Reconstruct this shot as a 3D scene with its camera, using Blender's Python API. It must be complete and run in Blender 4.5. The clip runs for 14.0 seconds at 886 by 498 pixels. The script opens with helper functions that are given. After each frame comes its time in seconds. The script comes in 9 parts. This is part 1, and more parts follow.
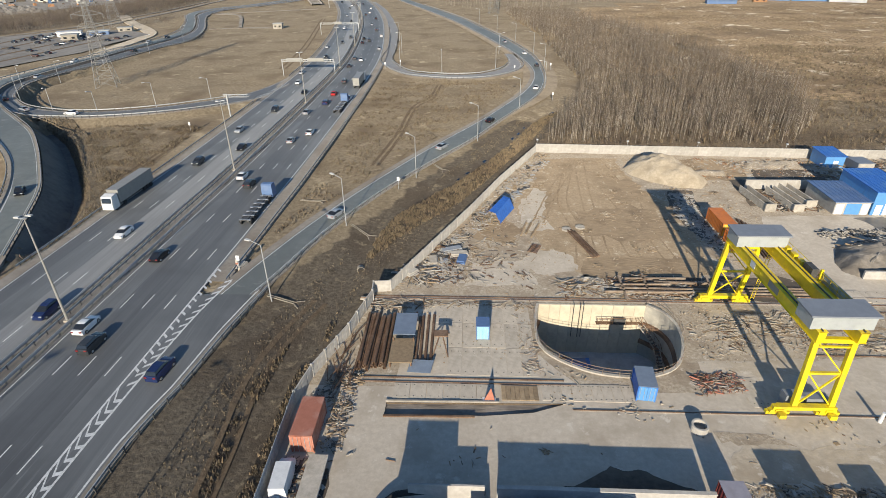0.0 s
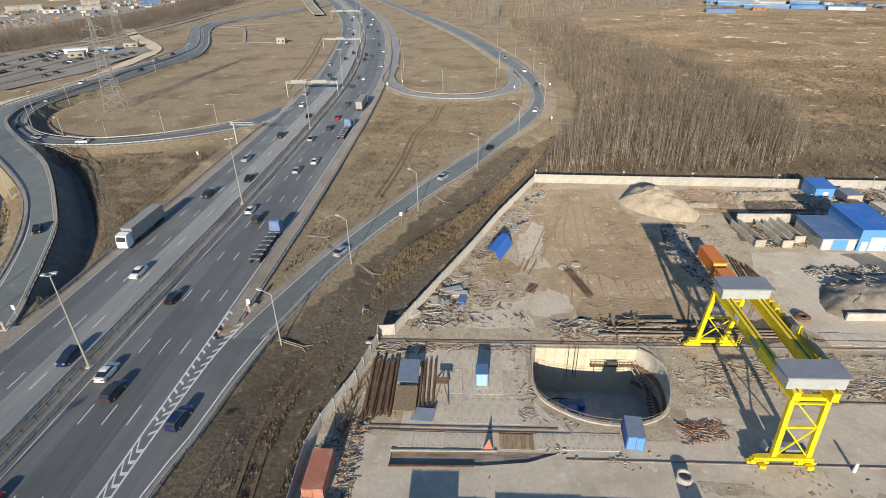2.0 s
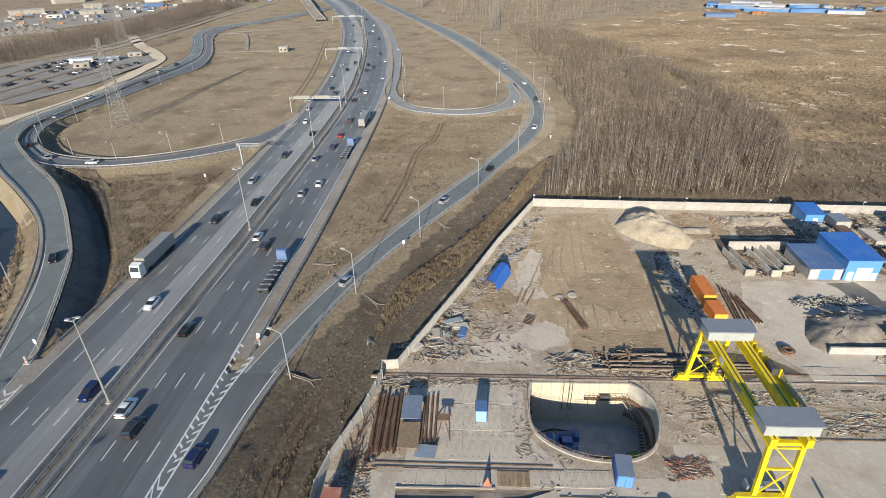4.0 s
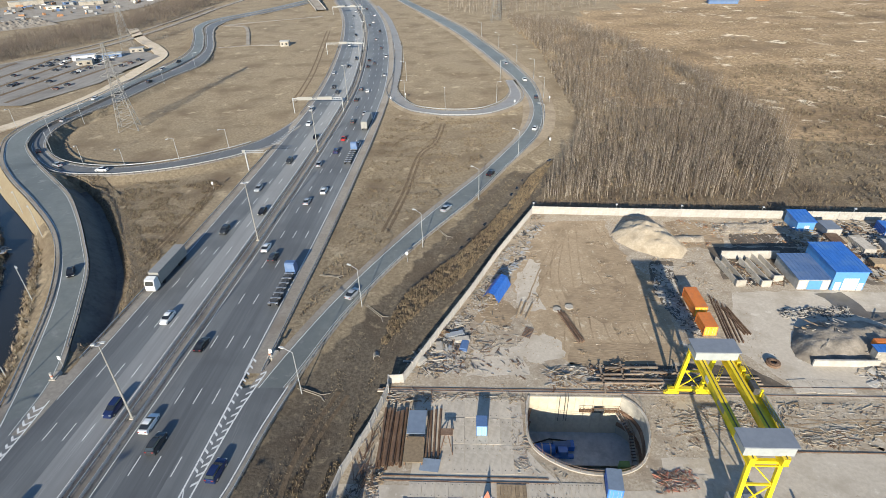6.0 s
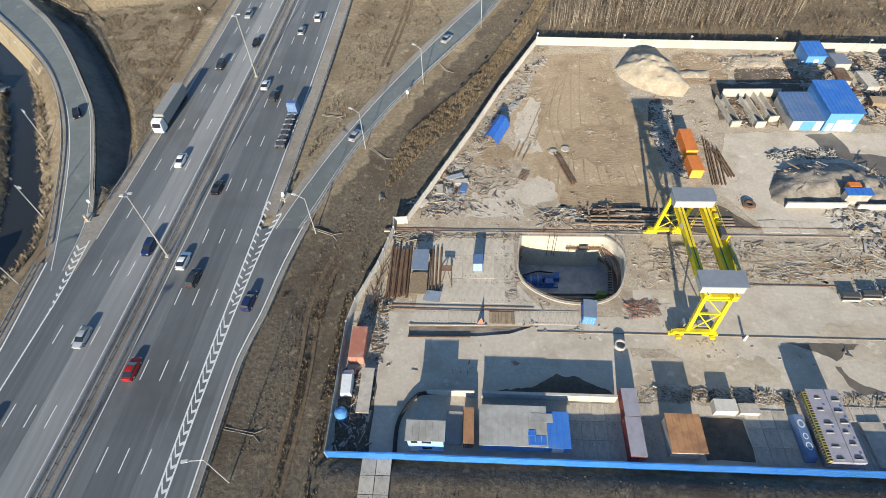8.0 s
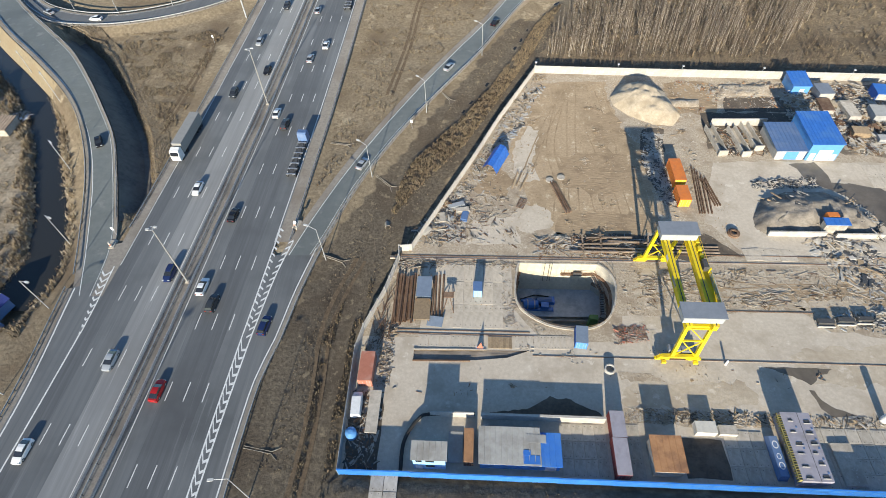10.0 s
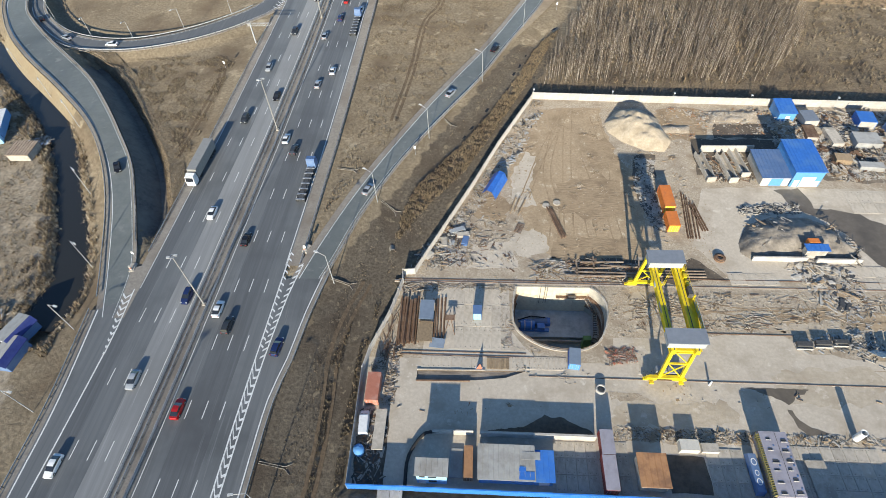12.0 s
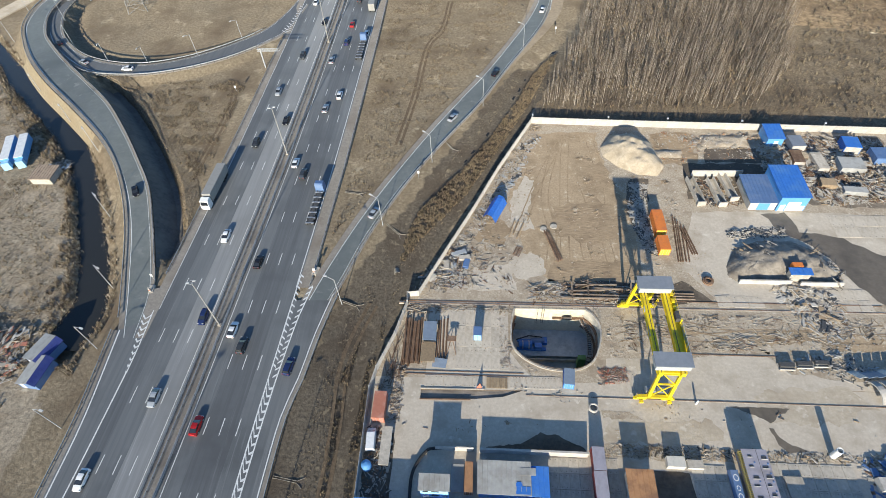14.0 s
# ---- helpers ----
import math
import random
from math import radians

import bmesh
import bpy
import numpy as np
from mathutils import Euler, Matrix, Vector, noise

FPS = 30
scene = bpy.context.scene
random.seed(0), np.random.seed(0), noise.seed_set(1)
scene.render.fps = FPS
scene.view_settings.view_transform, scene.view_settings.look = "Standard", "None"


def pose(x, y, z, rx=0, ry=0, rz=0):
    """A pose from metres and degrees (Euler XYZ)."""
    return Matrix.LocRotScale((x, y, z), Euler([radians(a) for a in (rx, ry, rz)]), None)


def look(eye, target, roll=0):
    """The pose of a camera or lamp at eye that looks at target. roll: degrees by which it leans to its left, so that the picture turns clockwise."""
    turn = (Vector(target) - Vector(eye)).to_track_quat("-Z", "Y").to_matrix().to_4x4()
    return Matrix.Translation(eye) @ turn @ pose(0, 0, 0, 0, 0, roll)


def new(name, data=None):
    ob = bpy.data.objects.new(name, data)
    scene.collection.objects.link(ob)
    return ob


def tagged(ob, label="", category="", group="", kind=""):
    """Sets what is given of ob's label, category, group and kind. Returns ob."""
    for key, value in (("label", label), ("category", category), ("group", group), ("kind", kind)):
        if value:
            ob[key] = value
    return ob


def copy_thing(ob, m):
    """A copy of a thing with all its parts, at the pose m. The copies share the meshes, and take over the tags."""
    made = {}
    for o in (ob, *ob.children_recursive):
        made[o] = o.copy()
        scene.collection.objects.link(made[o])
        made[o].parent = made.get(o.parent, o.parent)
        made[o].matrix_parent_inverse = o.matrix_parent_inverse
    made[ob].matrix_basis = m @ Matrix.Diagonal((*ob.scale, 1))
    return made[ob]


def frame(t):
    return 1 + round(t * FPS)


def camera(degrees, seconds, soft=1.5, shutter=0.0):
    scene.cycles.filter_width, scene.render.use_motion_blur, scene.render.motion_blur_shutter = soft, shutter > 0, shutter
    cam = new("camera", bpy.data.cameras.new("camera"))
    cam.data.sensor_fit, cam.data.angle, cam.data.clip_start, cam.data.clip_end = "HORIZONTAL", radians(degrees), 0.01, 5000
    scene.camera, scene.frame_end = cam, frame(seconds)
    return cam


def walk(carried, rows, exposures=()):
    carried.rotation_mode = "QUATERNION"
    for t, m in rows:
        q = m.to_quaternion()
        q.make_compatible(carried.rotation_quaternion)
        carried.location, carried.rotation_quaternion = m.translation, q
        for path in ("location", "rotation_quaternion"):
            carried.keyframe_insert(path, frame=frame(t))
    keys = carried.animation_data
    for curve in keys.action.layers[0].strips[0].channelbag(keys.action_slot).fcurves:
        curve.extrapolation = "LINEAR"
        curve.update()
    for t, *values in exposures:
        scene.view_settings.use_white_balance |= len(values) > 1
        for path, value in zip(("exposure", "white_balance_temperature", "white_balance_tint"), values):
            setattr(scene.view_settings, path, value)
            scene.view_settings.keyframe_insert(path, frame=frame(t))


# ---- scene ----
cam = camera(78.6, 14.0, soft=0.8)
PATH = [
    (0, (1.812, 1.157, 48.719), (1.725, 2.902, 47.747), -0.7),
    (0.5, (1.912, 1.168, 50.871), (1.822, 2.914, 49.9), -0.8),
    (1, (1.955, 1.192, 53.072), (1.863, 2.938, 52.101), -1.0),
    (1.5, (2.17, 1.161, 55.34), (2.074, 2.906, 54.368), -1.1),
    (2, (2.18, 1.052, 57.521), (2.084, 2.798, 56.55), -1.1),
    (2.5, (2.3, 1.007, 59.686), (2.201, 2.754, 58.717), -1.3),
    (3, (2.242, 0.912, 61.845), (2.143, 2.659, 60.877), -1.2),
    (5.5, (2.7, 0.507, 72.604), (2.591, 2.227, 71.589), -1.7),
    (6, (2.749, 0.258, 74.625), (2.639, 1.964, 73.588), -1.9),
    (6.5, (2.954, 0.037, 76.876), (2.842, 1.624, 75.664), -2.1),
    (7, (3.093, -0.189, 79.069), (2.981, 1.253, 77.687), -2.4),
    (7.5, (3.203, -0.404, 81.253), (3.093, 0.875, 79.719), -2.8),
    (8, (3.371, -0.394, 83.492), (3.259, 0.867, 81.943), -3.0),
    (10.5, (3.764, -0.731, 94.755), (3.642, 0.531, 93.208), -3.3),
    (11, (3.777, -0.892, 96.826), (3.655, 0.372, 95.281), -3.3),
    (11.5, (3.943, -1.064, 98.933), (3.817, 0.203, 97.391), -3.4),
    (12, (4.173, -1.245, 101.066), (4.044, 0.024, 99.526), -3.5),
    (12.5, (4.344, -1.389, 103.189), (4.211, -0.117, 101.651), -3.6),
    (13, (4.668, -1.419, 105.483), (4.53, -0.147, 103.945), -3.8),
    (13.5, (4.744, -1.629, 107.664), (4.603, -0.355, 106.129), -3.9),
    (14, (4.783, -1.816, 109.649), (4.642, -0.539, 108.116), -3.9),
]
EXPOSURES = [(0, 0.25, 6550, 10), (1, 0.27, 6680, 10), (3, 0.33, 6500, 10), (6, 0.53, 6300, 9), (7.5, 0.61, 6540, 8), (8, 0.71, 6480, 8), (11, 0.72, 6400, 8), (14, 0.71, 6250, 8)]
walk(cam, [(t, look(eye, target, roll)) for t, eye, target, roll in PATH], EXPOSURES)

# ---- light: clear spring sky, low sun from the south ----
SUN_ELEV, SUN_TURN = 17.0, 185.0   # degrees; compass turn of the sun, clockwise from +y
world = bpy.data.worlds.new("sky")
scene.world = world
world.use_nodes = True
wn = world.node_tree.nodes
sky = wn.new("ShaderNodeTexSky")
sky.sky_type, sky.sun_disc = "NISHITA", False
sky.sun_elevation, sky.sun_rotation = radians(SUN_ELEV), radians(SUN_TURN)
sky.air_density, sky.dust_density, sky.ozone_density = 1.0, 0.3, 4.0
wn["Background"].inputs["Strength"].default_value = 0.118
world.node_tree.links.new(sky.outputs[0], wn["Background"].inputs["Color"])
sun = new("sun", bpy.data.lights.new("sun", "SUN"))
sun.data.energy, sun.data.angle, sun.data.color = 5.0, radians(0.55), (1.0, 0.90, 0.735)
sun_from = Vector((math.sin(radians(SUN_TURN)) * math.cos(radians(SUN_ELEV)), math.cos(radians(SUN_TURN)) * math.cos(radians(SUN_ELEV)), math.sin(radians(SUN_ELEV))))
sun.matrix_world = look(sun_from * 400, (0, 0, 0))


# ---- materials ----
def surf(name, c1, c2, scale=1.0, rough=0.85, bump=0.2, c3=None, scale2=0.06, metal=0.0, spread=0.0, stretch=None, c4=None, scale3=0.4, spec=0.3, step=(0.35, 0.65), turn=0.0, into=None):
    """Two-colour grain, larger stains in c3, sparse marks in c4, fine relief; spread: object-by-object shade."""
    m = into or bpy.data.materials.new(name)
    m.use_nodes = True
    n, link = m.node_tree.nodes, m.node_tree.links.new
    b = n.new("ShaderNodeBsdfPrincipled") if into else n["Principled BSDF"]
    b.inputs["Roughness"].default_value, b.inputs["Metallic"].default_value = rough, metal
    b.inputs["Specular IOR Level"].default_value = spec
    b.inputs["Diffuse Roughness"].default_value = 0.45 if metal == 0 and (rough > 0.75 or "asphalt" in name) else 0.1
    co = n.new("ShaderNodeTexCoord").outputs["Object"]
    if stretch:
        mp = n.new("ShaderNodeMapping")
        mp.inputs["Scale"].default_value = stretch
        mp.inputs["Rotation"].default_value = (0, 0, radians(turn))
        link(co, mp.inputs[0])
        co2 = mp.outputs[0]
    else:
        co2 = co

    def grain(s, detail, vec, rough_n=0.6):
        t = n.new("ShaderNodeTexNoise")
        t.inputs["Scale"].default_value, t.inputs["Detail"].default_value, t.inputs["Roughness"].default_value = s, detail, rough_n
        link(vec, t.inputs["Vector"])
        return t.outputs[0]

    def blend(fac, a, c, lo, hi):
        r = n.new("ShaderNodeMapRange")
        r.inputs[1].default_value, r.inputs[2].default_value = lo, hi
        link(fac, r.inputs[0])
        x = n.new("ShaderNodeMix")
        x.data_type = "RGBA"
        link(r.outputs[0], x.inputs[0])
        for sock, v in ((x.inputs[6], a), (x.inputs[7], c)):
            if isinstance(v, tuple):
                sock.default_value = (*v, 1)
            else:
                link(v, sock)
        return x.outputs[2]

    fine = grain(scale, 6, co2, 0.65)
    col = blend(fine, c1, c2, *step)
    if c3:
        col = blend(grain(scale2, 5, co), col, c3, 0.48, 0.68)
    if c4:
        col = blend(grain(scale3, 7, co2, 0.7), col, c4, 0.58, 0.66)
    if spread:
        oi = n.new("ShaderNodeObjectInfo")
        r = n.new("ShaderNodeMapRange")
        r.inputs[3].default_value, r.inputs[4].default_value = 1 - spread, 1 + spread
        link(oi.outputs["Random"], r.inputs[0])
        h = n.new("ShaderNodeHueSaturation")
        link(r.outputs[0], h.inputs["Value"])
        link(col, h.inputs["Color"])
        col = h.outputs[0]
    link(col, b.inputs["Base Color"])
    if bump:
        bp = n.new("ShaderNodeBump")
        bp.inputs["Strength"].default_value, bp.inputs["Distance"].default_value = bump, 0.25 / scale
        link(fine, bp.inputs["Height"])
        link(bp.outputs[0], b.inputs["Normal"])
    return b if into else m


def paint(name, c, rough=0.35, metal=0.0, spec=0.5, dirt=0.25, scale=1.2):
    d = tuple(x * (1 - dirt) + 0.12 * dirt for x in c)
    return surf(name, c, d, scale=scale, rough=rough, bump=0.02, metal=metal, spec=spec, step=(0.45, 0.75))


GRASS_LOOK = dict(c1=(0.305, 0.246, 0.164), c2=(0.178, 0.140, 0.093), scale=1.1, rough=0.95, bump=0.8, c3=(0.158, 0.118, 0.076), scale2=0.05, c4=(0.38, 0.315, 0.215), scale3=0.11)
VERGE_LOOK = dict(c1=(0.171, 0.141, 0.102), c2=(0.083, 0.068, 0.050), scale=1.5, rough=0.95, bump=0.9, c3=(0.085, 0.065, 0.046), scale2=0.06, c4=(0.235, 0.191, 0.128), scale3=0.45)
STRAW_LOOK = dict(c1=(0.42, 0.305, 0.18), c2=(0.165, 0.117, 0.07), scale=0.5, rough=0.95, bump=0.9, c3=(0.135, 0.094, 0.056), scale2=0.02, c4=(0.74, 0.65, 0.50), scale3=0.05)
THICKET_LOOK = dict(c1=(0.265, 0.207, 0.135), c2=(0.13, 0.10, 0.066), scale=1.2, rough=0.95, bump=0.9, c3=(0.125, 0.095, 0.062), scale2=0.06, c4=(0.30, 0.24, 0.16), scale3=0.2)
SCRUBLAND_LOOK = dict(c1=(0.43, 0.36, 0.265), c2=(0.225, 0.185, 0.135), scale=1.2, rough=0.95, bump=0.7, c3=(0.25, 0.195, 0.13), scale2=0.06, c4=(0.50, 0.435, 0.335), scale3=0.22)
GRASS = surf("dry_grass", **GRASS_LOOK)
VERGE = surf("stony_verge", **VERGE_LOOK)
ASPHALT = surf("asphalt", (0.096, 0.100, 0.103), (0.129, 0.134, 0.137), 0.9, 0.6, 0.04, c3=(0.086, 0.088, 0.090), scale2=0.05, stretch=(1.6, 0.045, 1), c4=(0.147, 0.151, 0.153), scale3=0.5, spec=0.55)
ASPHALT_PALE = surf("pale_asphalt", (0.270, 0.274, 0.272), (0.218, 0.221, 0.220), 0.9, 0.64, 0.04, c3=(0.205, 0.208, 0.207), scale2=0.04, stretch=(1.6, 0.045, 1), c4=(0.297, 0.30, 0.297), scale3=0.5, spec=0.5)
ASPHALT_WORN = surf("worn_asphalt", (0.126, 0.132, 0.134), (0.163, 0.170, 0.172), 0.7, 0.6, 0.04, c3=(0.099, 0.103, 0.104), scale2=0.05, stretch=(1.6, 0.045, 1), c4=(0.184, 0.191, 0.193), scale3=0.5, spec=0.55)
SHOULDER = surf("gritty_shoulder", (0.30, 0.275, 0.24), (0.22, 0.20, 0.175), 1.5, 0.92, 0.2, c3=(0.2, 0.17, 0.14), scale2=0.08)
GRAVEL = surf("grey_gravel_verge", (0.28, 0.258, 0.23), (0.20, 0.183, 0.16), 2.6, 0.95, 0.5, c3=(0.15, 0.135, 0.12), scale2=0.07)
LINE = surf("road_paint", (0.78, 0.78, 0.76), (0.55, 0.55, 0.53), 2.5, 0.6, 0.02)
STEEL = surf("galvanised_steel", (0.50, 0.51, 0.505), (0.37, 0.38, 0.38), 3, 0.5, 0.05, metal=0.25)
STEEL_DARK = surf("dark_steel_posts", (0.13, 0.125, 0.12), (0.08, 0.078, 0.075), 3, 0.6, 0.05, metal=0.3)
CONCRETE = surf("yard_concrete", (0.575, 0.51, 0.42), (0.475, 0.415, 0.335), 1.6, 0.9, 0.15, c3=(0.41, 0.35, 0.275), scale2=0.16, c4=(0.62, 0.565, 0.48), scale3=0.4)
SLAB = surf("concrete_slab", (0.50, 0.455, 0.39), (0.37, 0.335, 0.28), 1.4, 0.9, 0.2, c3=(0.30, 0.27, 0.225), scale2=0.25, c4=(0.58, 0.535, 0.465), scale3=0.7, spread=0.10)
DIRT = surf("yard_dirt", (0.52, 0.445, 0.345), (0.32, 0.262, 0.192), 2.2, 0.95, 0.5, c3=(0.30, 0.24, 0.175), scale2=0.22, c4=(0.62, 0.555, 0.46), scale3=0.8)
SAND = surf("sandy_soil", (0.46, 0.355, 0.235), (0.33, 0.247, 0.16), 1.6, 0.95, 0.35, c3=(0.275, 0.205, 0.13), scale2=0.13, c4=(0.56, 0.475, 0.35), scale3=0.3)
PALE_SAND = surf("pale_sand", (0.54, 0.455, 0.34), (0.42, 0.35, 0.255), 1.5, 0.95, 0.5, c3=(0.36, 0.295, 0.21), scale2=0.3)
# mud; the haul-track patch also uses it to paint the crane's shadow
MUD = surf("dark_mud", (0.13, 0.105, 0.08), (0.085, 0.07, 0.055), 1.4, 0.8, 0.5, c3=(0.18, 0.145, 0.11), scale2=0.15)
WET = surf("wet_concrete", (0.15, 0.125, 0.095), (0.19, 0.16, 0.125), 0.8, 0.35, 0.03, c3=(0.115, 0.097, 0.076), scale2=0.15)
WHITE_WALL = surf("whitewashed_concrete", (0.515, 0.487, 0.44), (0.41, 0.383, 0.342), 1.3, 0.85, 0.1, c3=(0.38, 0.35, 0.31), scale2=0.35, spread=0.07)
CREAM = surf("cream_shaft_lining", (0.66, 0.59, 0.45), (0.56, 0.49, 0.37), 0.8, 0.85, 0.12, c3=(0.42, 0.36, 0.27), scale2=0.3, spread=0.06)
SHAFT = surf("damp_shaft_concrete", (0.55, 0.51, 0.43), (0.42, 0.395, 0.335), 0.8, 0.7, 0.2, c3=(0.28, 0.265, 0.24), scale2=0.3)
YELLOW = surf("yellow_crane_paint", (0.86, 0.66, 0.015), (0.80, 0.59, 0.015), 1.5, 0.42, 0.03, c3=(0.62, 0.44, 0.03), scale2=0.5, spec=0.5)
APRON = surf("apron_slab", (0.555, 0.495, 0.41), (0.46, 0.405, 0.33), 1.5, 0.9, 0.15, c3=(0.38, 0.33, 0.265), scale2=0.3, c4=(0.62, 0.565, 0.48), scale3=0.8, spread=0.06)
EXIT_ASPHALT = surf("green_grey_asphalt", (0.128, 0.143, 0.139), (0.160, 0.174, 0.169), 0.7, 0.6, 0.04, c3=(0.105, 0.115, 0.112), scale2=0.04, c4=(0.195, 0.204, 0.197), scale3=0.3, spec=0.5)
ROOF_GREY = surf("grey_roof_sheet", (0.27, 0.29, 0.32), (0.23, 0.25, 0.28), 1.0, 0.5, 0.03, metal=0.15)
WHITE = paint("white_paint", (0.76, 0.76, 0.74), 0.4)
BLUE_ROOF = surf("blue_roof_sheet", (0.05, 0.185, 0.57), (0.04, 0.155, 0.49), 1.2, 0.42, 0.03, c3=(0.085, 0.215, 0.50), scale2=0.25, spec=0.45)
BLUE_DULL = surf("dull_blue_sheet", (0.12, 0.20, 0.37), (0.10, 0.17, 0.32), 1.0, 0.5, 0.05, c3=(0.16, 0.225, 0.36), scale2=0.3)
BLUE_WALL = paint("light_blue_wall", (0.11, 0.31, 0.62), 0.5)
BLUE_FENCE = surf("blue_fence_sheet", (0.05, 0.24, 0.70), (0.045, 0.20, 0.60), 1.4, 0.42, 0.03, c3=(0.10, 0.28, 0.62), scale2=0.4, spread=0.06)
BLUE_TARP = surf("blue_tarpaulin", (0.05, 0.19, 0.62), (0.035, 0.13, 0.46), 1.8, 0.5, 0.5)
RED_CONT = surf("faded_red_container", (0.47, 0.19, 0.125), (0.40, 0.155, 0.10), 0.9, 0.6, 0.05, c3=(0.52, 0.28, 0.21), scale2=0.5)
ORANGE = surf("orange_container", (0.74, 0.23, 0.05), (0.66, 0.19, 0.045), 1.0, 0.55, 0.05, c3=(0.55, 0.19, 0.07), scale2=0.4)
MAROON = surf("maroon_container", (0.24, 0.05, 0.045), (0.18, 0.04, 0.035), 1.0, 0.6, 0.05, c3=(0.28, 0.09, 0.07), scale2=0.4)
LILAC = surf("faded_lilac_roof", (0.36, 0.34, 0.38), (0.31, 0.295, 0.335), 1.0, 0.65, 0.05, c3=(0.27, 0.25, 0.26), scale2=0.4)
RUST = surf("rusty_steel", (0.225, 0.135, 0.083), (0.135, 0.084, 0.056), 2.5, 0.8, 0.2, c3=(0.29, 0.195, 0.13), scale2=0.5, metal=0.15, spread=0.18)
DUSTY_RUST = surf("dusty_rusted_steel", (0.33, 0.255, 0.19), (0.22, 0.16, 0.115), 1.8, 0.9, 0.2, c3=(0.40, 0.335, 0.265), scale2=0.4, spread=0.15)
RUST_ROOF = surf("rusty_roof_sheet", (0.44, 0.24, 0.12), (0.36, 0.185, 0.09), 0.8, 0.75, 0.1, c3=(0.26, 0.14, 0.08), scale2=0.4)
TIMBER = surf("weathered_timber", (0.36, 0.27, 0.17), (0.25, 0.185, 0.12), 2.0, 0.85, 0.2, spread=0.2)
SLATE_SHEET = surf("grey_sheet_roof", (0.40, 0.40, 0.385), (0.33, 0.33, 0.32), 0.8, 0.8, 0.1, c3=(0.27, 0.26, 0.24), scale2=0.3)
BLACK = surf("black_rubber", (0.025, 0.025, 0.026), (0.04, 0.04, 0.04), 3, 0.8, 0.1)
RUST_PALE = surf("faded_brown_roof", (0.36, 0.285, 0.215), (0.29, 0.225, 0.17), 1.0, 0.8, 0.1, c3=(0.24, 0.18, 0.135), scale2=0.4)
GLASS_DARK = paint("tinted_glass", (0.02, 0.023, 0.028), 0.08, 0.0, 0.8, 0.0)
GREY_BARK = surf("grey_birch_bark", (0.324, 0.279, 0.225), (0.180, 0.150, 0.119), 0.6, 0.9, 0.0, c3=(0.135, 0.110, 0.086), scale2=0.07)
GREEN = paint("green_paint", (0.17, 0.30, 0.08), 0.5)
BARK = surf("bare_twigs", (0.176, 0.137, 0.104), (0.117, 0.090, 0.068), 0.8, 0.95, 0.0, c3=(0.135, 0.099, 0.074), scale2=0.03)
BIRCH = surf("birch_bark", (0.540, 0.477, 0.387), (0.324, 0.279, 0.225), 0.6, 0.9, 0.0, c3=(0.243, 0.203, 0.158), scale2=0.07)
PYLON_STEEL = surf("weathered_pylon_steel", (0.26, 0.255, 0.24), (0.20, 0.195, 0.185), 1.0, 0.7, 0.0)
TRACK = surf("rutted_track", (0.17, 0.125, 0.08), (0.11, 0.08, 0.052), 1.5, 0.95, 0.6)
REED = surf("dry_reeds", (0.31, 0.245, 0.16), (0.235, 0.182, 0.115), 0.8, 0.95, 0.0, c3=(0.19, 0.145, 0.095), scale2=0.06)
SCRUB = surf("dark_scrub", (0.12, 0.09, 0.065), (0.17, 0.13, 0.09), 0.8, 0.95, 0.0)
DEBRIS = surf("mixed_rubble", (0.50, 0.47, 0.42), (0.24, 0.215, 0.18), 0.5, 0.9, 0.2)
WATER = bpy.data.materials.new("ditch_water")
WATER.use_nodes = True
wb = WATER.node_tree.nodes["Principled BSDF"]
wb.inputs["Base Color"].default_value = (0.030, 0.031, 0.030, 1)
wb.inputs["Roughness"].default_value = 0.2
wb.inputs["IOR"].default_value = 1.33
SHAFT_FLOOR = surf("wet_shaft_floor", (0.56, 0.575, 0.58), (0.42, 0.44, 0.45), 0.9, 0.4, 0.1, c3=(0.30, 0.32, 0.34), scale2=0.35)
LAMP_GLASS = paint("white_lamp_head", (0.55, 0.55, 0.53), 0.3)
SIGN = paint("pale_sign_back", (0.30, 0.29, 0.265), 0.5)
PALE_DIRT = surf("pale_trodden_dirt", (0.53, 0.46, 0.36), (0.43, 0.365, 0.28), 1.1, 0.95, 0.3, c3=(0.38, 0.315, 0.235), scale2=0.14, c4=(0.60, 0.54, 0.45), scale3=0.4)
PALE_ROAD = surf("pale_worn_road", (0.36, 0.345, 0.32), (0.30, 0.288, 0.268), 0.7, 0.7, 0.04, c3=(0.28, 0.26, 0.235), scale2=0.06, spec=0.5)
TAIL = paint("red_tail_light", (0.22, 0.015, 0.015), 0.3)
HOUSE = paint("pale_grey_sheet", (0.40, 0.42, 0.41), 0.5)
# bank soil, darkened to carry the shade of the slip road's east side
BANK = surf("shaded_bank_soil", (0.165, 0.148, 0.13), (0.108, 0.097, 0.086), 1.0, 0.95, 0.6, c3=(0.20, 0.175, 0.145), scale2=0.1)


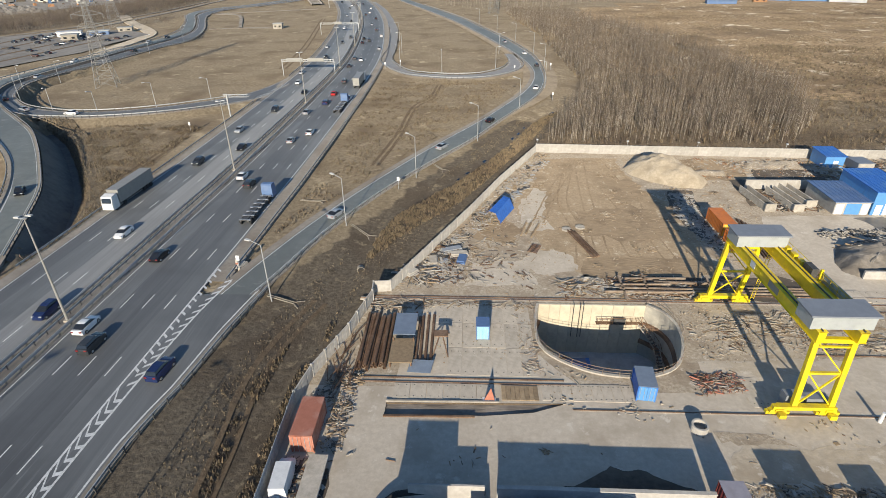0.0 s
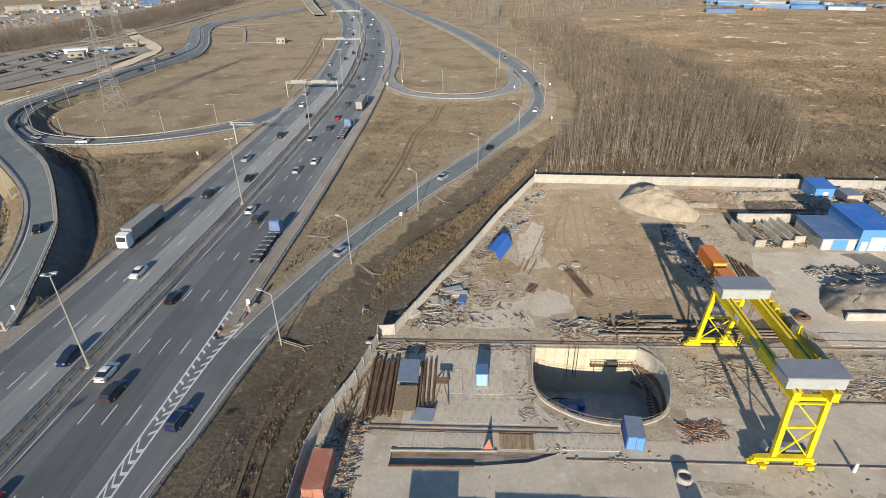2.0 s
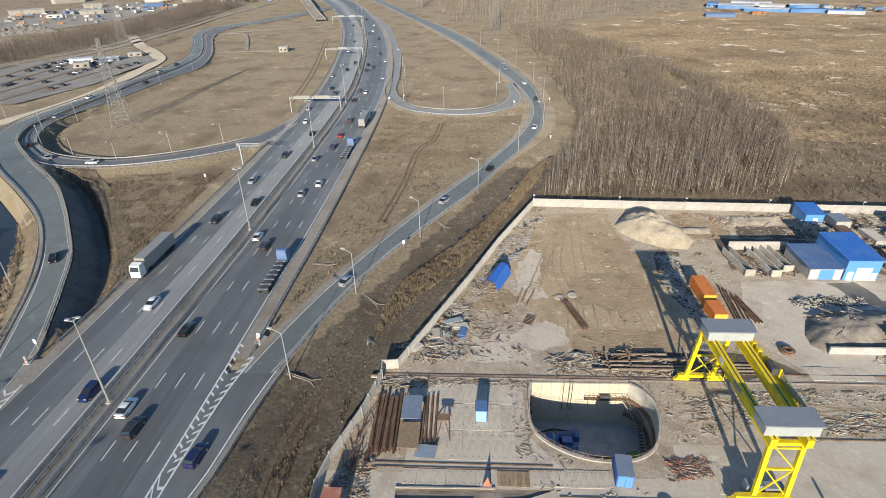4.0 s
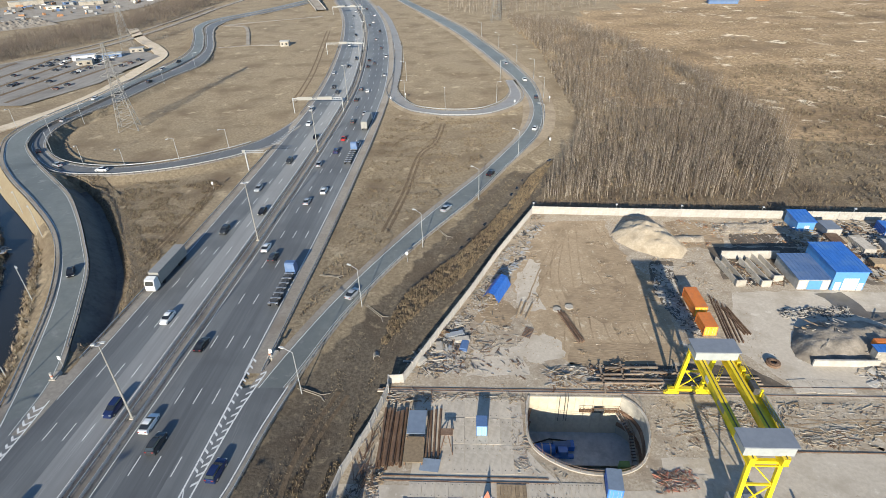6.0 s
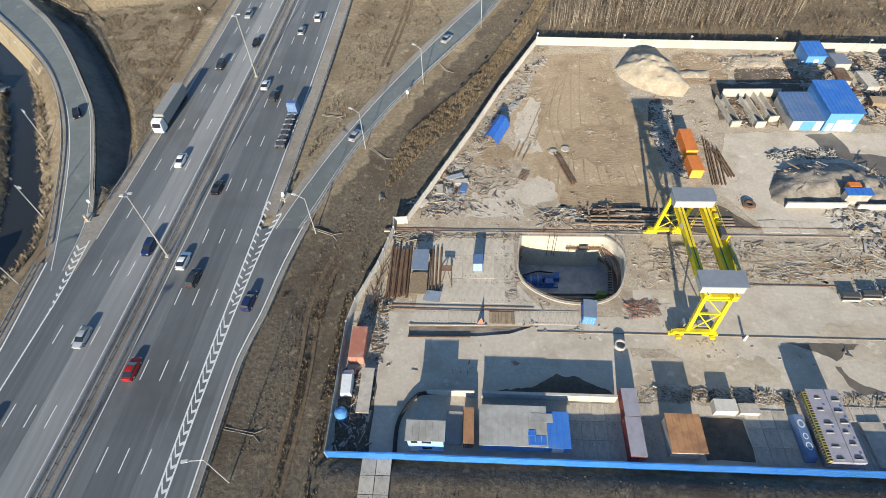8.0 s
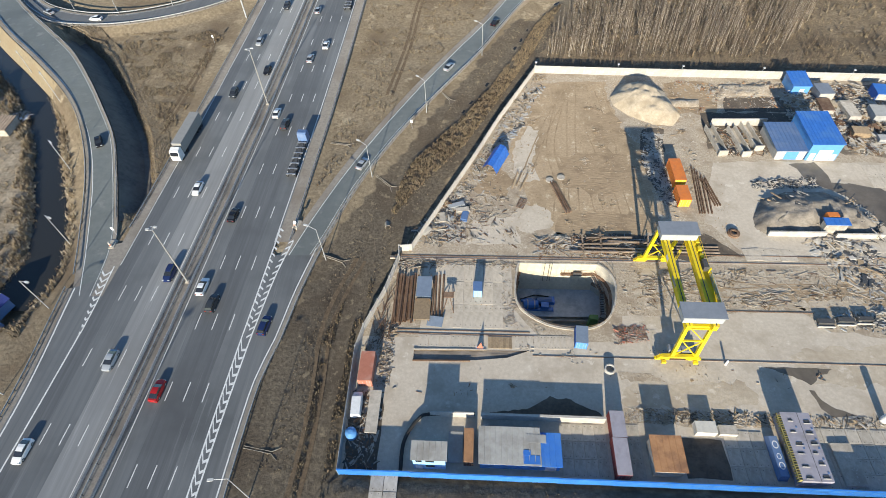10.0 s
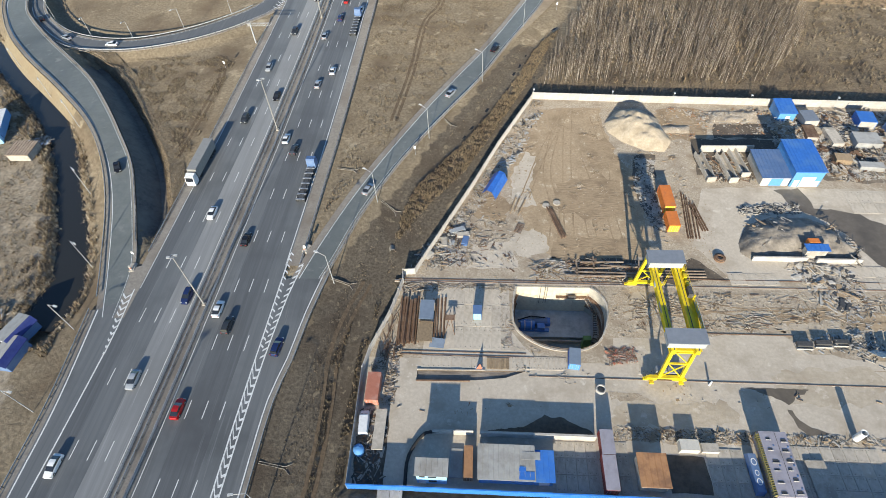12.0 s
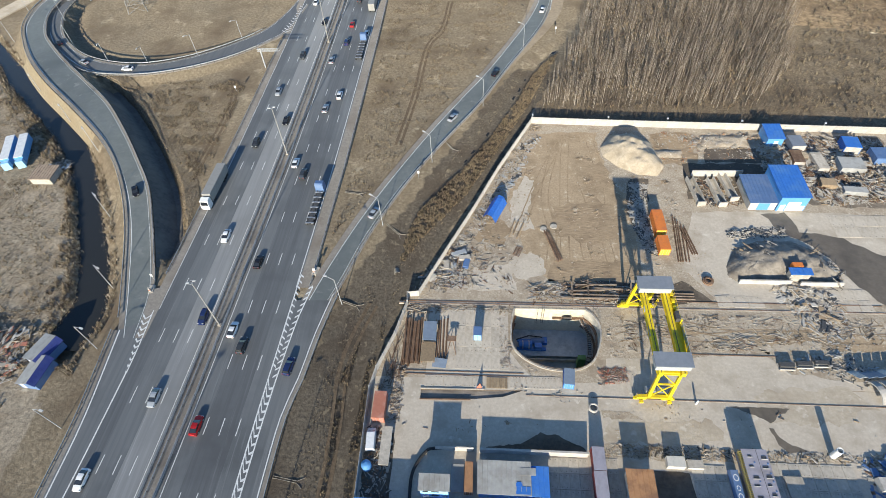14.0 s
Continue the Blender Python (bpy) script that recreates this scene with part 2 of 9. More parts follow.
def ground_material():
    """Grass, stony verge, straw and scrubland in one material, joined along ragged edges by masks."""
    m = bpy.data.materials.new("field_ground")
    m.use_nodes = True
    n, link = m.node_tree.nodes, m.node_tree.links.new
    n.remove(n["Principled BSDF"])
    base = surf("dry_grass", **GRASS_LOOK, into=m).outputs[0]
    tc = n.new("ShaderNodeTexCoord")
    for mask, looks in (("verge", VERGE_LOOK), ("straw", STRAW_LOOK), ("scrubland", SCRUBLAND_LOOK), ("thicket", THICKET_LOOK)):
        b = surf(mask, **looks, into=m)
        at = n.new("ShaderNodeAttribute")
        at.attribute_name = mask
        nz = n.new("ShaderNodeTexNoise")
        nz.inputs["Scale"].default_value, nz.inputs["Detail"].default_value = 0.35, 6
        link(tc.outputs["Object"], nz.inputs["Vector"])
        ad = n.new("ShaderNodeMath")
        link(at.outputs["Fac"], ad.inputs[0])
        link(nz.outputs[0], ad.inputs[1])
        r = n.new("ShaderNodeMapRange")
        r.inputs[1].default_value, r.inputs[2].default_value = 0.85, 1.15
        link(ad.outputs[0], r.inputs[0])
        mx = n.new("ShaderNodeMixShader")
        link(r.outputs[0], mx.inputs[0])
        link(base, mx.inputs[1])
        link(b.outputs[0], mx.inputs[2])
        base = mx.outputs[0]
    link(base, n["Material Output"].inputs["Surface"])
    return m


# ---- building tools ----
class Geo:
    """Plain mesh store: vertices, faces and a material slot for each face."""

    def __init__(self):
        self.v, self.f, self.m = [], [], []

    def add(self, verts, faces, slot=0):
        k = len(self.v)
        self.v += [tuple(p) for p in verts]
        self.f += [tuple(i + k for i in f) for f in faces]
        self.m += [slot] * len(faces)
        return self

    def box(self, x0, x1, y0, y1, z0, z1, slot=0, top=1.0):
        cx, cy = (x0 + x1) / 2, (y0 + y1) / 2
        a, b = (x1 - x0) / 2 * top, (y1 - y0) / 2 * top
        return self.add([(x0, y0, z0), (x1, y0, z0), (x1, y1, z0), (x0, y1, z0), (cx - a, cy - b, z1), (cx + a, cy - b, z1), (cx + a, cy + b, z1), (cx - a, cy + b, z1)],
                        [(3, 2, 1, 0), (4, 5, 6, 7), (0, 1, 5, 4), (1, 2, 6, 5), (2, 3, 7, 6), (3, 0, 4, 7)], slot)

    def beam(self, p, q, w, h=None, slot=0):
        """A square bar from p to q."""
        p, q = Vector(p), Vector(q)
        d = (q - p).normalized()
        s = d.cross((0, 0, 1)) if abs(d.z) < 0.95 else Vector((1, 0, 0))
        s.normalize()
        u = s.cross(d)
        h = h or w
        o = [s * (a * w / 2) + u * (b * h / 2) for a, b in ((-1, -1), (1, -1), (1, 1), (-1, 1))]
        return self.add([p + k for k in o] + [q + k for k in o], [(0, 1, 2, 3), (7, 6, 5, 4), (0, 4, 5, 1), (1, 5, 6, 2), (2, 6, 7, 3), (3, 7, 4, 0)], slot)

    def rod(self, p, q, r, r2=None, n=6, slot=0, caps=True):
        p, q = Vector(p), Vector(q)
        d = (q - p).normalized()
        s = d.cross((0, 0, 1)) if abs(d.z) < 0.95 else Vector((1, 0, 0))
        s.normalize()
        u = s.cross(d)
        r2 = r if r2 is None else r2
        ring = [s * math.cos(2 * math.pi * i / n) + u * math.sin(2 * math.pi * i / n) for i in range(n)]
        fs = [(i, (i + 1) % n, n + (i + 1) % n, n + i) for i in range(n)]
        if caps:
            fs += [tuple(range(n))[::-1], tuple(range(n, 2 * n))]
        return self.add([p + k * r for k in ring] + [q + k * r2 for k in ring], fs, slot)

    def path(self, pts, w, slot=0):
        """A square bar through several points, in one piece; pts run mostly upwards."""
        vs, n = [], len(pts)
        for x, y, z in pts:
            vs += [(x - w / 2, y - w / 2, z), (x + w / 2, y - w / 2, z), (x + w / 2, y + w / 2, z), (x - w / 2, y + w / 2, z)]
        fs = [(i * 4 + j, i * 4 + (j + 1) % 4, i * 4 + 4 + (j + 1) % 4, i * 4 + 4 + j) for i in range(n - 1) for j in range(4)]
        return self.add(vs, fs + [(3, 2, 1, 0), (n * 4 - 4, n * 4 - 3, n * 4 - 2, n * 4 - 1)], slot)

    def tube(self, p, q, r, thick=0.15, n=20, slot=0):
        """A hollow ring or pipe from p to q."""
        p, q = Vector(p), Vector(q)
        d = (q - p).normalized()
        s = d.cross((0, 0, 1)) if abs(d.z) < 0.95 else Vector((1, 0, 0))
        s.normalize()
        u = s.cross(d)
        vs = []
        for c, rr in ((p, r), (q, r), (q, r - thick), (p, r - thick)):
            vs += [c + (s * math.cos(2 * math.pi * i / n) + u * math.sin(2 * math.pi * i / n)) * rr for i in range(n)]
        fs = [(k * n + i, k * n + (i + 1) % n, (k + 1) % 4 * n + (i + 1) % n, (k + 1) % 4 * n + i) for k in range(4) for i in range(n)]
        return self.add(vs, fs, slot)

    def moved(self, m):
        self.v = [tuple(m @ Vector(p)) for p in self.v]
        return self

    def join(self, other, m=None, slot=None):
        vs = [m @ Vector(p) for p in other.v] if m else other.v
        k = len(self.v)
        self.v += [tuple(p) for p in vs]
        self.f += [tuple(i + k for i in f) for f in other.f]
        self.m += other.m if slot is None else [slot] * len(other.f)
        return self

    def mesh(self, name, mats):
        me = bpy.data.meshes.new(name)
        me.from_pydata(self.v, [], self.f)
        for mt in (mats if isinstance(mats, (list, tuple)) else [mats]):
            me.materials.append(mt)
        me.polygons.foreach_set("material_index", self.m)
        me.update()
        return me


def part(name, geo, mats, parent=None, label="", at=None):
    ob = new(name, geo.mesh(name, mats) if isinstance(geo, Geo) else geo)
    if parent:
        ob.parent = parent
    if at is not None:
        ob.matrix_basis = at
    if label:
        tagged(ob, label)
    return ob


def thing(name, label, category, at=None, group="", kind=""):
    ob = new(name)
    ob.empty_display_size = 0.3
    if at is not None:
        ob.matrix_basis = at
    return tagged(ob, label, category, group, kind)


def solid(name, geo, mats, label, category, at=None, group="", kind=""):
    return tagged(part(name, geo, mats, None, "", at), label, category, group, kind)


def spline(pts, step=3.0):
    """Points along a smooth curve through pts (any dimension), about step apart."""
    p = np.array(pts, float)
    p = np.vstack([2 * p[0] - p[1], p, 2 * p[-1] - p[-2]])
    out = []
    for i in range(1, len(p) - 2):
        n = max(1, int(np.linalg.norm(p[i + 1] - p[i]) / step))
        for k in range(n):
            t = k / n
            a, b, c, d = p[i - 1], p[i], p[i + 1], p[i + 2]
            out.append(0.5 * (2 * b + (c - a) * t + (2 * a - 5 * b + 4 * c - d) * t * t + (3 * b - a - 3 * c + d) * t ** 3))
    out.append(p[-2])
    return np.array(out)


def even(pts, n):
    """n points evenly along a polyline."""
    p = np.array(pts, float)
    s = np.concatenate([[0], np.cumsum(np.linalg.norm(np.diff(p, axis=0), axis=1))])
    q = np.linspace(0, s[-1], n)
    return np.stack([np.interp(q, s, p[:, k]) for k in range(p.shape[1])], 1)


def offset(c, d):
    """A curve (n x 3) pushed d to its right, level."""
    t = np.gradient(c[:, :2], axis=0)
    t /= np.linalg.norm(t, axis=1)[:, None]
    o = c.copy()
    dd = np.asarray(d)
    o[:, 0] += t[:, 1] * dd
    o[:, 1] -= t[:, 0] * dd
    return o


def ribbon(geo, left, right, skirt=0.0, slot=0, lift=0.0):
    """A strip between two curves of the same number of points; skirt: depth of its sides."""
    n = len(left)
    up = np.array([0, 0, lift])
    k = geo.add([*(left + up), *(right + up)], [(i, n + i, n + i + 1, i + 1) for i in range(n - 1)], slot)
    if skirt:
        dn = np.array([0, 0, -skirt])
        geo.add([*(left + up), *(left + up + dn)], [(i, i + 1, n + i + 1, n + i) for i in range(n - 1)], slot)
        geo.add([*(right + up), *(right + up + dn)], [(i, n + i, n + i + 1, i + 1) for i in range(n - 1)], slot)
    return k


def stripe(geo, c, d, w=0.16, lift=0.012, slot=0):
    ribbon(geo, offset(c, d - w / 2), offset(c, d + w / 2), 0, slot, lift)


def dashes(geo, c, d, start, period=15.1, length=3.8, w=0.18, lift=0.012):
    """Dashed line on curve c, at d to its right; one dash starts at y = start."""
    o = offset(c, d)
    s = np.concatenate([[0], np.cumsum(np.linalg.norm(np.diff(o[:, :2], axis=0), axis=1))])
    a = float(np.interp(start, o[:, 1], s)) % period
    while a + length < s[-1]:
        p, q = [np.array([np.interp(x, s, o[:, k]) for k in range(3)]) for x in (a, a + length)]
        t = (q - p) / np.linalg.norm(q - p)
        r = np.array([t[1], -t[0], 0]) * w / 2
        up = np.array([0, 0, lift])
        geo.add([p - r + up, p + r + up, q + r + up, q - r + up], [(0, 1, 2, 3)])
        a += period


def jagged(poly, amount, step, rnd):
    """A polygon's outline, broken up unevenly."""
    out = []
    for i, a in enumerate(poly):
        b = poly[(i + 1) % len(poly)]
        n = max(1, int(math.dist(a, b) / step))
        for k in range(n):
            out.append((a[0] + (b[0] - a[0]) * k / n + rnd.uniform(-amount, amount), a[1] + (b[1] - a[1]) * k / n + rnd.uniform(-amount, amount)))
    return out


def sheet(poly, z, hole=None, depth=0.0):
    """A flat polygon, with a hole if wanted, filled with triangles."""
    bm = bmesh.new()
    edges = []
    for ring in ([poly] + ([hole] if hole else [])):
        vs = [bm.verts.new((p[0], p[1], z)) for p in ring]
        edges += [bm.edges.new((vs[i], vs[(i + 1) % len(vs)])) for i in range(len(vs))]
    bmesh.ops.triangle_fill(bm, use_beauty=True, use_dissolve=False, edges=edges)
    for f in bm.faces:
        if f.normal.z < 0:
            f.normal_flip()
    g = Geo()
    bm.verts.index_update()
    g.add([v.co for v in bm.verts], [[v.index for v in f.verts] for f in bm.faces])
    bm.free()
    return g


def inside(poly, x, y):
    """Whether points lie in a polygon (numpy arrays)."""
    c = np.zeros(np.shape(x), bool)
    for (x0, y0), (x1, y1) in zip(poly, poly[1:] + poly[:1]):
        if y0 != y1:
            c ^= ((y0 > y) != (y1 > y)) & (x < (x1 - x0) * (y - y0) / (y1 - y0) + x0)
    return c


# ---- the lines of the roads ----
ROAD_Z = 0.45
MEDIAN = spline([(-61.5, -60, ROAD_Z), (-59.8, 0, ROAD_Z), (-58.5, 30, ROAD_Z), (-57.6, 64, ROAD_Z), (-56.9, 100, ROAD_Z), (-56.4, 130, ROAD_Z), (-56.4, 195, ROAD_Z), (-57.3, 245, ROAD_Z),
                 (-60.0, 294, ROAD_Z), (-68.3, 366, ROAD_Z), (-81.3, 450, ROAD_Z), (-100, 540, ROAD_Z), (-129, 647, ROAD_Z), (-180, 800, ROAD_Z), (-330, 1150, ROAD_Z)], 4)
EXIT_L = spline([(-39.4, 72, 0.46), (-36.6, 82, 0.46), (-31.9, 96.4, 0.45), (-26.6, 110.1, 0.42), (-20.2, 124.8, 0.4), (-13.1, 140, 0.4), (-4.9, 156, 0.4), (3.9, 172.5, 0.4), (12.8, 192, 0.4), (20.4, 210, 0.4), (25.6, 227, 0.4),
                 (28.6, 246, 0.4), (28.3, 267, 0.4), (23.6, 301, 0.4), (14.2, 343, 0.4), (3.9, 386.5, 0.4), (-18.7, 468, 0.4), (-84, 662, 0.4), (-190, 960, 0.4)], 3)
EXIT_R = spline([(-31.6, 72, 0.46), (-29.4, 79, 0.46), (-25.2, 94, 0.45), (-18.4, 111.3, 0.42), (-11.8, 124.8, 0.4), (-4.4, 138.4, 0.4), (4.0, 153.6, 0.4), (13.3, 174.2, 0.4), (21.3, 191, 0.4), (28.2, 207, 0.4), (32.8, 225, 0.4),
                 (35.2, 246, 0.4), (35.4, 284, 0.4), (31.0, 316, 0.4), (22.5, 358, 0.4), (11.5, 402, 0.4), (-9.5, 480, 0.4), (-72, 662, 0.4), (-176, 960, 0.4)], 3)
LOOP_E_IN = spline([(-95, 612, 0.4), (-74, 536, 0.4), (-55.8, 447, 0.4), (-45.3, 382, 0.4), (-38.6, 318, 0.4), (-36.0, 280, 0.4), (-26.2, 254, 0.4), (-17.3, 247, 0.4), (-6.8, 244.2, 0.4), (6.1, 245.8, 0.4), (16.8, 258, 0.4), (21.0, 276, 0.4), (20, 297, 0.4)], 3)
LOOP_E_OUT = spline([(-101, 612, 0.4), (-81, 536, 0.4), (-62, 447, 0.4), (-50.5, 382, 0.4), (-43.2, 318, 0.4), (-41.2, 275, 0.4), (-28.4, 247, 0.4), (-17, 239, 0.4), (-6.5, 235.8, 0.4), (8.6, 237.5, 0.4), (21.3, 249, 0.4), (27.5, 266, 0.4), (25.5, 297, 0.4)], 3)
MERGE_R = spline([(-76.5, 60.0, 0.45), (-78.3, 74.0, 0.50), (-83.5, 87.8, 1.30), (-86.9, 95.8, 1.92), (-93.3, 109.2, 2.54), (-101.6, 121.2, 3.16), (-111.8, 134.7, 3.47), (-124.7, 149.9, 3.47), (-139.4, 163.4, 3.47), (-151.6, 174.4, 3.16), (-166.5, 189.0, 2.85), (-175.9, 200.4, 2.85), (-183.3, 217.3, 2.85),
                  (-183.8, 236.1, 2.85), (-182.5, 265.9, 2.85), (-183.4, 300.2, 2.23), (-181.1, 341.7, 1.61), (-186.0, 384.9, 1.30), (-207.4, 439.8, 1.30), (-231.5, 494.6, 1.30), (-231.5, 535, 1.30), (-208, 588.4, 1.0), (-184, 660, 0.8), (-172, 720, 0.6)], 3)
MERGE_L = spline([(-81.6, 60.0, 0.45), (-87.1, 75.0, 0.50), (-94.8, 95.5, 1.92), (-104.6, 113.2, 2.54), (-116.1, 128.0, 3.16), (-134.6, 145.3, 3.47), (-154.4, 162.4, 3.47), (-170.1, 178.0, 3.16), (-180.2, 190.9, 2.85), (-188.9, 205.0, 2.85), (-193.0, 221.3, 2.85),
                  (-192.3, 238.1, 2.85), (-189.5, 265.9, 2.85), (-190.9, 300.2, 2.23), (-189.9, 341.7, 1.61), (-195.4, 384.9, 1.30), (-216.4, 439.8, 1.30), (-240.5, 494.6, 1.30), (-241.5, 538.5, 1.30), (-219, 590, 1.0), (-195, 662, 0.8), (-183, 722, 0.6)], 3)
LOOP_W_IN = spline([(-76.3, 238, 0.45), (-79.0, 222, 0.5), (-84.6, 204, 1.0), (-96.5, 190.5, 1.5), (-109, 181.8, 1.8), (-123, 177, 2.0), (-137, 178, 2.0), (-150.8, 183.4, 2.0), (-163.6, 194.2, 2.0), (-172.6, 206.8, 2.0), (-178.4, 222, 2.0), (-178.0, 242, 2.0),
                    (-173.2, 266, 2.0), (-171.6, 310, 1.6), (-168, 346, 1.2), (-183.2, 400, 1.0), (-209, 461, 1.0), (-221, 500, 1.0), (-220, 540, 1.0), (-199, 584, 0.8), (-174, 655, 0.7), (-162, 716, 0.6)], 3)
LOOP_W_OUT = spline([(-71.5, 225, 0.45), (-75.0, 203, 0.5), (-83.2, 191, 1.0), (-93.5, 181, 1.5), (-106.2, 173.8, 1.8), (-120, 169.6, 2.0), (-133, 169.4, 2.0), (-145.2, 171.8, 2.0), (-159.4, 181.4, 2.0), (-172.2, 194.4, 2.0), (-182.6, 211, 2.0), (-184.6, 223, 2.0),
                     (-184.5, 242, 2.0), (-183.4, 266, 2.0), (-183.8, 300, 1.6), (-181, 343, 1.2), (-186, 386, 1.0), (-207.4, 441, 1.0), (-231, 496, 1.0), (-231, 538, 1.0), (-207.5, 588, 0.8), (-183.5, 660, 0.7), (-171.5, 720, 0.6)], 3)
WATER_W_L = spline([(-99.5, 57, 0), (-98.8, 66, 0), (-98.6, 73, 0), (-105.2, 87.6, 0), (-110, 96, 0), (-119, 112, 0), (-133.6, 130.7, 0), (-151, 147.5, 0), (-173, 167, 0), (-187, 182.6, 0), (-215, 205, 0)], 3)
WATER_W_R = spline([(-91.5, 57, 0), (-90.0, 66, 0), (-92.8, 76.4, 0), (-100, 89.8, 0), (-107.4, 102.4, 0), (-116.5, 118.0, 0), (-129.0, 135.6, 0), (-148.8, 154.5, 0), (-169.7, 173, 0), (-188, 188.5, 0), (-215, 213, 0)], 3)

YARD = [(-18.5, 26.3), (-18.9, 49.2), (-18.0, 54.0), (-14.9, 62.8), (-12.9, 71.6), (-13.2, 75.0), (-10.4, 75.3), (-3.0, 91.7), (2.7, 104.4), (9.2, 120.6), (20.0, 144.0), (48.8, 142.2), (83.2, 140.4), (126, 138.2), (190, 135), (190, 26.3)]
PIT = (22.2, 65.2, 10.4, 71.2)   # centre x, y, radius, straight north side

# ---- ground: one sheet out to the horizon ----
def axis(lo, hi, step, far):
    a = list(np.arange(lo, hi + 0.1, step))
    while a[-1] < far:
        a.append(a[-1] + (a[-1] - a[-2]) * 1.18)
    while a[0] > -far:
        a.insert(0, a[0] - (a[1] - a[0]) * 1.18)
    return np.array(a)


def ground_height(X, Y):
    nat = np.zeros(X.shape)
    it = np.nditer([X, Y], flags=["multi_index"])
    for x, y in it:
        nat[it.multi_index] = 0.55 * noise.noise((float(x) * 0.035, float(y) * 0.035, 2.0)) + 0.16 * noise.noise((float(x) * 0.22, float(y) * 0.22, 5.0)) - 0.25
    best = nat.copy()
    low = np.full(X.shape, 99.0)
    bands = []
    m = MEDIAN
    bands.append((offset(m, -20), offset(m, 18.6)))
    k = m[:, 1] < 82
    bands.append((offset(m, -23.5)[k], offset(m, 24)[k]))
    n = 260
    for a, b in ((EXIT_L, EXIT_R), (LOOP_E_IN, LOOP_E_OUT), (MERGE_L, MERGE_R), (LOOP_W_OUT, LOOP_W_IN)):
        bands.append((even(a, n), even(b, n)))
    for a, b in bands:
        c, hw = (a + b) / 2, np.linalg.norm((a - b)[:, :2], axis=1) / 2
        for i in range(0, len(c), 1):
            sel = (np.abs(X - c[i, 0]) < hw[i] + 8) & (np.abs(Y - c[i, 1]) < hw[i] + 8)
            if not sel.any():
                continue
            d = np.hypot(X[sel] - c[i, 0], Y[sel] - c[i, 1]) - hw[i]
            h = c[i, 2] - 0.12 - np.maximum(d - 0.9, 0) / (0.75 if c[i, 2] > 0.8 else 1.6)
            best[sel] = np.maximum(best[sel], h)
            lo = low[sel]
            lo[d < 1.2] = np.minimum(lo[d < 1.2], c[i, 2] - 0.3)
            low[sel] = lo
    z = np.minimum(best, low)
    wl, wr = even(WATER_W_L, 160), even(WATER_W_R, 160)
    for p, q in zip(wl, wr):
        c, hw = (p + q) / 2, np.linalg.norm(p - q) / 2
        d = np.hypot(X - c[0], Y - c[1]) - hw
        z = np.where(d < 2.2, np.minimum(z, -2.4 + np.maximum(d + 0.6, 0) * 1.1), z)
    # deep ditch at the foot of the raised slip road
    for p in even(offset(MERGE_R, 5.6), 240):
        if 79 < p[1] < 172 and p[0] > -150:
            k = min(1.0, (p[1] - 79) / 12, (172 - p[1]) / 12)
            z = np.where(np.hypot(X - p[0], Y - p[1]) < 4.8 * k, np.minimum(z, -3.2 * k), z)
    # ditch added inside the west loop road to deepen the embankment's shadow
    for p in even(offset(LOOP_W_IN, 3.4), 260):
        if p[1] < 262 and p[0] < -92:
            d = np.hypot(X - p[0], Y - p[1])
            z = np.where(d < 2.6, np.minimum(z, -1.5 + np.maximum(d - 1.0, 0) * 0.9), z)
    # ditch between the slip road and the yard wall
    for p in spline([(-23, 20, 0), (-22.5, 50, 0), (-20, 70, 0), (-17.5, 92, 0), (-14.2, 105, 0), (-6.2, 117, 0), (2.8, 132, 0), (11.2, 149.4, 0), (23, 176.7, 0), (34, 192, 0), (44, 208, 0), (47, 230, 0)], 2):
        d = np.hypot(X - p[0], Y - p[1])
        z = np.where(d < 4, np.minimum(z, -1.3 + d * 0.32), z)
    z = np.where(inside(YARD, X, Y), -1.6, z)
    z = np.where(np.hypot(X - PIT[0], Y - PIT[1]) < 14, -14.0, z)
    return z


gx, gy = axis(-260, 180, 2.2, 3200), axis(-4, 340, 2.2, 3200)
X, Y = np.meshgrid(gx, gy)
Z = ground_height(X, Y)
g = Geo()
nx, ny = len(gx), len(gy)
g.add(list(zip(X.ravel().tolist(), Y.ravel().tolist(), Z.ravel().tolist())), [(j * nx + i, j * nx + i + 1, (j + 1) * nx + i + 1, (j + 1) * nx + i) for j in range(ny - 1) for i in range(nx - 1)])
VERGE_AREA = [(-36, -60), (-36, 45), (-30, 75), (-12, 116), (16, 176), (30, 172), (20, 146), (-13, 75), (-19, 50), (-19, 26), (190, 26), (190, -60)]
EAST_AREA = [(20, 146), (48.8, 144), (190, 137), (900, 110), (900, 560), (300, 700), (100, 530), (60, 400), (60, 300), (54, 230), (40, 195)]
ground = solid("ground", g, ground_material(), "flat brown field of dry spring grass", "ground", kind="structure")
for p in ground.data.polygons:
    p.use_smooth = True
THICKET_AREA = [(20, 146), (48.8, 143), (190, 134), (360, 125), (360, 160), (250, 178), (160, 196), (122, 204), (116, 240), (60, 250), (54, 230), (40, 195)]
WEST_AREA = [(-96, -60), (-92, 40), (-103, 78), (-120, 108), (-136, 128), (-176, 166), (-216, 200), (-420, 200), (-420, -60)]
for mask, area in (("verge", VERGE_AREA), ("straw", EAST_AREA), ("scrubland", WEST_AREA), ("thicket", THICKET_AREA)):
    at = ground.data.attributes.new(mask, "FLOAT", "POINT")
    at.data.foreach_set("value", inside(area, X, Y).astype(np.float32).ravel())


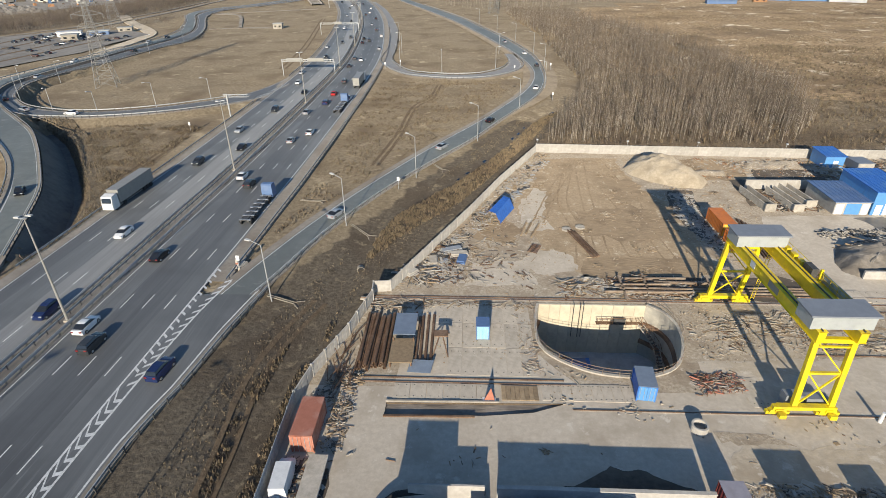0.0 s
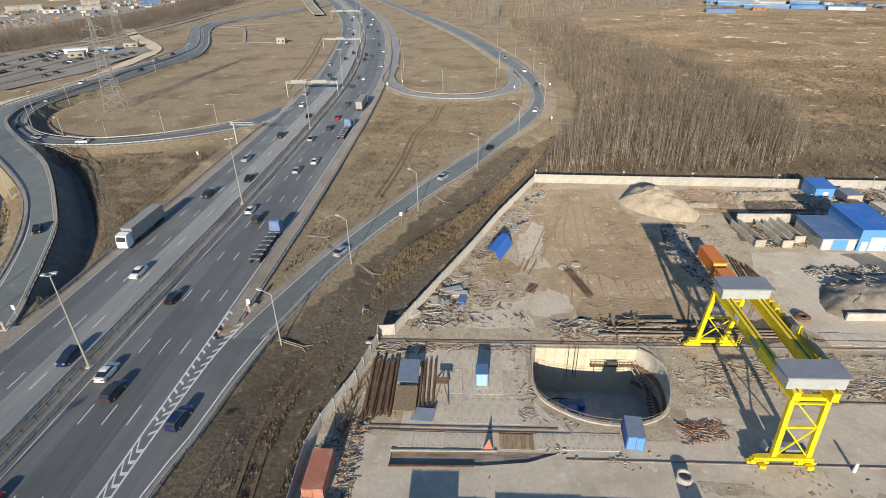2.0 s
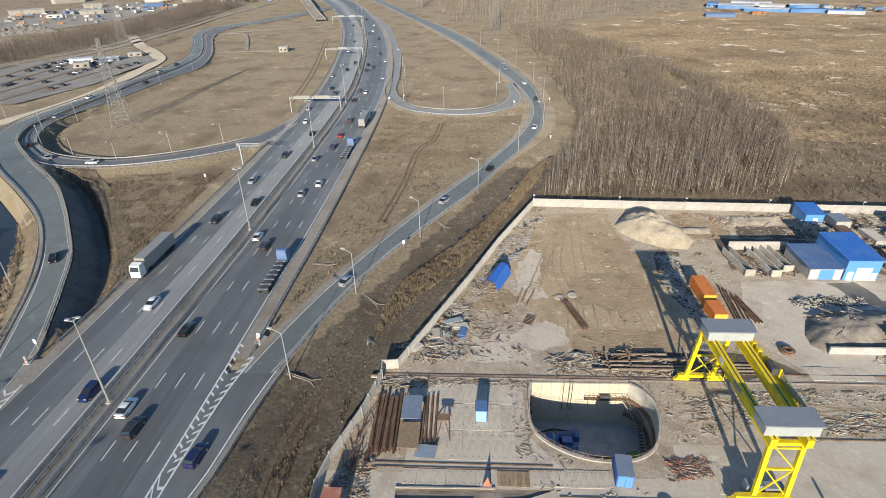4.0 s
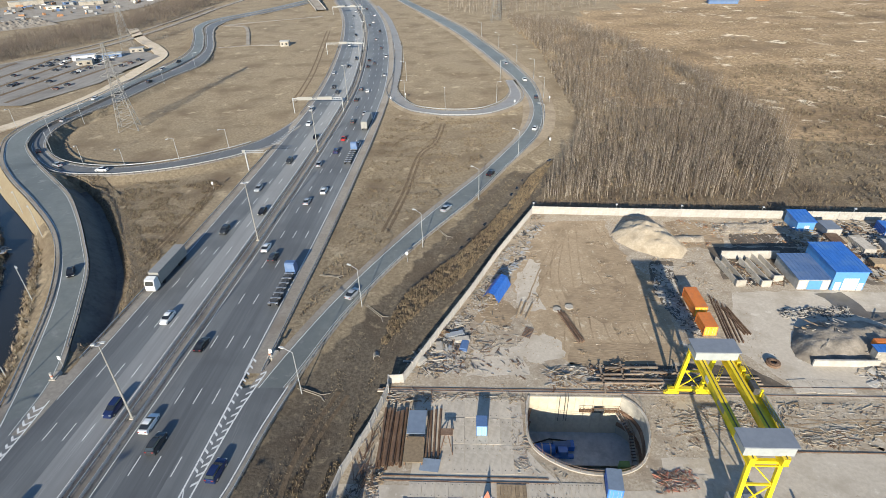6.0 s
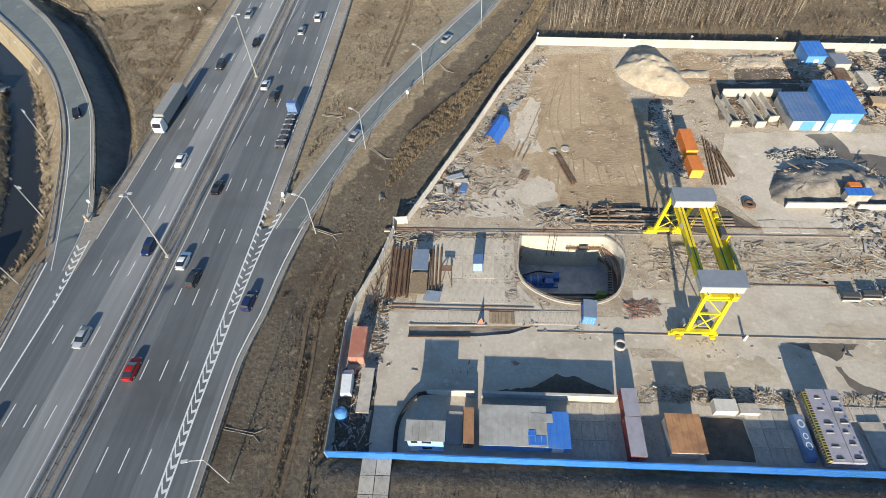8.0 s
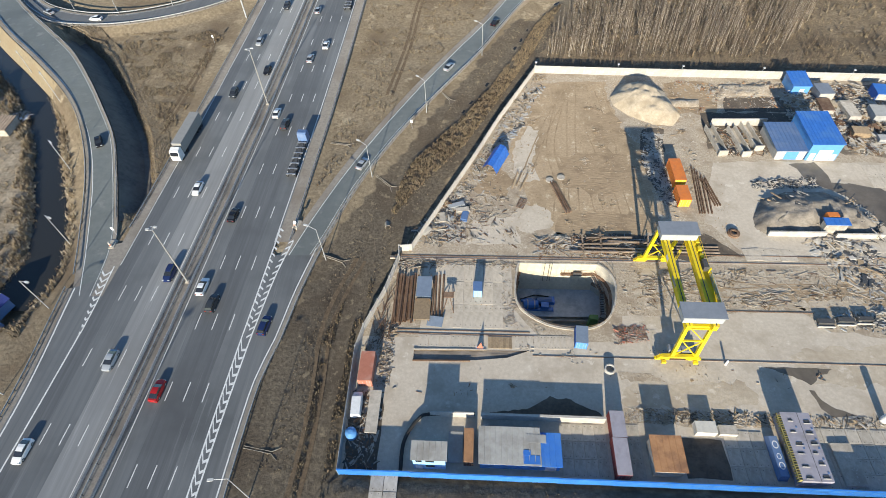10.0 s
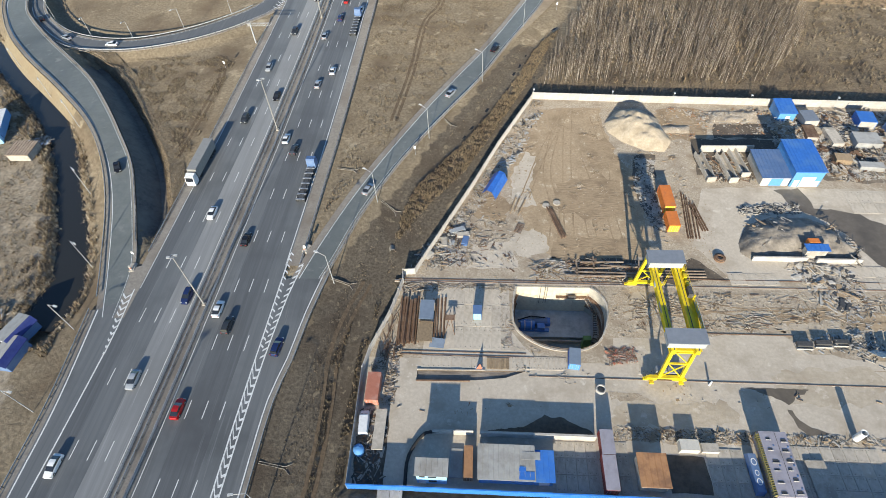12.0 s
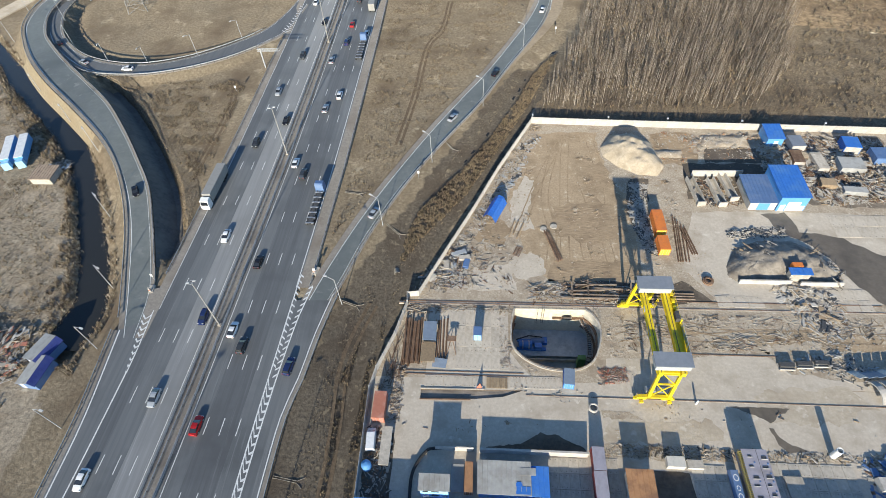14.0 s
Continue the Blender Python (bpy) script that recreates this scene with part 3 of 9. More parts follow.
def height_at(x, y):
    i, j = np.searchsorted(gx, x) - 1, np.searchsorted(gy, y) - 1
    u, v = (x - gx[i]) / (gx[i + 1] - gx[i]), (y - gy[j]) / (gy[j + 1] - gy[j])
    return (Z[j, i] * (1 - u) + Z[j, i + 1] * u) * (1 - v) + (Z[j + 1, i] * (1 - u) + Z[j + 1, i + 1] * u) * v


# ---- roads ----
def lanes(name, label, curve, bands, extra=()):
    """A carriageway of side by side bands (from, to, material)."""
    road = thing(name, label, "road", kind="structure")
    for a, b, mt in bands:
        gg = Geo()
        ribbon(gg, offset(curve, a), offset(curve, b), 0.5)
        part("road_surface", gg, mt, road)
    return road


west_road = lanes("road_west", "grey motorway carriageway with pale inner lanes", MEDIAN, [(-17.2, -13.9, ASPHALT), (-13.9, -8.6, ASPHALT_WORN), (-8.6, -2.6, ASPHALT_PALE)])
east_road = lanes("road_east", "dark grey four-lane motorway carriageway", MEDIAN, [(1.5, 5.3, ASPHALT_WORN), (5.3, 12.4, ASPHALT), (12.4, 16.2, ASPHALT_WORN)])
for mt, c in ((ASPHALT_WORN, MEDIAN[MEDIAN[:, 1] < 62]), (SHOULDER, MEDIAN[MEDIAN[:, 1] > 58])):
    g = Geo()
    ribbon(g, offset(c, -19.6), offset(c, -17.2), 0.5, lift=0.002 if mt is SHOULDER else 0.0)
    part("road_shoulder", g, mt, west_road)
m_far = MEDIAN[MEDIAN[:, 1] > 72]
g = Geo()
ribbon(g, offset(m_far, 16.2), offset(m_far, 19.5), 0.5)
part("road_shoulder", g, SHOULDER, east_road)
# widening of the east carriageway before the exit
m_near = MEDIAN[MEDIAN[:, 1] < 74]
edge = spline([(-37.4, -60, 0.45), (-37.4, 0, 0.45), (-37.2, 26, 0.45), (-36.7, 42, 0.45), (-35.0, 51, 0.45), (-33.5, 63, 0.45), (-31.4, 74, 0.45)], 4)
n = 60
g = Geo()
ribbon(g, even(offset(m_near, 16.2), n), even(edge, n), 0.5)
part("road_surface", g, ASPHALT_WORN, east_road)
g = Geo()
ribbon(g, even(edge, n), even(offset(edge, 0.9), n), 0.5)
part("road_shoulder", g, SHOULDER, east_road)
# merging lane of the west carriageway
wedge = spline([(-79.8, -60, 0.45), (-80.0, 0, 0.45), (-80.2, 24, 0.45), (-80.4, 40, 0.45), (-82.4, 62, 0.45)], 4)
wseg = MEDIAN[MEDIAN[:, 1] < 66]
g = Geo()
ribbon(g, even(wedge, n), even(offset(wseg, -19.6), n), 0.5)
part("road_surface", g, ASPHALT_WORN, west_road)
g = Geo()
ribbon(g, even(offset(wedge, -1.3), n), even(wedge, n), 0.5)
part("road_shoulder", g, SHOULDER, west_road)
# verge between the merging road and the motorway
g = Geo()
gore = [p for p in even(MERGE_R, 400) if 60 <= p[1] < 75]
gore_r = even(offset(MEDIAN, -19.5), 1200)
gore_r = np.array([p for p in gore_r if 60 <= p[1] < 75])
ribbon(g, even(gore, 12), even(gore_r, 12), 0.3, lift=0.004)
part("road_surface", g, SHOULDER, west_road)

median = thing("median_strip", "gritty earth strip between the two carriageways", "median", kind="structure")
g = Geo()
ribbon(g, offset(MEDIAN, -2.6), offset(MEDIAN, 1.5), 0.3, lift=0.02)
part("strip", g, GRAVEL, median)


def slip_road(name, label, left, right, mat, shoulder=1.2):
    n = 320
    a, b = even(left, n), even(right, n)
    road = thing(name, label, "road", kind="structure")
    wide = np.linalg.norm((b - a)[:, :2], axis=1)[:, None]
    la, rb = a + (b - a) * np.minimum(shoulder / wide, 0.3), b - (b - a) * np.minimum(0.6 * shoulder / wide, 0.3)
    gg = Geo()
    ribbon(gg, la, rb, 0.6)
    part("road_surface", gg, mat, road)
    for p, q in ((a, la), (rb, b)):
        gg = Geo()
        ribbon(gg, p, q, 0.6)
        part("road_shoulder", gg, SHOULDER, road)
    gg = Geo()
    for c, s, w in ((la, 1, 0.17), (rb, -1, 0.1)):
        stripe(gg, c, 0.25 * s, w)
    part("edge_line", gg, LINE, road)
    return road


slip_road("road_exit", "curved single-lane exit road with pale shoulders", EXIT_L, EXIT_R, EXIT_ASPHALT, 1.7)
slip_road("road_loop_east", "tight loop road joining the motorway", LOOP_E_OUT, LOOP_E_IN, PALE_ROAD, 1.6)
slip_road("road_merge", "raised slip road curving down to the motorway", MERGE_L, MERGE_R, EXIT_ASPHALT, 1.4)
slip_road("road_loop_west", "loop road on a low embankment", LOOP_W_OUT, LOOP_W_IN, ASPHALT, 1.5)

# dusty pale verges outside the exit road and the loop
g = Geo()
er, el = even(EXIT_R, 320), even(EXIT_L, 320)
er, el = er[(er[:, 1] > 176) & (er[:, 1] < 560)], el[(el[:, 1] > 205) & (el[:, 1] < 560)]
taper = np.clip((er[:, 1:2] - 172) / 45, 0.03, 1)
ribbon(g, er, er + (offset(er, 4.5) - np.array([0, 0, 0.28]) - er) * taper, lift=-0.03)
taper = np.clip((el[:, 1:2] - 200) / 40, 0.03, 1)
ribbon(g, el + (offset(el, -3.0) - np.array([0, 0, 0.26]) - el) * taper, el, lift=-0.03)
lo = even(LOOP_E_OUT, 200)
ribbon(g, lo, offset(lo, 2.4) - np.array([0, 0, 0.3]), lift=-0.03)
solid("dusty_verge", g, surf("dusty_verge", (0.345, 0.285, 0.205), (0.26, 0.21, 0.15), 0.8, 0.95, 0.3, c3=(0.21, 0.165, 0.115), scale2=0.08), "pale dusty verge along the exit road", "verge", kind="structure")

# painted lines of the motorway
g = Geo()
for d in (-3.1, -17.0):
    stripe(g, MEDIAN[MEDIAN[:, 1] > 64] if d < -10 else MEDIAN, d)
far = MEDIAN[MEDIAN[:, 1] > -40]
for d in (-13.2, -9.65, -6.15):
    dashes(g, far, d, 44.0)
sw = MEDIAN[MEDIAN[:, 1] < 52]
stripe(g, sw, -17.4, 0.3)
stripe(g, wedge, 0.5, 0.3)
part("lane_marking", g, LINE, west_road)
g = Geo()
for d in (1.95,):
    stripe(g, MEDIAN, d)
stripe(g, m_far, 15.75, 0.22)
for d in (5.75, 9.2, 12.75):
    dashes(g, far, d, 37.6)
stripe(g, edge, -0.35, 0.25)
part("lane_marking", g, LINE, east_road)


def chevrons(geo, left, right, k):
    """Hatched area between two lines: V-shaped bars."""
    n = len(left)
    for i in range(0, n - 1):
        a, b = left[i], right[i]
        c = (a + b) / 2
        wide = np.linalg.norm((b - a)[:2])
        fwd = np.array([0, 1.0, 0])
        up = np.array([0, 0, 0.014])
        tip = c - fwd * min(wide * 0.55, 1.3) * k
        th = fwd * 0.55
        geo.add([a + up, tip + up, tip + th + up, a + th + up], [(0, 1, 2, 3)])
        geo.add([tip + up, b + up, b + th + up, tip + th + up], [(0, 1, 2, 3)])


g = Geo()
hl = even(spline([(-42.8, -20, 0.45), (-42.5, 26, 0.45), (-42.2, 45, 0.45), (-41.9, 56, 0.45), (-41.6, 68, 0.45), (-41.3, 79.5, 0.45)], 3), 56)
hr = even(spline([(-41.6, -20, 0.45), (-41.0, 26, 0.45), (-40.5, 45, 0.45), (-39.9, 56, 0.45), (-38.9, 67.5, 0.45), (-37.4, 76, 0.45)], 3), 56)
low_h = hl[:, 1] < 53
chevrons(g, hl[low_h], hr[low_h], 1)
for c, s in ((hl, 1), (hr, -1)):
    stripe(g, c, 0, 0.28)
for a, b in zip(hl[~low_h], hr[~low_h]):     # two bands of slanted bars beside the nose
    up, fwd = np.array([0, 0, 0.014]), np.array([0, 1.0, 0])
    for p, q in ((a, a + np.array([0.9, -0.8, 0])), (b + np.array([-1.0, -0.8, 0]), b)):
        g.add([p + up, q + up, q + fwd * 0.5 + up, p + fwd * 0.5 + up], [(0, 1, 2, 3)])
part("hatched_marking", g, LINE, east_road)
g = Geo()
a = even(spline([(-75.6, 51, 0.46), (-76.6, 58, 0.46), (-78.2, 68, 0.46)], 2), 11)
b = even(spline([(-75.2, 51, 0.46), (-75.3, 58, 0.46), (-75.8, 68, 0.46)], 2), 11)
chevrons(g, a, b, 1)
stripe(g, b, 0, 0.25)
part("hatched_marking", g, LINE, west_road)
g = Geo()
a = even(spline([(-77.5, 203, 0.62), (-75.5, 214, 0.55), (-74.6, 226, 0.5)], 2), 12)
b = even(spline([(-74.0, 203, 0.62), (-73.9, 214, 0.55), (-74.0, 226, 0.5)], 2), 12)
chevrons(g, a, b, 1)
part("hatched_marking", g, LINE, west_road)

# west ditch water
g = Geo()
ribbon(g, even(offset(WATER_W_L, -1), 120) + np.array([0, 0, -1.0]), even(offset(WATER_W_R, 1), 120) + np.array([0, 0, -1.0]))
solid("water", g, WATER, "still dark water in a roadside ditch", "water", kind="structure")


# ---- guardrails ----
POST = Geo().box(-0.06, 0.06, -0.09, 0.09, -0.3, 0.72).mesh("post", STEEL_DARK)


def guardrail(label, curve, y_lo=None, every=2.5, most=70, double=False):
    rail = thing("guardrail", label, "guardrail", kind="structure")
    gg = Geo()
    for s in ((-0.12, 0.12) if double else (0.0,)):
        o = offset(curve, s)
        ribbon(gg, o + np.array([0, 0, 0.78]), o + np.array([0, 0, 0.46]))
        ribbon(gg, offset(o, -0.05) + np.array([0, 0, 0.78]), offset(o, 0.05) + np.array([0, 0, 0.78]))
        ribbon(gg, offset(o, 0.05) + np.array([0, 0, 0.62]), offset(o, 0.05) + np.array([0, 0, 0.46]))
    part("rail", gg, STEEL, rail)
    s = np.concatenate([[0], np.cumsum(np.linalg.norm(np.diff(curve[:, :2], axis=0), axis=1))])
    rest, made = Geo(), 0
    for a in np.arange(1, s[-1], every):
        p = [np.interp(a, s, curve[:, k]) for k in range(3)]
        if p[1] > 420 or p[1] < 0:
            continue
        if made < most and 22 < p[1] < 190:
            part("post", POST, None, rail, at=Matrix.Translation(p))
            made += 1
        else:
            rest.box(p[0] - 0.06, p[0] + 0.06, p[1] - 0.09, p[1] + 0.09, p[2] - 0.3, p[2] + 0.72)
    if rest.v:
        tagged(part("post_row", rest, STEEL_DARK, rail), kind="stuff")
    return rail


guardrail("double steel guardrail on the median", offset(MEDIAN, -2.1), double=True)
guardrail("double steel guardrail on the median", offset(MEDIAN, -0.9))
guardrail("double steel guardrail on the median", offset(MEDIAN, 1.0), double=True)
guardrail("steel guardrail along the motorway edge", offset(m_far[:90], 19.3))
guardrail("steel guardrail along the exit lane", offset(edge, 1.1))
er = even(EXIT_R, 300)
guardrail("steel guardrail along the curved exit road", offset(er[:170], -0.2))
wl = even(MEDIAN, 700)
wl = wl[(wl[:, 1] > 78) & (wl[:, 1] < 520)]
guardrail("steel guardrail beside the west carriageway", offset(wl[wl[:, 1] < 196], -19.4))
guardrail("steel guardrail beside the west carriageway", offset(wl[wl[:, 1] > 240], -19.0))
ml, mr = even(MERGE_L, 260), even(MERGE_R, 260)
guardrail("steel guardrail on the slip road embankment", ml[2:170])
guardrail("steel guardrail on the slip road embankment", mr[8:170])
guardrail("steel guardrail beside the merging lane", offset(wedge, -1.2))
guardrail("steel guardrail on the loop road", even(LOOP_W_OUT, 260)[14:120])
guardrail("steel guardrail on the loop road", even(LOOP_W_IN, 260)[14:120])
guardrail("pale guardrail round the loop road", even(LOOP_E_IN, 200)[90:195])
guardrail("pale guardrail round the loop road", even(LOOP_E_OUT, 200)[100:195])

# ---- yard surfaces ----
pit_line = spline([(29.6, PIT[3], 0), (31.3, 69.6, 0), (32.4, 66.6, 0), (31.9, 62.1, 0), (30.0, 58.0, 0), (27.3, 56.0, 0), (23.6, 55.3, 0), (18.7, 56.0, 0), (14.6, 58.3, 0), (12.5, 61.0, 0), (12.2, 64.8, 0), (12.6, 69.2, 0), (13.2, PIT[3], 0)], 0.9)
pit_ring = [(float(p[0]), float(p[1])) for p in pit_line]
TRENCH = [(-7.8, 47.7), (4.0, 47.9), (10.0, 48.6), (14.2, 50.2), (-7.8, 49.7)]
yard = thing("yard", "construction yard ground of worn concrete and dirt", "yard", kind="structure")
lower = [(-18.5, 26.3), (-18.9, 49.2), (-18.3, 52.5), (190, 52.5), (190, 26.3)]
upper = [(-18.3, 52.5), (-18.0, 54.0), *YARD[3:15], (190, 52.5)]
part("concrete_ground", sheet(lower, 0.0, TRENCH), CONCRETE, yard)
part("dirt_ground", sheet(upper, 0.0, pit_ring), DIRT, yard)
RND = random.Random(5)


def patch(name, poly, mat, z, jag=0.5, step=2.0):
    return part(name, sheet(jagged(poly, jag, step, RND), z), mat, yard)


patch("sand_patch", [(14.5, 98), (11.5, 108), (21.5, 138), (40, 139), (41, 118), (46, 110), (45, 84), (33, 77.5), (22, 79), (16, 86)], SAND, 0.012, 0.6)
NE_SOIL = surf("trodden_dark_soil", (0.27, 0.225, 0.175), (0.17, 0.14, 0.108), 1.2, 0.95, 0.4, c3=(0.12, 0.098, 0.076), scale2=0.12, c4=(0.42, 0.365, 0.295), scale3=0.4)
DARK_SAND = surf("brown_packed_soil", (0.41, 0.31, 0.20), (0.29, 0.215, 0.138), 1.4, 0.95, 0.6, c3=(0.25, 0.185, 0.12), scale2=0.2, stretch=(0.5, 2.0, 1))
patch("dust_patch", [(13.5, 96), (12.5, 108), (17, 118), (20, 116), (18, 104), (19, 97)], CONCRETE, 0.016, 0.6, 1.2)
patch("dust_patch", [(11, 84), (14, 89), (20, 88), (21, 82), (15, 79.5)], CONCRETE, 0.016, 0.6, 1.2)
patch("soil_patch", [(21, 80), (22, 85), (33, 86.5), (45, 86), (45, 80.5), (33, 79.5)], DARK_SAND, 0.016, 0.7, 1.2)
patch("soil_patch", [(24, 96), (25, 106), (38, 109), (43, 104), (42, 95), (33, 92)], DARK_SAND, 0.016, 1.2, 1.5)
patch("soil_patch", [(34, 112), (35, 122), (41, 124), (43, 114)], DARK_SAND, 0.016, 1.0, 1.5)
patch("soil_patch", [(11, 100), (13, 97), (10, 92), (3, 93), (8, 104)], DARK_SAND, 0.016, 0.8, 1.2)
patch("soil_patch", [(56, 124), (57, 138), (70, 138), (68, 123)], DARK_SAND, 0.016, 1.0, 1.5)
patch("concrete_patch", [(55, 84), (62, 104), (76, 104.6), (96, 104.4), (118, 102), (124, 85), (100, 74.5), (62, 74)], CONCRETE, 0.012, 0.4)
patch("concrete_patch", [(33, 52.2), (33, 58.5), (50, 59.5), (68, 60.5), (72, 56), (98, 54), (98, 52.2)], CONCRETE, 0.012, 0.5)
patch("concrete_patch", [(-7, 52.2), (-7.2, 71), (10.5, 71), (11.2, 60), (16, 54), (16, 52.2)], CONCRETE, 0.012, 0.2)
patch("concrete_patch", [(1, 76), (3, 84), (12.5, 85), (13.5, 77)], CONCRETE, 0.012, 0.5)
patch("concrete_patch", [(-6, 77), (-2, 86), (1.5, 86), (1.5, 77)], SLAB, 0.014, 0.15)
patch("wet_patch", [(80, 104), (86, 104.2), (88, 97), (98, 95.5), (103, 91), (110, 88), (106, 76), (99, 74), (94, 82), (90.5, 91), (83, 97)], WET, 0.020, 0.6)
patch("wet_patch", [(56.8, 48.2), (68.7, 48.3), (67.5, 47.3), (65.8, 46.9), (65.2, 45.7), (63.8, 44.9), (62.6, 45.9), (61.2, 46.5), (58.5, 47.6)], WET, 0.016, 0.12, 0.7)
patch("wet_patch", [(63.2, 44.0), (64.1, 43.9), (64.7, 42), (66.5, 40.6), (69.5, 39.6), (65.5, 39.0), (64.0, 40.4), (63.7, 42.2)], WET, 0.016, 0.12, 0.7)
# dark patch with an uneven north edge along the white dividing wall
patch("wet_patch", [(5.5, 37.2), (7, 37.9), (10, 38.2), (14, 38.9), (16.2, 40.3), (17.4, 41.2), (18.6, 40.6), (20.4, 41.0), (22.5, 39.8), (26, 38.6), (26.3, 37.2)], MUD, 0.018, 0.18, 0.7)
patch("mud_patch", [(38.4, 28.0), (39.0, 34.4), (45.7, 34.4), (45.7, 27.8)], MUD, 0.018, 0.2)
# the crane's shadow on the haul track, painted as a dark patch
patch("mud_patch", [(47, 90), (44.5, 104), (47, 117), (53, 117), (50, 104), (50.5, 88)], MUD, 0.022, 0.5)
patch("mud_patch", [(62, 109), (64, 124), (96, 124), (98, 118), (78, 108)], MUD, 0.022, 0.5)
patch("mud_patch", [(93, 108), (92, 120), (88, 126), (89, 137.5), (124, 136), (124, 105.5), (104, 106)], NE_SOIL, 0.030, 0.8)
patch("mud_patch", [(70, 124.5), (72, 131), (88, 131), (90, 124.5)], MUD, 0.026, 0.5)
patch("mud_patch", [(-18, 27.0), (-18, 40), (-12.5, 40), (-12.0, 27.0)], MUD, 0.016, 0.25)
patch("dirt_patch", [(28, 37), (30, 39.4), (36, 38.8), (50, 38.6), (62, 38.4), (90, 39.6), (90, 38), (60, 36.8), (28.5, 36.6)], DIRT, 0.014, 0.4, 1.0)
patch("dirt_patch", [(30.5, 45), (30.5, 46.5), (36, 46.2), (38.5, 44.8), (34, 44.2)], DIRT, 0.014, 0.3, 0.8)
patch("dust_patch", [(36, 60.5), (37, 69), (45, 70.3), (58, 69.5), (70, 70.5), (84, 69), (98, 70), (98, 63), (84, 61.5), (66, 61.5), (52, 62), (44, 60.2)], PALE_DIRT, 0.013, 1.2, 1.2)
patch("soil_patch", [(44, 63), (46, 67), (52, 68), (55, 65), (50, 62.8)], SAND, 0.017, 0.7, 1.0)
patch("soil_patch", [(66, 63), (68, 67), (78, 68), (80, 65), (72, 63)], SAND, 0.017, 0.7, 1.0)
patch("soil_patch", [(38, 62), (39, 64.5), (46, 65), (58, 64), (57, 62), (47, 61.4)], DIRT, 0.0215, 0.7, 0.8)
patch("soil_patch", [(56, 66.5), (58, 69), (74, 69.4), (82, 67.5), (70, 66)], DIRT, 0.0215, 0.8, 0.8)
patch("soil_patch", [(80, 62.5), (82, 65.5), (96, 66), (97, 63), (88, 62)], SAND, 0.0215, 0.7, 0.8)
patch("dust_patch", [(36, 56.2), (37, 58.6), (48, 59.2), (49, 57), (42, 56)], PALE_DIRT, 0.018, 0.5, 0.8)
patch("dust_patch", [(60, 46), (64, 52), (82, 53), (86, 49), (76, 45)], PALE_DIRT, 0.0145, 0.9, 1.2)
patch("dust_patch", [(30, 40), (31, 44), (52, 45), (54, 41), (44, 39.6)], PALE_DIRT, 0.0145, 0.8, 1.2)
patch("rust_patch", [(33, 74), (34, 80), (56, 80), (60, 74.5), (50, 73)], MUD, 0.018, 0.6)

# trench
g = Geo()
for (x0, y0), (x1, y1) in zip(TRENCH, TRENCH[1:] + TRENCH[:1]):
    g.add([(x0, y0, 0.02), (x1, y1, 0.02), (x1, y1, -1.2), (x0, y0, -1.2)], [(0, 1, 2, 3)])
part("trench", g, TRACK, yard)
part("trench_floor", sheet(TRENCH, -0.22), surf("damp_trench_soil", (0.25, 0.215, 0.18), (0.17, 0.145, 0.12), 0.8, 0.8, 0.4, c3=(0.32, 0.28, 0.235), scale2=0.4, stretch=(0.3, 2.0, 1)), yard)
part("trench_kerb", Geo().beam((-7.9, 49.95, 0.1), (6, 50.15, 0.1), 0.2, 0.2), SLAB, yard)
part("trench_kerb", Geo().beam((-7.9, 47.5, 0.08), (3, 47.7, 0.08), 0.25, 0.2), RUST, yard)

# ---- shaft ----
shaft = thing("shaft", "deep D-shaped excavation shaft with a cream north lining", "shaft", kind="structure")
DEPTH = -9.3
k = len(pit_ring)
g = Geo()
g.add([(x, y, 0.05) for x, y in pit_ring] + [(x, y, DEPTH) for x, y in pit_ring], [(i, i + 1, k + i + 1, k + i) for i in range(k - 1)])
part("shaft_wall", g, SHAFT, shaft)
xs = [pit_ring[-1][0] + (pit_ring[0][0] - pit_ring[-1][0]) * i / 10 for i in range(11)]
panel = Geo().box(0.015, (xs[1] - xs[0]) - 0.015, 0, 0.3, DEPTH, 0.04).mesh("lining_panel", CREAM)
for x in xs[:-1]:
    part("lining_panel", panel, None, shaft, at=Matrix.Translation((x, PIT[3], 0)))
g = Geo()
ring_c = np.array([(x, y, 0.0) for x, y in pit_ring])
ribbon(g, offset(ring_c, -0.4) + np.array([0, 0, 0.25]), ring_c + np.array([0, 0, 0.25]), 0.3)
part("rim_beam", g, SLAB, shaft)
g = Geo()
for zz in (0.75, 1.25):
    rr = offset(ring_c, -0.3) + np.array([0, 0, zz])
    ribbon(g, rr + np.array([0, 0, 0.04]), rr - np.array([0, 0, 0.04]))
for i in range(0, k, 2):
    p = offset(ring_c, -0.35)[i]
    g.rod((p[0], p[1], 0.2), (p[0], p[1], 1.27), 0.04, n=5)
part("handrail", g, DUSTY_RUST, shaft)
part("shaft_floor", sheet(pit_ring, DEPTH - 1.3), SHAFT, shaft)
north_floor = [(x, y) for x, y in pit_ring if y > 63.0]
part("raised_floor", sheet(north_floor, DEPTH), SHAFT_FLOOR, shaft)
part("floor_step", Geo().box(12.6, 31.6, 62.9, 63.2, DEPTH - 1.3, DEPTH + 0.02), SHAFT, shaft)
g = Geo()
for zz in (-3.2, -6.5):
    rr = offset(ring_c, 0.45) + np.array([0, 0, zz])
    ribbon(g, rr + np.array([0, 0, 0.3]), rr - np.array([0, 0, 0.3]))
    ribbon(g, ring_c + np.array([0, 0, zz + 0.3]), rr + np.array([0, 0, 0.3]))
part("waling_beam", g, RUST, shaft)


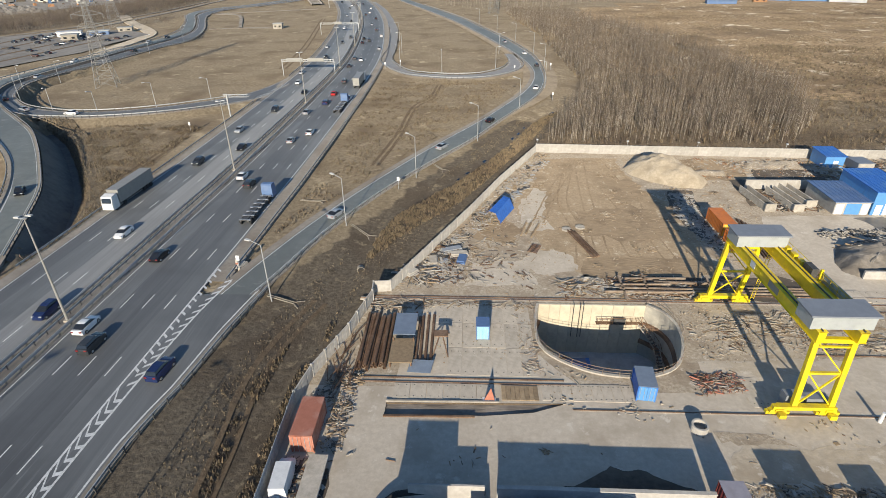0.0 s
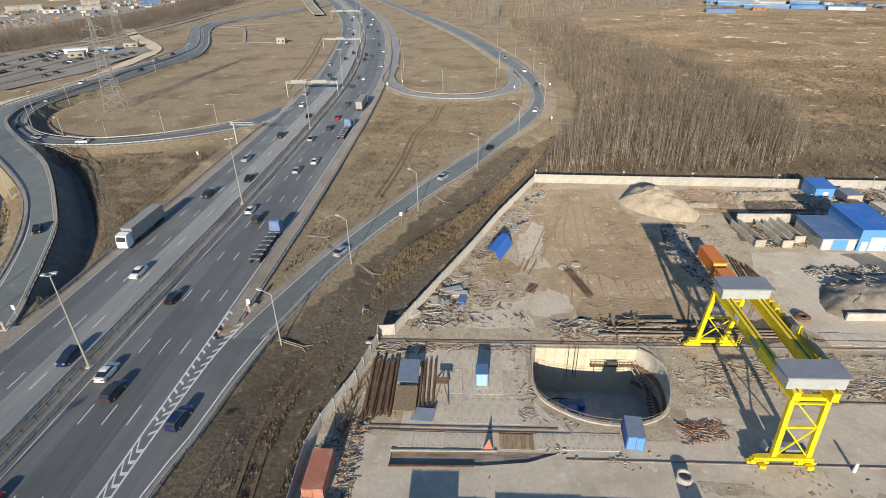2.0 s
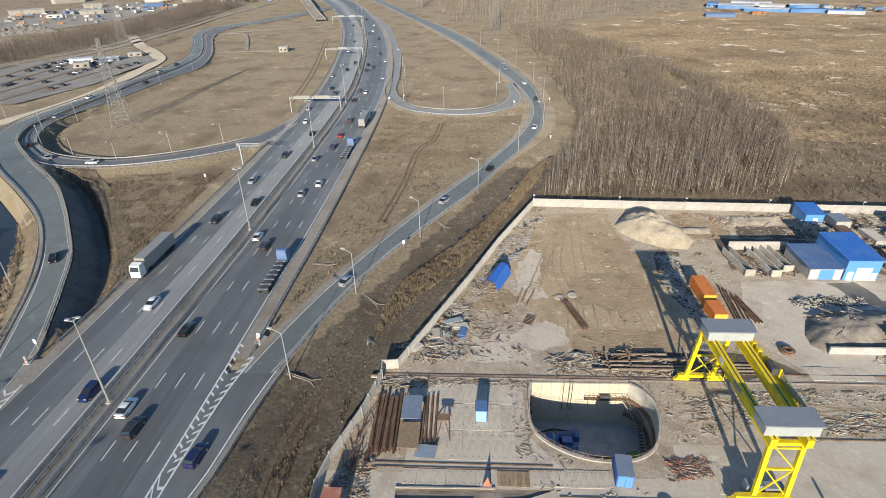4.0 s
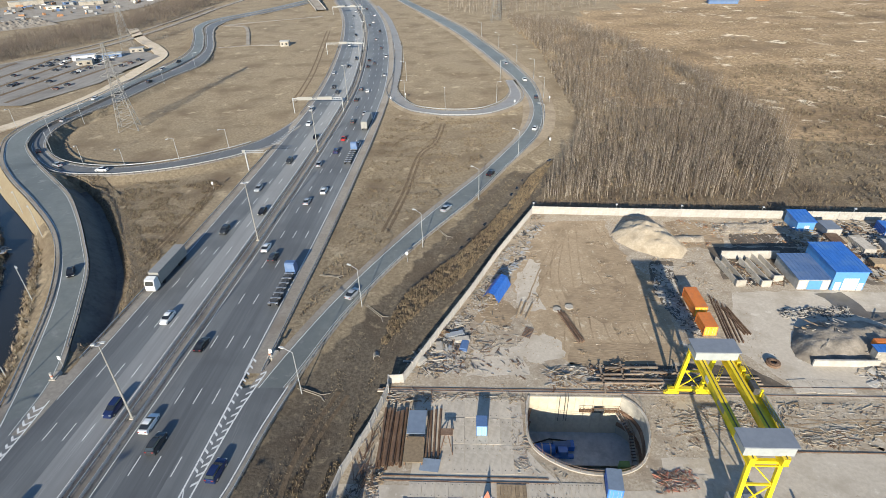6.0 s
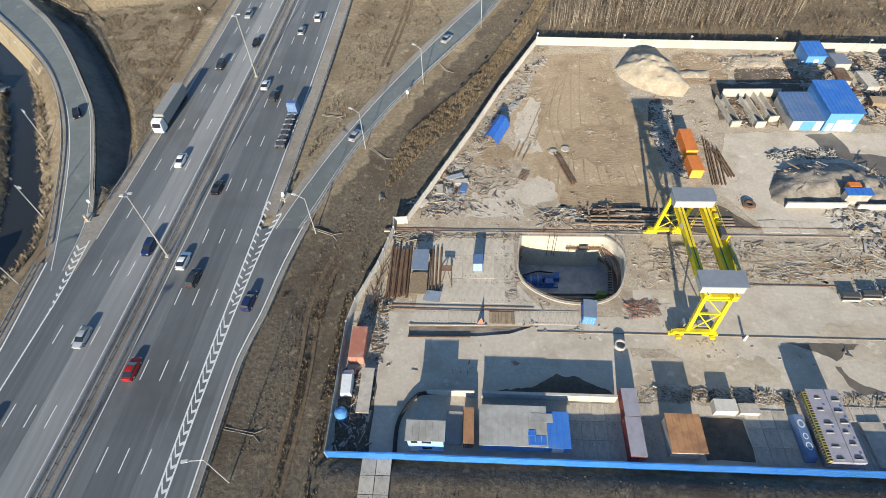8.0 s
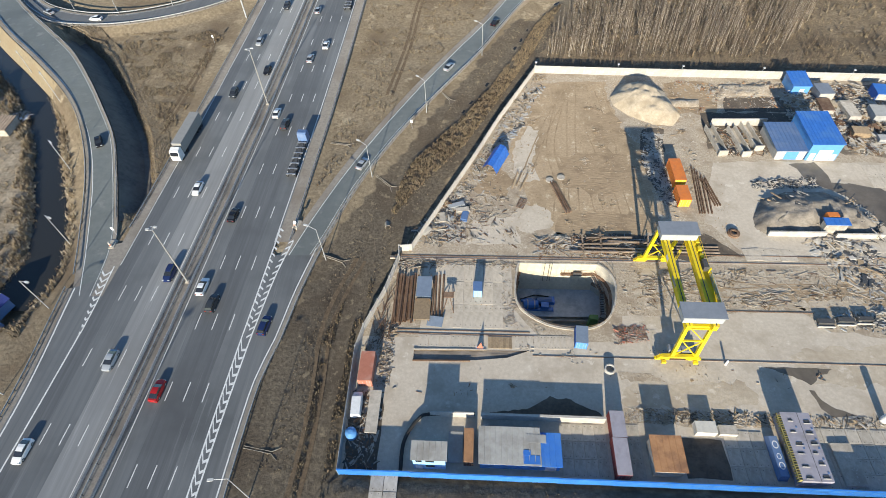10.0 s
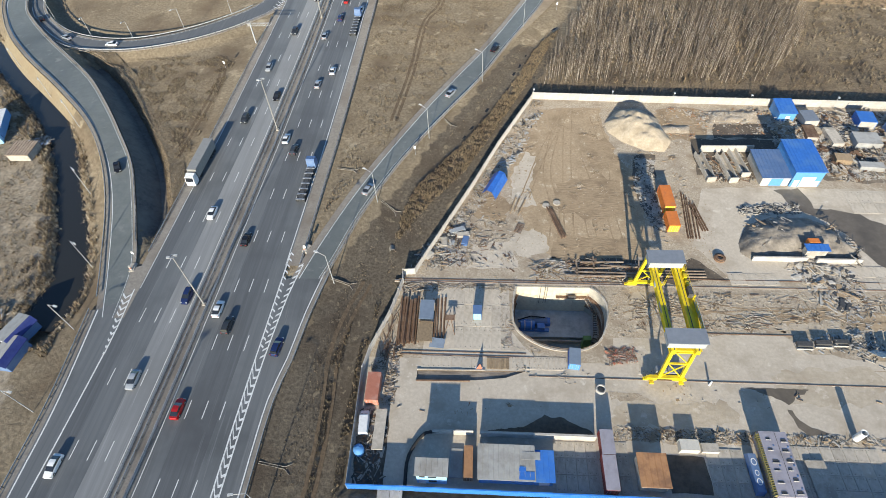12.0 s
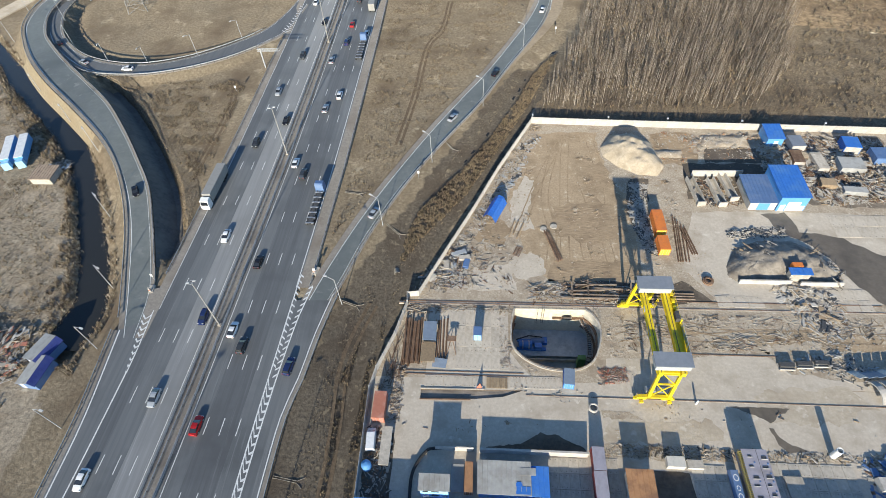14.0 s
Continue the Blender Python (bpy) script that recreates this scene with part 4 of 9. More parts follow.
# ---- yard walls ----
def wall_run(owner, a, b, width, high, mat, thick=0.16):
    """A straight run of wall panels from a to b, all on one mesh."""
    a, b = Vector((*a, 0)), Vector((*b, 0))
    n = max(1, round((b - a).length / width))
    w = (b - a).length / n
    t = math.degrees(math.atan2(b.y - a.y, b.x - a.x))
    gg = Geo().box(0.02, w - 0.02, -thick / 2, thick / 2, -0.4, high)
    for i in range(3):       # raised fields of the panel, both sides
        x0 = w * (0.06 + i * 0.31)
        for s in (-1, 1):
            gg.box(x0, x0 + w * 0.26, min(s * thick / 2, s * (thick / 2 + 0.04)), max(s * thick / 2, s * (thick / 2 + 0.04)), 0.35, high - 0.3)
    gg.box(-0.1, 0.1, -thick, thick, -0.4, high + 0.08)
    me = gg.mesh("wall_panel", mat)
    for i in range(n):
        p = a.lerp(b, i / n)
        part("wall_panel", me, None, owner, at=pose(p.x, p.y, 0, 0, 0, t))


perimeter = thing("perimeter_wall", "white precast concrete yard wall of panels", "wall", kind="structure")
chain = [(-18.9, 49.2), (-18.0, 54.0), (-14.9, 62.8), (-12.9, 71.6), (-13.1, 74.1), (-10.4, 74.4), (-3.0, 91.2), (2.7, 104.0), (9.3, 120.0), (20.2, 143.2), (48.8, 141.6), (83.2, 140.0), (126, 138.0), (190, 135)]
for a, b in zip(chain, chain[1:]):
    wall_run(perimeter, a, b, 3.6, 2.4 if b[0] > 20.5 else 2.05, WHITE_WALL)
dull = thing("perimeter_fence", "grey sheet fence along the yard's west side", "fence", kind="structure")
wall_run(dull, (-18.4, 26.3), (-18.9, 49.2), 2.8, 2.2, STEEL, 0.06)

south = thing("blue_fence", "bright blue corrugated sheet fence closing the yard", "fence", kind="structure")
g = Geo()
w = 3.0
for i in range(12):
    x = w * i / 12
    g.add([(x, 0, 0), (x + w / 24, 0, 0), (x + w / 24, 0.07, 0), (x + w / 12, 0.07, 0), (x, 0, 2.5), (x + w / 24, 0, 2.5), (x + w / 24, 0.07, 2.5), (x + w / 12, 0.07, 2.5)], [(0, 1, 5, 4), (1, 2, 6, 5), (2, 3, 7, 6)])
g.box(0, w, 0.08, 0.14, 0.4, 0.52).box(0, w, 0.08, 0.14, 2.0, 2.12).box(0, w, -0.06, 0.16, 2.5, 2.56).box(-0.05, 0.05, 0.08, 0.18, -0.4, 2.5)
sheet_me = g.mesh("fence_sheet", BLUE_FENCE)
for i in range(70):
    x = -18.3 + w * i
    part("fence_sheet", sheet_me, None, south, at=pose(x, 26.2 + 0.02 * (i % 3), 0.3 if i == 3 else 0.0, 0, 0, 0))

# small lamps on the north wall
for x in (20.4, 44, 62, 84, 108, 128):
    y = 143.3 - (x - 20) * 0.051
    lamp = thing("wall_lamp", "small white floodlight on a short pole", "lamp", pose(x, y - 0.1, 2.3), group="lamps on the yard wall")
    part("pole", Geo().rod((0, 0, 0), (0, 0, 1.3), 0.05), STEEL, lamp)
    part("lamp_head", Geo().box(-0.25, 0.25, -0.5, 0.05, 1.2, 1.45), LAMP_GLASS, lamp)


# ---- gantry crane ----
def gantry_crane():
    cr = thing("gantry_crane", "bright yellow double-girder gantry crane with grey-roofed machine houses", "gantry crane")
    for y in (49.2, 72.3):
        s = 1 if y < 60 else -1
        legs_x = (40.1, 44.3) if s > 0 else (39.2, 43.5)
        lean = (0.35, 0.3) if s > 0 else (0.3, 0.5)
        part("sill_beam", Geo().box(37.8, 45.0, y - 0.3, y + 0.3, 1.1, 1.6).box(38.3, 44.5, y - 0.36, y + 0.36, 1.6, 1.68), YELLOW, cr)
        for x in (38.5, 44.2):
            bog = part("bogie", Geo().box(x - 1.1, x + 1.1, y - 0.34, y + 0.34, 0.5, 1.1, top=0.8).box(x - 0.45, x + 0.45, y - 0.45, y + 0.45, 0.9, 1.3).box(x - 1.35, x - 1.05, y - 0.24, y + 0.24, 0.45, 0.85).box(x + 1.05, x + 1.35, y - 0.24, y + 0.24, 0.45, 0.85), YELLOW, cr)
            for dx in (-0.8, 0.8):
                part("wheel", Geo().rod((x + dx, y - 0.2, 0.5), (x + dx, y + 0.2, 0.5), 0.36, n=12), STEEL_DARK, bog)
            part("motor", Geo().box(x - 0.3, x + 0.5, y - 0.95 * s - 0.25, y - 0.95 * s + 0.3, 0.6, 1.15), YELLOW, bog)
        for x in legs_x:
            part("leg", Geo().beam((x, y, 1.7), (x + lean[1 if x > 41 else 0], y + 1.0 * s, 11.2), 0.62, 0.52), YELLOW, cr)
        xa, xb = legs_x
        part("cross_beam", Geo().beam((xa + 0.4, y + 0.5 * s, 6.2), (xb + 0.25, y + 0.5 * s, 6.2), 0.3), YELLOW, cr)
        part("cross_beam", Geo().beam((xa + 0.7, y + 0.92 * s, 10.6), (xb + 0.5, y + 0.92 * s, 10.6), 0.55), YELLOW, cr)
        part("cross_beam", Geo().beam((xa + 0.5, y + 0.85 * s, 9.7), (xb + 0.4, y + 0.85 * s, 9.7), 0.22), YELLOW, cr)
        for z0, z1 in ((1.9, 6.1), (6.3, 10.4)):
            k0, k1 = (z0 - 1.7) / 9.5, (z1 - 1.7) / 9.5
            if z0 > 5:
                part("brace", Geo().beam((xa + 0.8 * k1 - 0.2, y + k1 * s, z1), (xb + 0.5 * k0 - 0.3, y + k0 * s, z0), 0.15), YELLOW, cr)
                continue
            part("brace", Geo().beam((xa + 0.8 * k0 + 0.3, y + k0 * s, z0), (xb + 0.5 * k1 - 0.3, y + k1 * s, z1), 0.17), YELLOW, cr)
            part("brace", Geo().beam((xb + 0.5 * k0 - 0.3, y + k0 * s, z0), (xa + 0.8 * k1 + 0.3, y + k1 * s, z1), 0.17), YELLOW, cr)
        # machine house
        y0, y1 = (49.3, 52.5) if s > 0 else (67.6, 70.9)
        house = part("machine_house", Geo().box(38.7, 45.4, y0 + 0.15, y1 - 0.1, 12.5, 14.1), HOUSE, cr, "pale grey sheet machine house")
        part("roof", Geo().add([(38.4, y0, 14.1), (45.7, y0, 14.1), (45.7, y1, 14.22), (38.4, y1, 14.22), (38.4, y0, 14.3), (45.7, y0, 14.3), (45.7, y1, 14.42), (38.4, y1, 14.42)],
                               [(3, 2, 1, 0), (4, 5, 6, 7), (0, 1, 5, 4), (1, 2, 6, 5), (2, 3, 7, 6), (3, 0, 4, 7)]), ROOF_GREY, house, "flat grey sheet roof")
    for x in (39.9, 44.3):
        gi = part("girder", Geo().box(x - 0.42, x + 0.42, 48.9, 72.1, 11.1, 12.5).box(x - 0.52, x + 0.52, 48.9, 72.1, 12.44, 12.52).box(x - 0.52, x + 0.52, 48.9, 72.1, 11.06, 11.14), YELLOW, cr)
        part("trolley_rail", Geo().box(x - 0.05, x + 0.05, 49, 72, 12.52, 12.66), STEEL_DARK, gi)
        for yy in np.arange(52, 70, 2.0):
            part("stiffener", Geo().box(x - 0.435, x + 0.435, yy - 0.02, yy + 0.02, 11.15, 12.43), YELLOW, gi)
    part("sign_plate", Geo().box(39.44, 39.475, 57.4, 59.8, 11.45, 12.3), SIGN, cr)
    part("sign_plate", Geo().box(39.44, 39.475, 63.5, 64.7, 11.4, 12.35), WHITE, cr)
    # gallery on the east girder
    gal = part("gallery", Geo().box(44.75, 46.1, 52.5, 70.5, 11.7, 11.8), YELLOW, cr, "steel walkway with railing and cabinets")
    gg = Geo()
    for yy in np.arange(52.6, 70.6, 1.5):
        gg.rod((46.05, yy, 11.8), (46.05, yy, 12.9), 0.03, n=4)
    for zz in (12.3, 12.9):
        gg.beam((46.05, 52.6, zz), (46.05, 70.4, zz), 0.05)
    part("railing", gg, YELLOW, gal)
    for yy in (52.8, 54.7, 56.6, 58.5):
        part("screen_panel", Geo().box(46.08, 46.16, yy, yy + 1.82, 11.75, 13.1), HOUSE, gal, "pale grey steel screen")
    part("window_band", Geo().box(46.17, 46.19, 56.8, 60.2, 12.2, 12.85), GLASS_DARK, gal)
    for yy in (52.5, 60.5):
        part("end_post", Geo().box(45.9, 46.2, yy, yy + 0.25, 11.7, 13.3), YELLOW, gal)
    part("cabinet", Geo().box(45.1, 45.9, 61.0, 62.9, 11.8, 13.1), STEEL_DARK, gal)
    for yy in (63.6, 65.4, 67.2):
        part("cabinet", Geo().box(45.2, 45.8, yy, yy + 0.9, 11.8, 12.7), YELLOW, gal)
    # trolley with hoist between the houses
    tr = part("trolley", Geo().box(39.5, 44.7, 68.3, 70.3, 12.66, 12.9), YELLOW, cr)
    part("hoist_drum", Geo().rod((40.4, 69.3, 12.3), (43.8, 69.3, 12.3), 0.35, n=12), STEEL_DARK, tr)
    lad = Geo()
    for dx in (-0.25, 0.25):
        lad.beam((45.1 + dx, 71.2, 1.7), (45.3 + dx, 70.4, 11.7), 0.06)
    for i in range(26):
        k = i / 26
        lad.beam((44.85 + 0.2 * k, 71.2 - 0.8 * k, 1.9 + 9.8 * k), (45.35 + 0.2 * k, 71.2 - 0.8 * k, 1.9 + 9.8 * k), 0.05)
    part("ladder", lad, YELLOW, cr)
    part("power_cabinet", Geo().box(39.6, 41.7, 50.0, 51.2, 0, 2.3).box(42.0, 44.6, 49.9, 51.1, 0, 2.0), ROOF_GREY, cr, "grey power cabinets beside the leg")
    return cr


gantry_crane()
for y, x0, x1 in ((49.2, 14.8, 98), (72.3, -15, 98)):
    track = thing("crane_track", "rusty crane rail on a concrete strip", "rail track", kind="structure")
    part("rail", Geo().box(x0, x1, y - 0.05, y + 0.05, 0.02, 0.11), RUST, track)
    part("strip", Geo().box(x0, x1, y - (0.15 if y < 60 else 0.3), y + (0.18 if y < 60 else 0.4), -0.2, 0.03), APRON, track)
for y, x0, x1 in ((72.9, -14, 45), (54.2, -13.5, 14.5), (53.4, -13, 16), (74.3, 28, 98), (60.2, 48, 70)):
    solid("steel_rail", Geo().box(x0, x1, y - 0.04, y + 0.04, 0.0, 0.12).box(x0, x1, y - 0.1, y + 0.1, 0.0, 0.03), RUST, "long rusty steel rail lying on the ground", "rail")


# ---- containers and sheds ----
def container(name, label, x0, y0, x1, y1, mats, high=2.6, z=0.0, turn=0.0, group="", ribs=True):
    """Steel box with corrugated sides; mats: sides, roof, ends."""
    lx, ly = x1 - x0, y1 - y0
    ob = thing(name, label, "container", pose((x0 + x1) / 2, (y0 + y1) / 2, z, 0, 0, turn), group)
    hx, hy = lx / 2, ly / 2
    # corrugated wall: one outline with ribs, extruded
    loop = []
    for (ax, ay), (bx, by), (nx0, ny0) in (((-1, -1), (1, -1), (0, -1)), ((1, -1), (1, 1), (1, 0)), ((1, 1), (-1, 1), (0, 1)), ((-1, 1), (-1, -1), (-1, 0))):
        l = math.hypot((bx - ax) * hx, (by - ay) * hy)
        n = max(2, int(l / 0.28)) if ribs else 1
        for i in range(n):
            k = (i + 0.5) / n if ribs else 0.0
            d = (0.02 if i % 2 else 0.10) if ribs else 0.03
            loop.append(((ax + (bx - ax) * k) * hx - nx0 * d, (ay + (by - ay) * k) * hy - ny0 * d))
    n = len(loop)
    gg = Geo().add([(x, y, 0.1) for x, y in loop] + [(x, y, high - 0.06) for x, y in loop], [(i, (i + 1) % n, n + (i + 1) % n, n + i) for i in range(n)] + [tuple(range(n))[::-1], tuple(range(n, 2 * n))])
    part("body", gg, mats[0], ob)
    for sx in (-1, 1):
        for sy in (-1, 1):
            part("corner_post", Geo().box(min(sx * hx, sx * (hx - 0.14)), max(sx * hx, sx * (hx - 0.14)), min(sy * hy, sy * (hy - 0.14)), max(sy * hy, sy * (hy - 0.14)), 0, high - 0.06), mats[0], ob)
    part("roof", Geo().box(-hx, hx, -hy, hy, high - 0.06, high), mats[1], ob)
    if ly >= lx:
        for s in (-1, 1):
            dr = part("door", Geo().box(min(0.02 * s, s * (hx - 0.15)), max(0.02 * s, s * (hx - 0.15)), -hy - 0.03, -hy + 0.12, 0.15, high - 0.12), mats[2], ob)
            for k in (0.3, 0.7):
                part("lock_rod", Geo().rod((s * hx * k, -hy - 0.06, 0.2), (s * hx * k, -hy - 0.06, high - 0.2), 0.03, n=5), STEEL, dr)
    return ob


# low sun on the south doors, put into their colour as yellow
SUNLIT_END = paint("sunlit_yellow_end", (0.85, 0.50, 0.04), 0.5)
container("orange_container", "orange steel container on dirt, south end coloured as sunlit yellow", 50.2, 94.9, 52.9, 102.4, (ORANGE, ORANGE, SUNLIT_END), group="orange containers")
container("orange_container", "short orange container, south end coloured as sunlit yellow", 50.0, 88.6, 52.7, 93.4, (ORANGE, ORANGE, SUNLIT_END), 2.4, group="orange containers")
container("red_container", "faded brick-red container beside the west fence", -17.3, 41.9, -14.7, 47.8, (RED_CONT, RED_CONT, RED_CONT))
container("maroon_container", "maroon container with a faded lilac roof", 26.8, 27.2, 29.2, 33.2, (MAROON, LILAC, MAROON), group="maroon containers")
container("maroon_container", "maroon container with a faded lilac roof", 26.9, 33.3, 29.3, 37.8, (MAROON, LILAC, MAROON), group="maroon containers")
BLUEGREY = surf("bluegrey_roof", (0.22, 0.27, 0.34), (0.18, 0.22, 0.28), 1.0, 0.55, 0.03)
container("blue_container", "small blue site box with a grey roof at the shaft edge", 22.9, 50.9, 25.2, 54.6, (BLUE_ROOF, BLUEGREY, BLUE_WALL), 2.4, turn=-6)
PALE_BLUE = paint("pale_blue_front", (0.32, 0.60, 0.85), 0.5)
container("blue_kiosk", "narrow blue cabin with a pale blue front", 3.3, 62.2, 5.2, 64.5, (BLUE_DULL, BLUE_DULL, PALE_BLUE), 2.4, ribs=False)
CREAMY = paint("cream_box", (0.62, 0.58, 0.50), 0.6)
container("storage_box", "pale square storage box by the slab row", 41.2, 34.9, 44.6, 36.9, (CREAMY, CREAMY, CREAMY), 1.7, ribs=False)
container("storage_box", "low pale concrete box by the slab row", 45.2, 35.0, 48.2, 36.6, (CREAMY, SLAB, CREAMY), 1.0, ribs=False)


def shed(name, label, x0, y0, x1, y1, high, wall_mat, roof_mat, slope=0.4, doors=(), windows=(), ridge=0.0):
    """A plain sheet shed with a pitched lean-to roof that overhangs; doors and windows on the south face."""
    ob = thing(name, label, "shed")
    gg = Geo()
    t = 0.15
    gg.box(x0, x1, y0, y0 + t, -0.2, high).box(x0, x1, y1 - t, y1, -0.2, high + slope - 0.02)
    gg.add([(x0, y0 + t, -0.2), (x0, y1 - t, -0.2), (x0, y1 - t, high + slope - 0.02), (x0, y0 + t, high), (x0 + t, y0 + t, -0.2), (x0 + t, y1 - t, -0.2), (x0 + t, y1 - t, high + slope - 0.02), (x0 + t, y0 + t, high)],
           [(0, 3, 2, 1), (4, 5, 6, 7), (0, 1, 5, 4), (2, 3, 7, 6)])
    gg.add([(x1 - t, y0 + t, -0.2), (x1 - t, y1 - t, -0.2), (x1 - t, y1 - t, high + slope - 0.02), (x1 - t, y0 + t, high), (x1, y0 + t, -0.2), (x1, y1 - t, -0.2), (x1, y1 - t, high + slope - 0.02), (x1, y0 + t, high)],
           [(0, 3, 2, 1), (4, 5, 6, 7), (0, 1, 5, 4), (2, 3, 7, 6)])
    part("wall", gg, wall_mat, ob)
    o = 0.25
    rg = Geo()
    n = max(3, int((x1 - x0) / 0.8))
    prof = []               # roof profile with standing seams, run from eaves to eaves
    for i in range(n + 1):
        xa = x0 - o + (x1 - x0 + 2 * o) * i / n
        prof += [(xa - 0.05, 0.12), (xa - 0.03, 0.2), (xa + 0.03, 0.2), (xa + 0.05, 0.12)]
    prof += [(x1 + o + 0.05, 0.01), (x0 - o - 0.05, 0.01)]
    k = len(prof)
    rg.add([(x, y0 - o, high + z) for x, z in prof] + [(x, y1 + o, high + slope + z) for x, z in prof], [(i, k + i, k + (i + 1) % k, (i + 1) % k) for i in range(k)] + [tuple(range(k)), tuple(range(k, 2 * k))[::-1]])
    part("roof", rg, roof_mat, ob)
    for xa, xb, za, zb, mt in doors:
        part("door", Geo().box(xa, xb, y0 - 0.05, y0 - 0.003, za, zb), mt, ob)
    for xa, xb, za, zb in windows:
        part("window", Geo().box(xa, xb, y0 - 0.04, y0 - 0.003, za, zb), GLASS_DARK, ob)
    return ob


shed("blue_shed", "tall shed with a bright blue roof and white doors", 84.0, 105.0, 91.2, 117.0, 5.0, BLUE_WALL, BLUE_ROOF, 0.5,
     [(84.6, 85.9, 0, 2.2, WHITE), (86.3, 89.6, 0, 3.2, WHITE), (89.8, 90.9, 0, 1.9, WHITE)], [(87.0, 88.4, 2.3, 2.9)])
shed("low_blue_shed", "low shed with a dull blue roof and white doors", 76.8, 105.3, 83.8, 115.8, 2.7, WHITE_WALL, BLUE_DULL, 0.3,
     [(79.0, 82.0, 0, 2.4, BLUE_WALL), (82.2, 83.6, 0, 2.3, WHITE), (77.0, 78.6, 0, 2.3, WHITE)], [(77.4, 78.2, 1.0, 1.9)])
shed("grey_shed", "long shed patched with grey and blue roof sheets", 5.0, 28.2, 14.6, 33.9, 2.7, BLUE_WALL, SLATE_SHEET, 0.25, [(5.2, 6.6, 0, 2.1, BLUE_WALL)])
shed("blue_lean_to", "lean-to with bright blue roof sheets", 14.7, 28.2, 18.0, 33.2, 2.5, BLUE_WALL, BLUE_ROOF, 0.25, [(15.6, 17.4, 0, 2.0, WHITE)])
for xa, ya, xb, yb in ((12.0, 28.2, 14.7, 29.6), (12.6, 31.6, 15.8, 33.0), (12.0, 29.6, 13.2, 30.4)):
    z = 2.87 + 0.25 * (ya - 28) / 6
    solid("roof_sheet", Geo().box(xa, xb, ya, yb, z, z + 0.05), BLUE_ROOF if ya != 31.6 else SLATE_SHEET, "loose roof sheet lying on the shed", "sheet")
shed("small_grey_shed", "two-storey cabin with a weathered grey roof", -5.9, 27.7, -0.6, 30.3, 4.8, PALE_BLUE, SLATE_SHEET, 0.15, [(-5.6, -4.4, 0, 2.0, WHITE)], [(-3.8, -2.4, 1.0, 1.9), (-3.8, -2.4, 3.4, 4.2), (-5.4, -4.4, 3.4, 4.2)])
shed("rusty_shed", "square hut with a rusty sheet roof", 32.9, 28.0, 37.5, 33.4, 3.0, SLAB, RUST_ROOF, 0.1)
shed("blue_hut", "blue hut with a lean-to roof by the north wall", 89.6, 131.8, 94.2, 138.0, 3.0, BLUE_WALL, BLUE_ROOF, 0.5, [(91.6, 92.8, 0, 2.0, WHITE)])
container("brown_box", "rust-brown steel box beside the shed", 2.3, 28.4, 3.9, 34.0, (RUST, RUST_ROOF, RUST), 2.2)
solid("flat_sheet", Geo().box(-0.4, 2.1, 28.8, 34.0, 0.1, 0.35), SLATE_SHEET, "low grey platform between the sheds", "platform")
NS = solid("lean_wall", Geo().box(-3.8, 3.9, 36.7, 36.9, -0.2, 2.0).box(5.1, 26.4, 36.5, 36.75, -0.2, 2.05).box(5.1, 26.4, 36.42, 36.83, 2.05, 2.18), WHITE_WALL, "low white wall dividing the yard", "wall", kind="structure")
g = Geo()
cw = even(spline([(-8.1, 26.8, 0.5), (-8.1, 31.2, 0.5), (-7.2, 33.9, 0.5), (-5.6, 36.2, 0.5), (-3.8, 36.9, 0.5), (4, 37.2, 0.5)], 0.8), 40)
for a, b in zip(cw, cw[1:]):
    g.rod(a, b, 0.32, n=8, caps=False)
solid("black_pipe", g, BLACK, "thick black pipe curving round the sheds", "pipe")

# north wall of the parts store and concrete troughs
solid("store_wall", Geo().box(64.8, 78.8, 118.4, 118.7, -0.2, 2.2), WHITE_WALL, "white wall behind the parts store", "wall", kind="structure")
TROUGH = Geo().box(-1.0, -0.75, 0, 10.5, 0, 1.5).box(0.75, 1.0, 0, 10.5, 0, 1.5).box(-0.75, 0.75, 0, 10.5, 0, 0.3).box(-1.15, 1.15, -0.3, 0, 0, 1.7)
first = solid("concrete_trough", TROUGH, [SLAB], "long open concrete trough with a whitewashed end", "trough", pose(64.8, 106.6, 0, 0, 0, 5), "concrete troughs")
for x, y in ((70.4, 106.4), (74.0, 108.5)):
    copy_thing(first, pose(x, y, 0, 0, 0, 5))


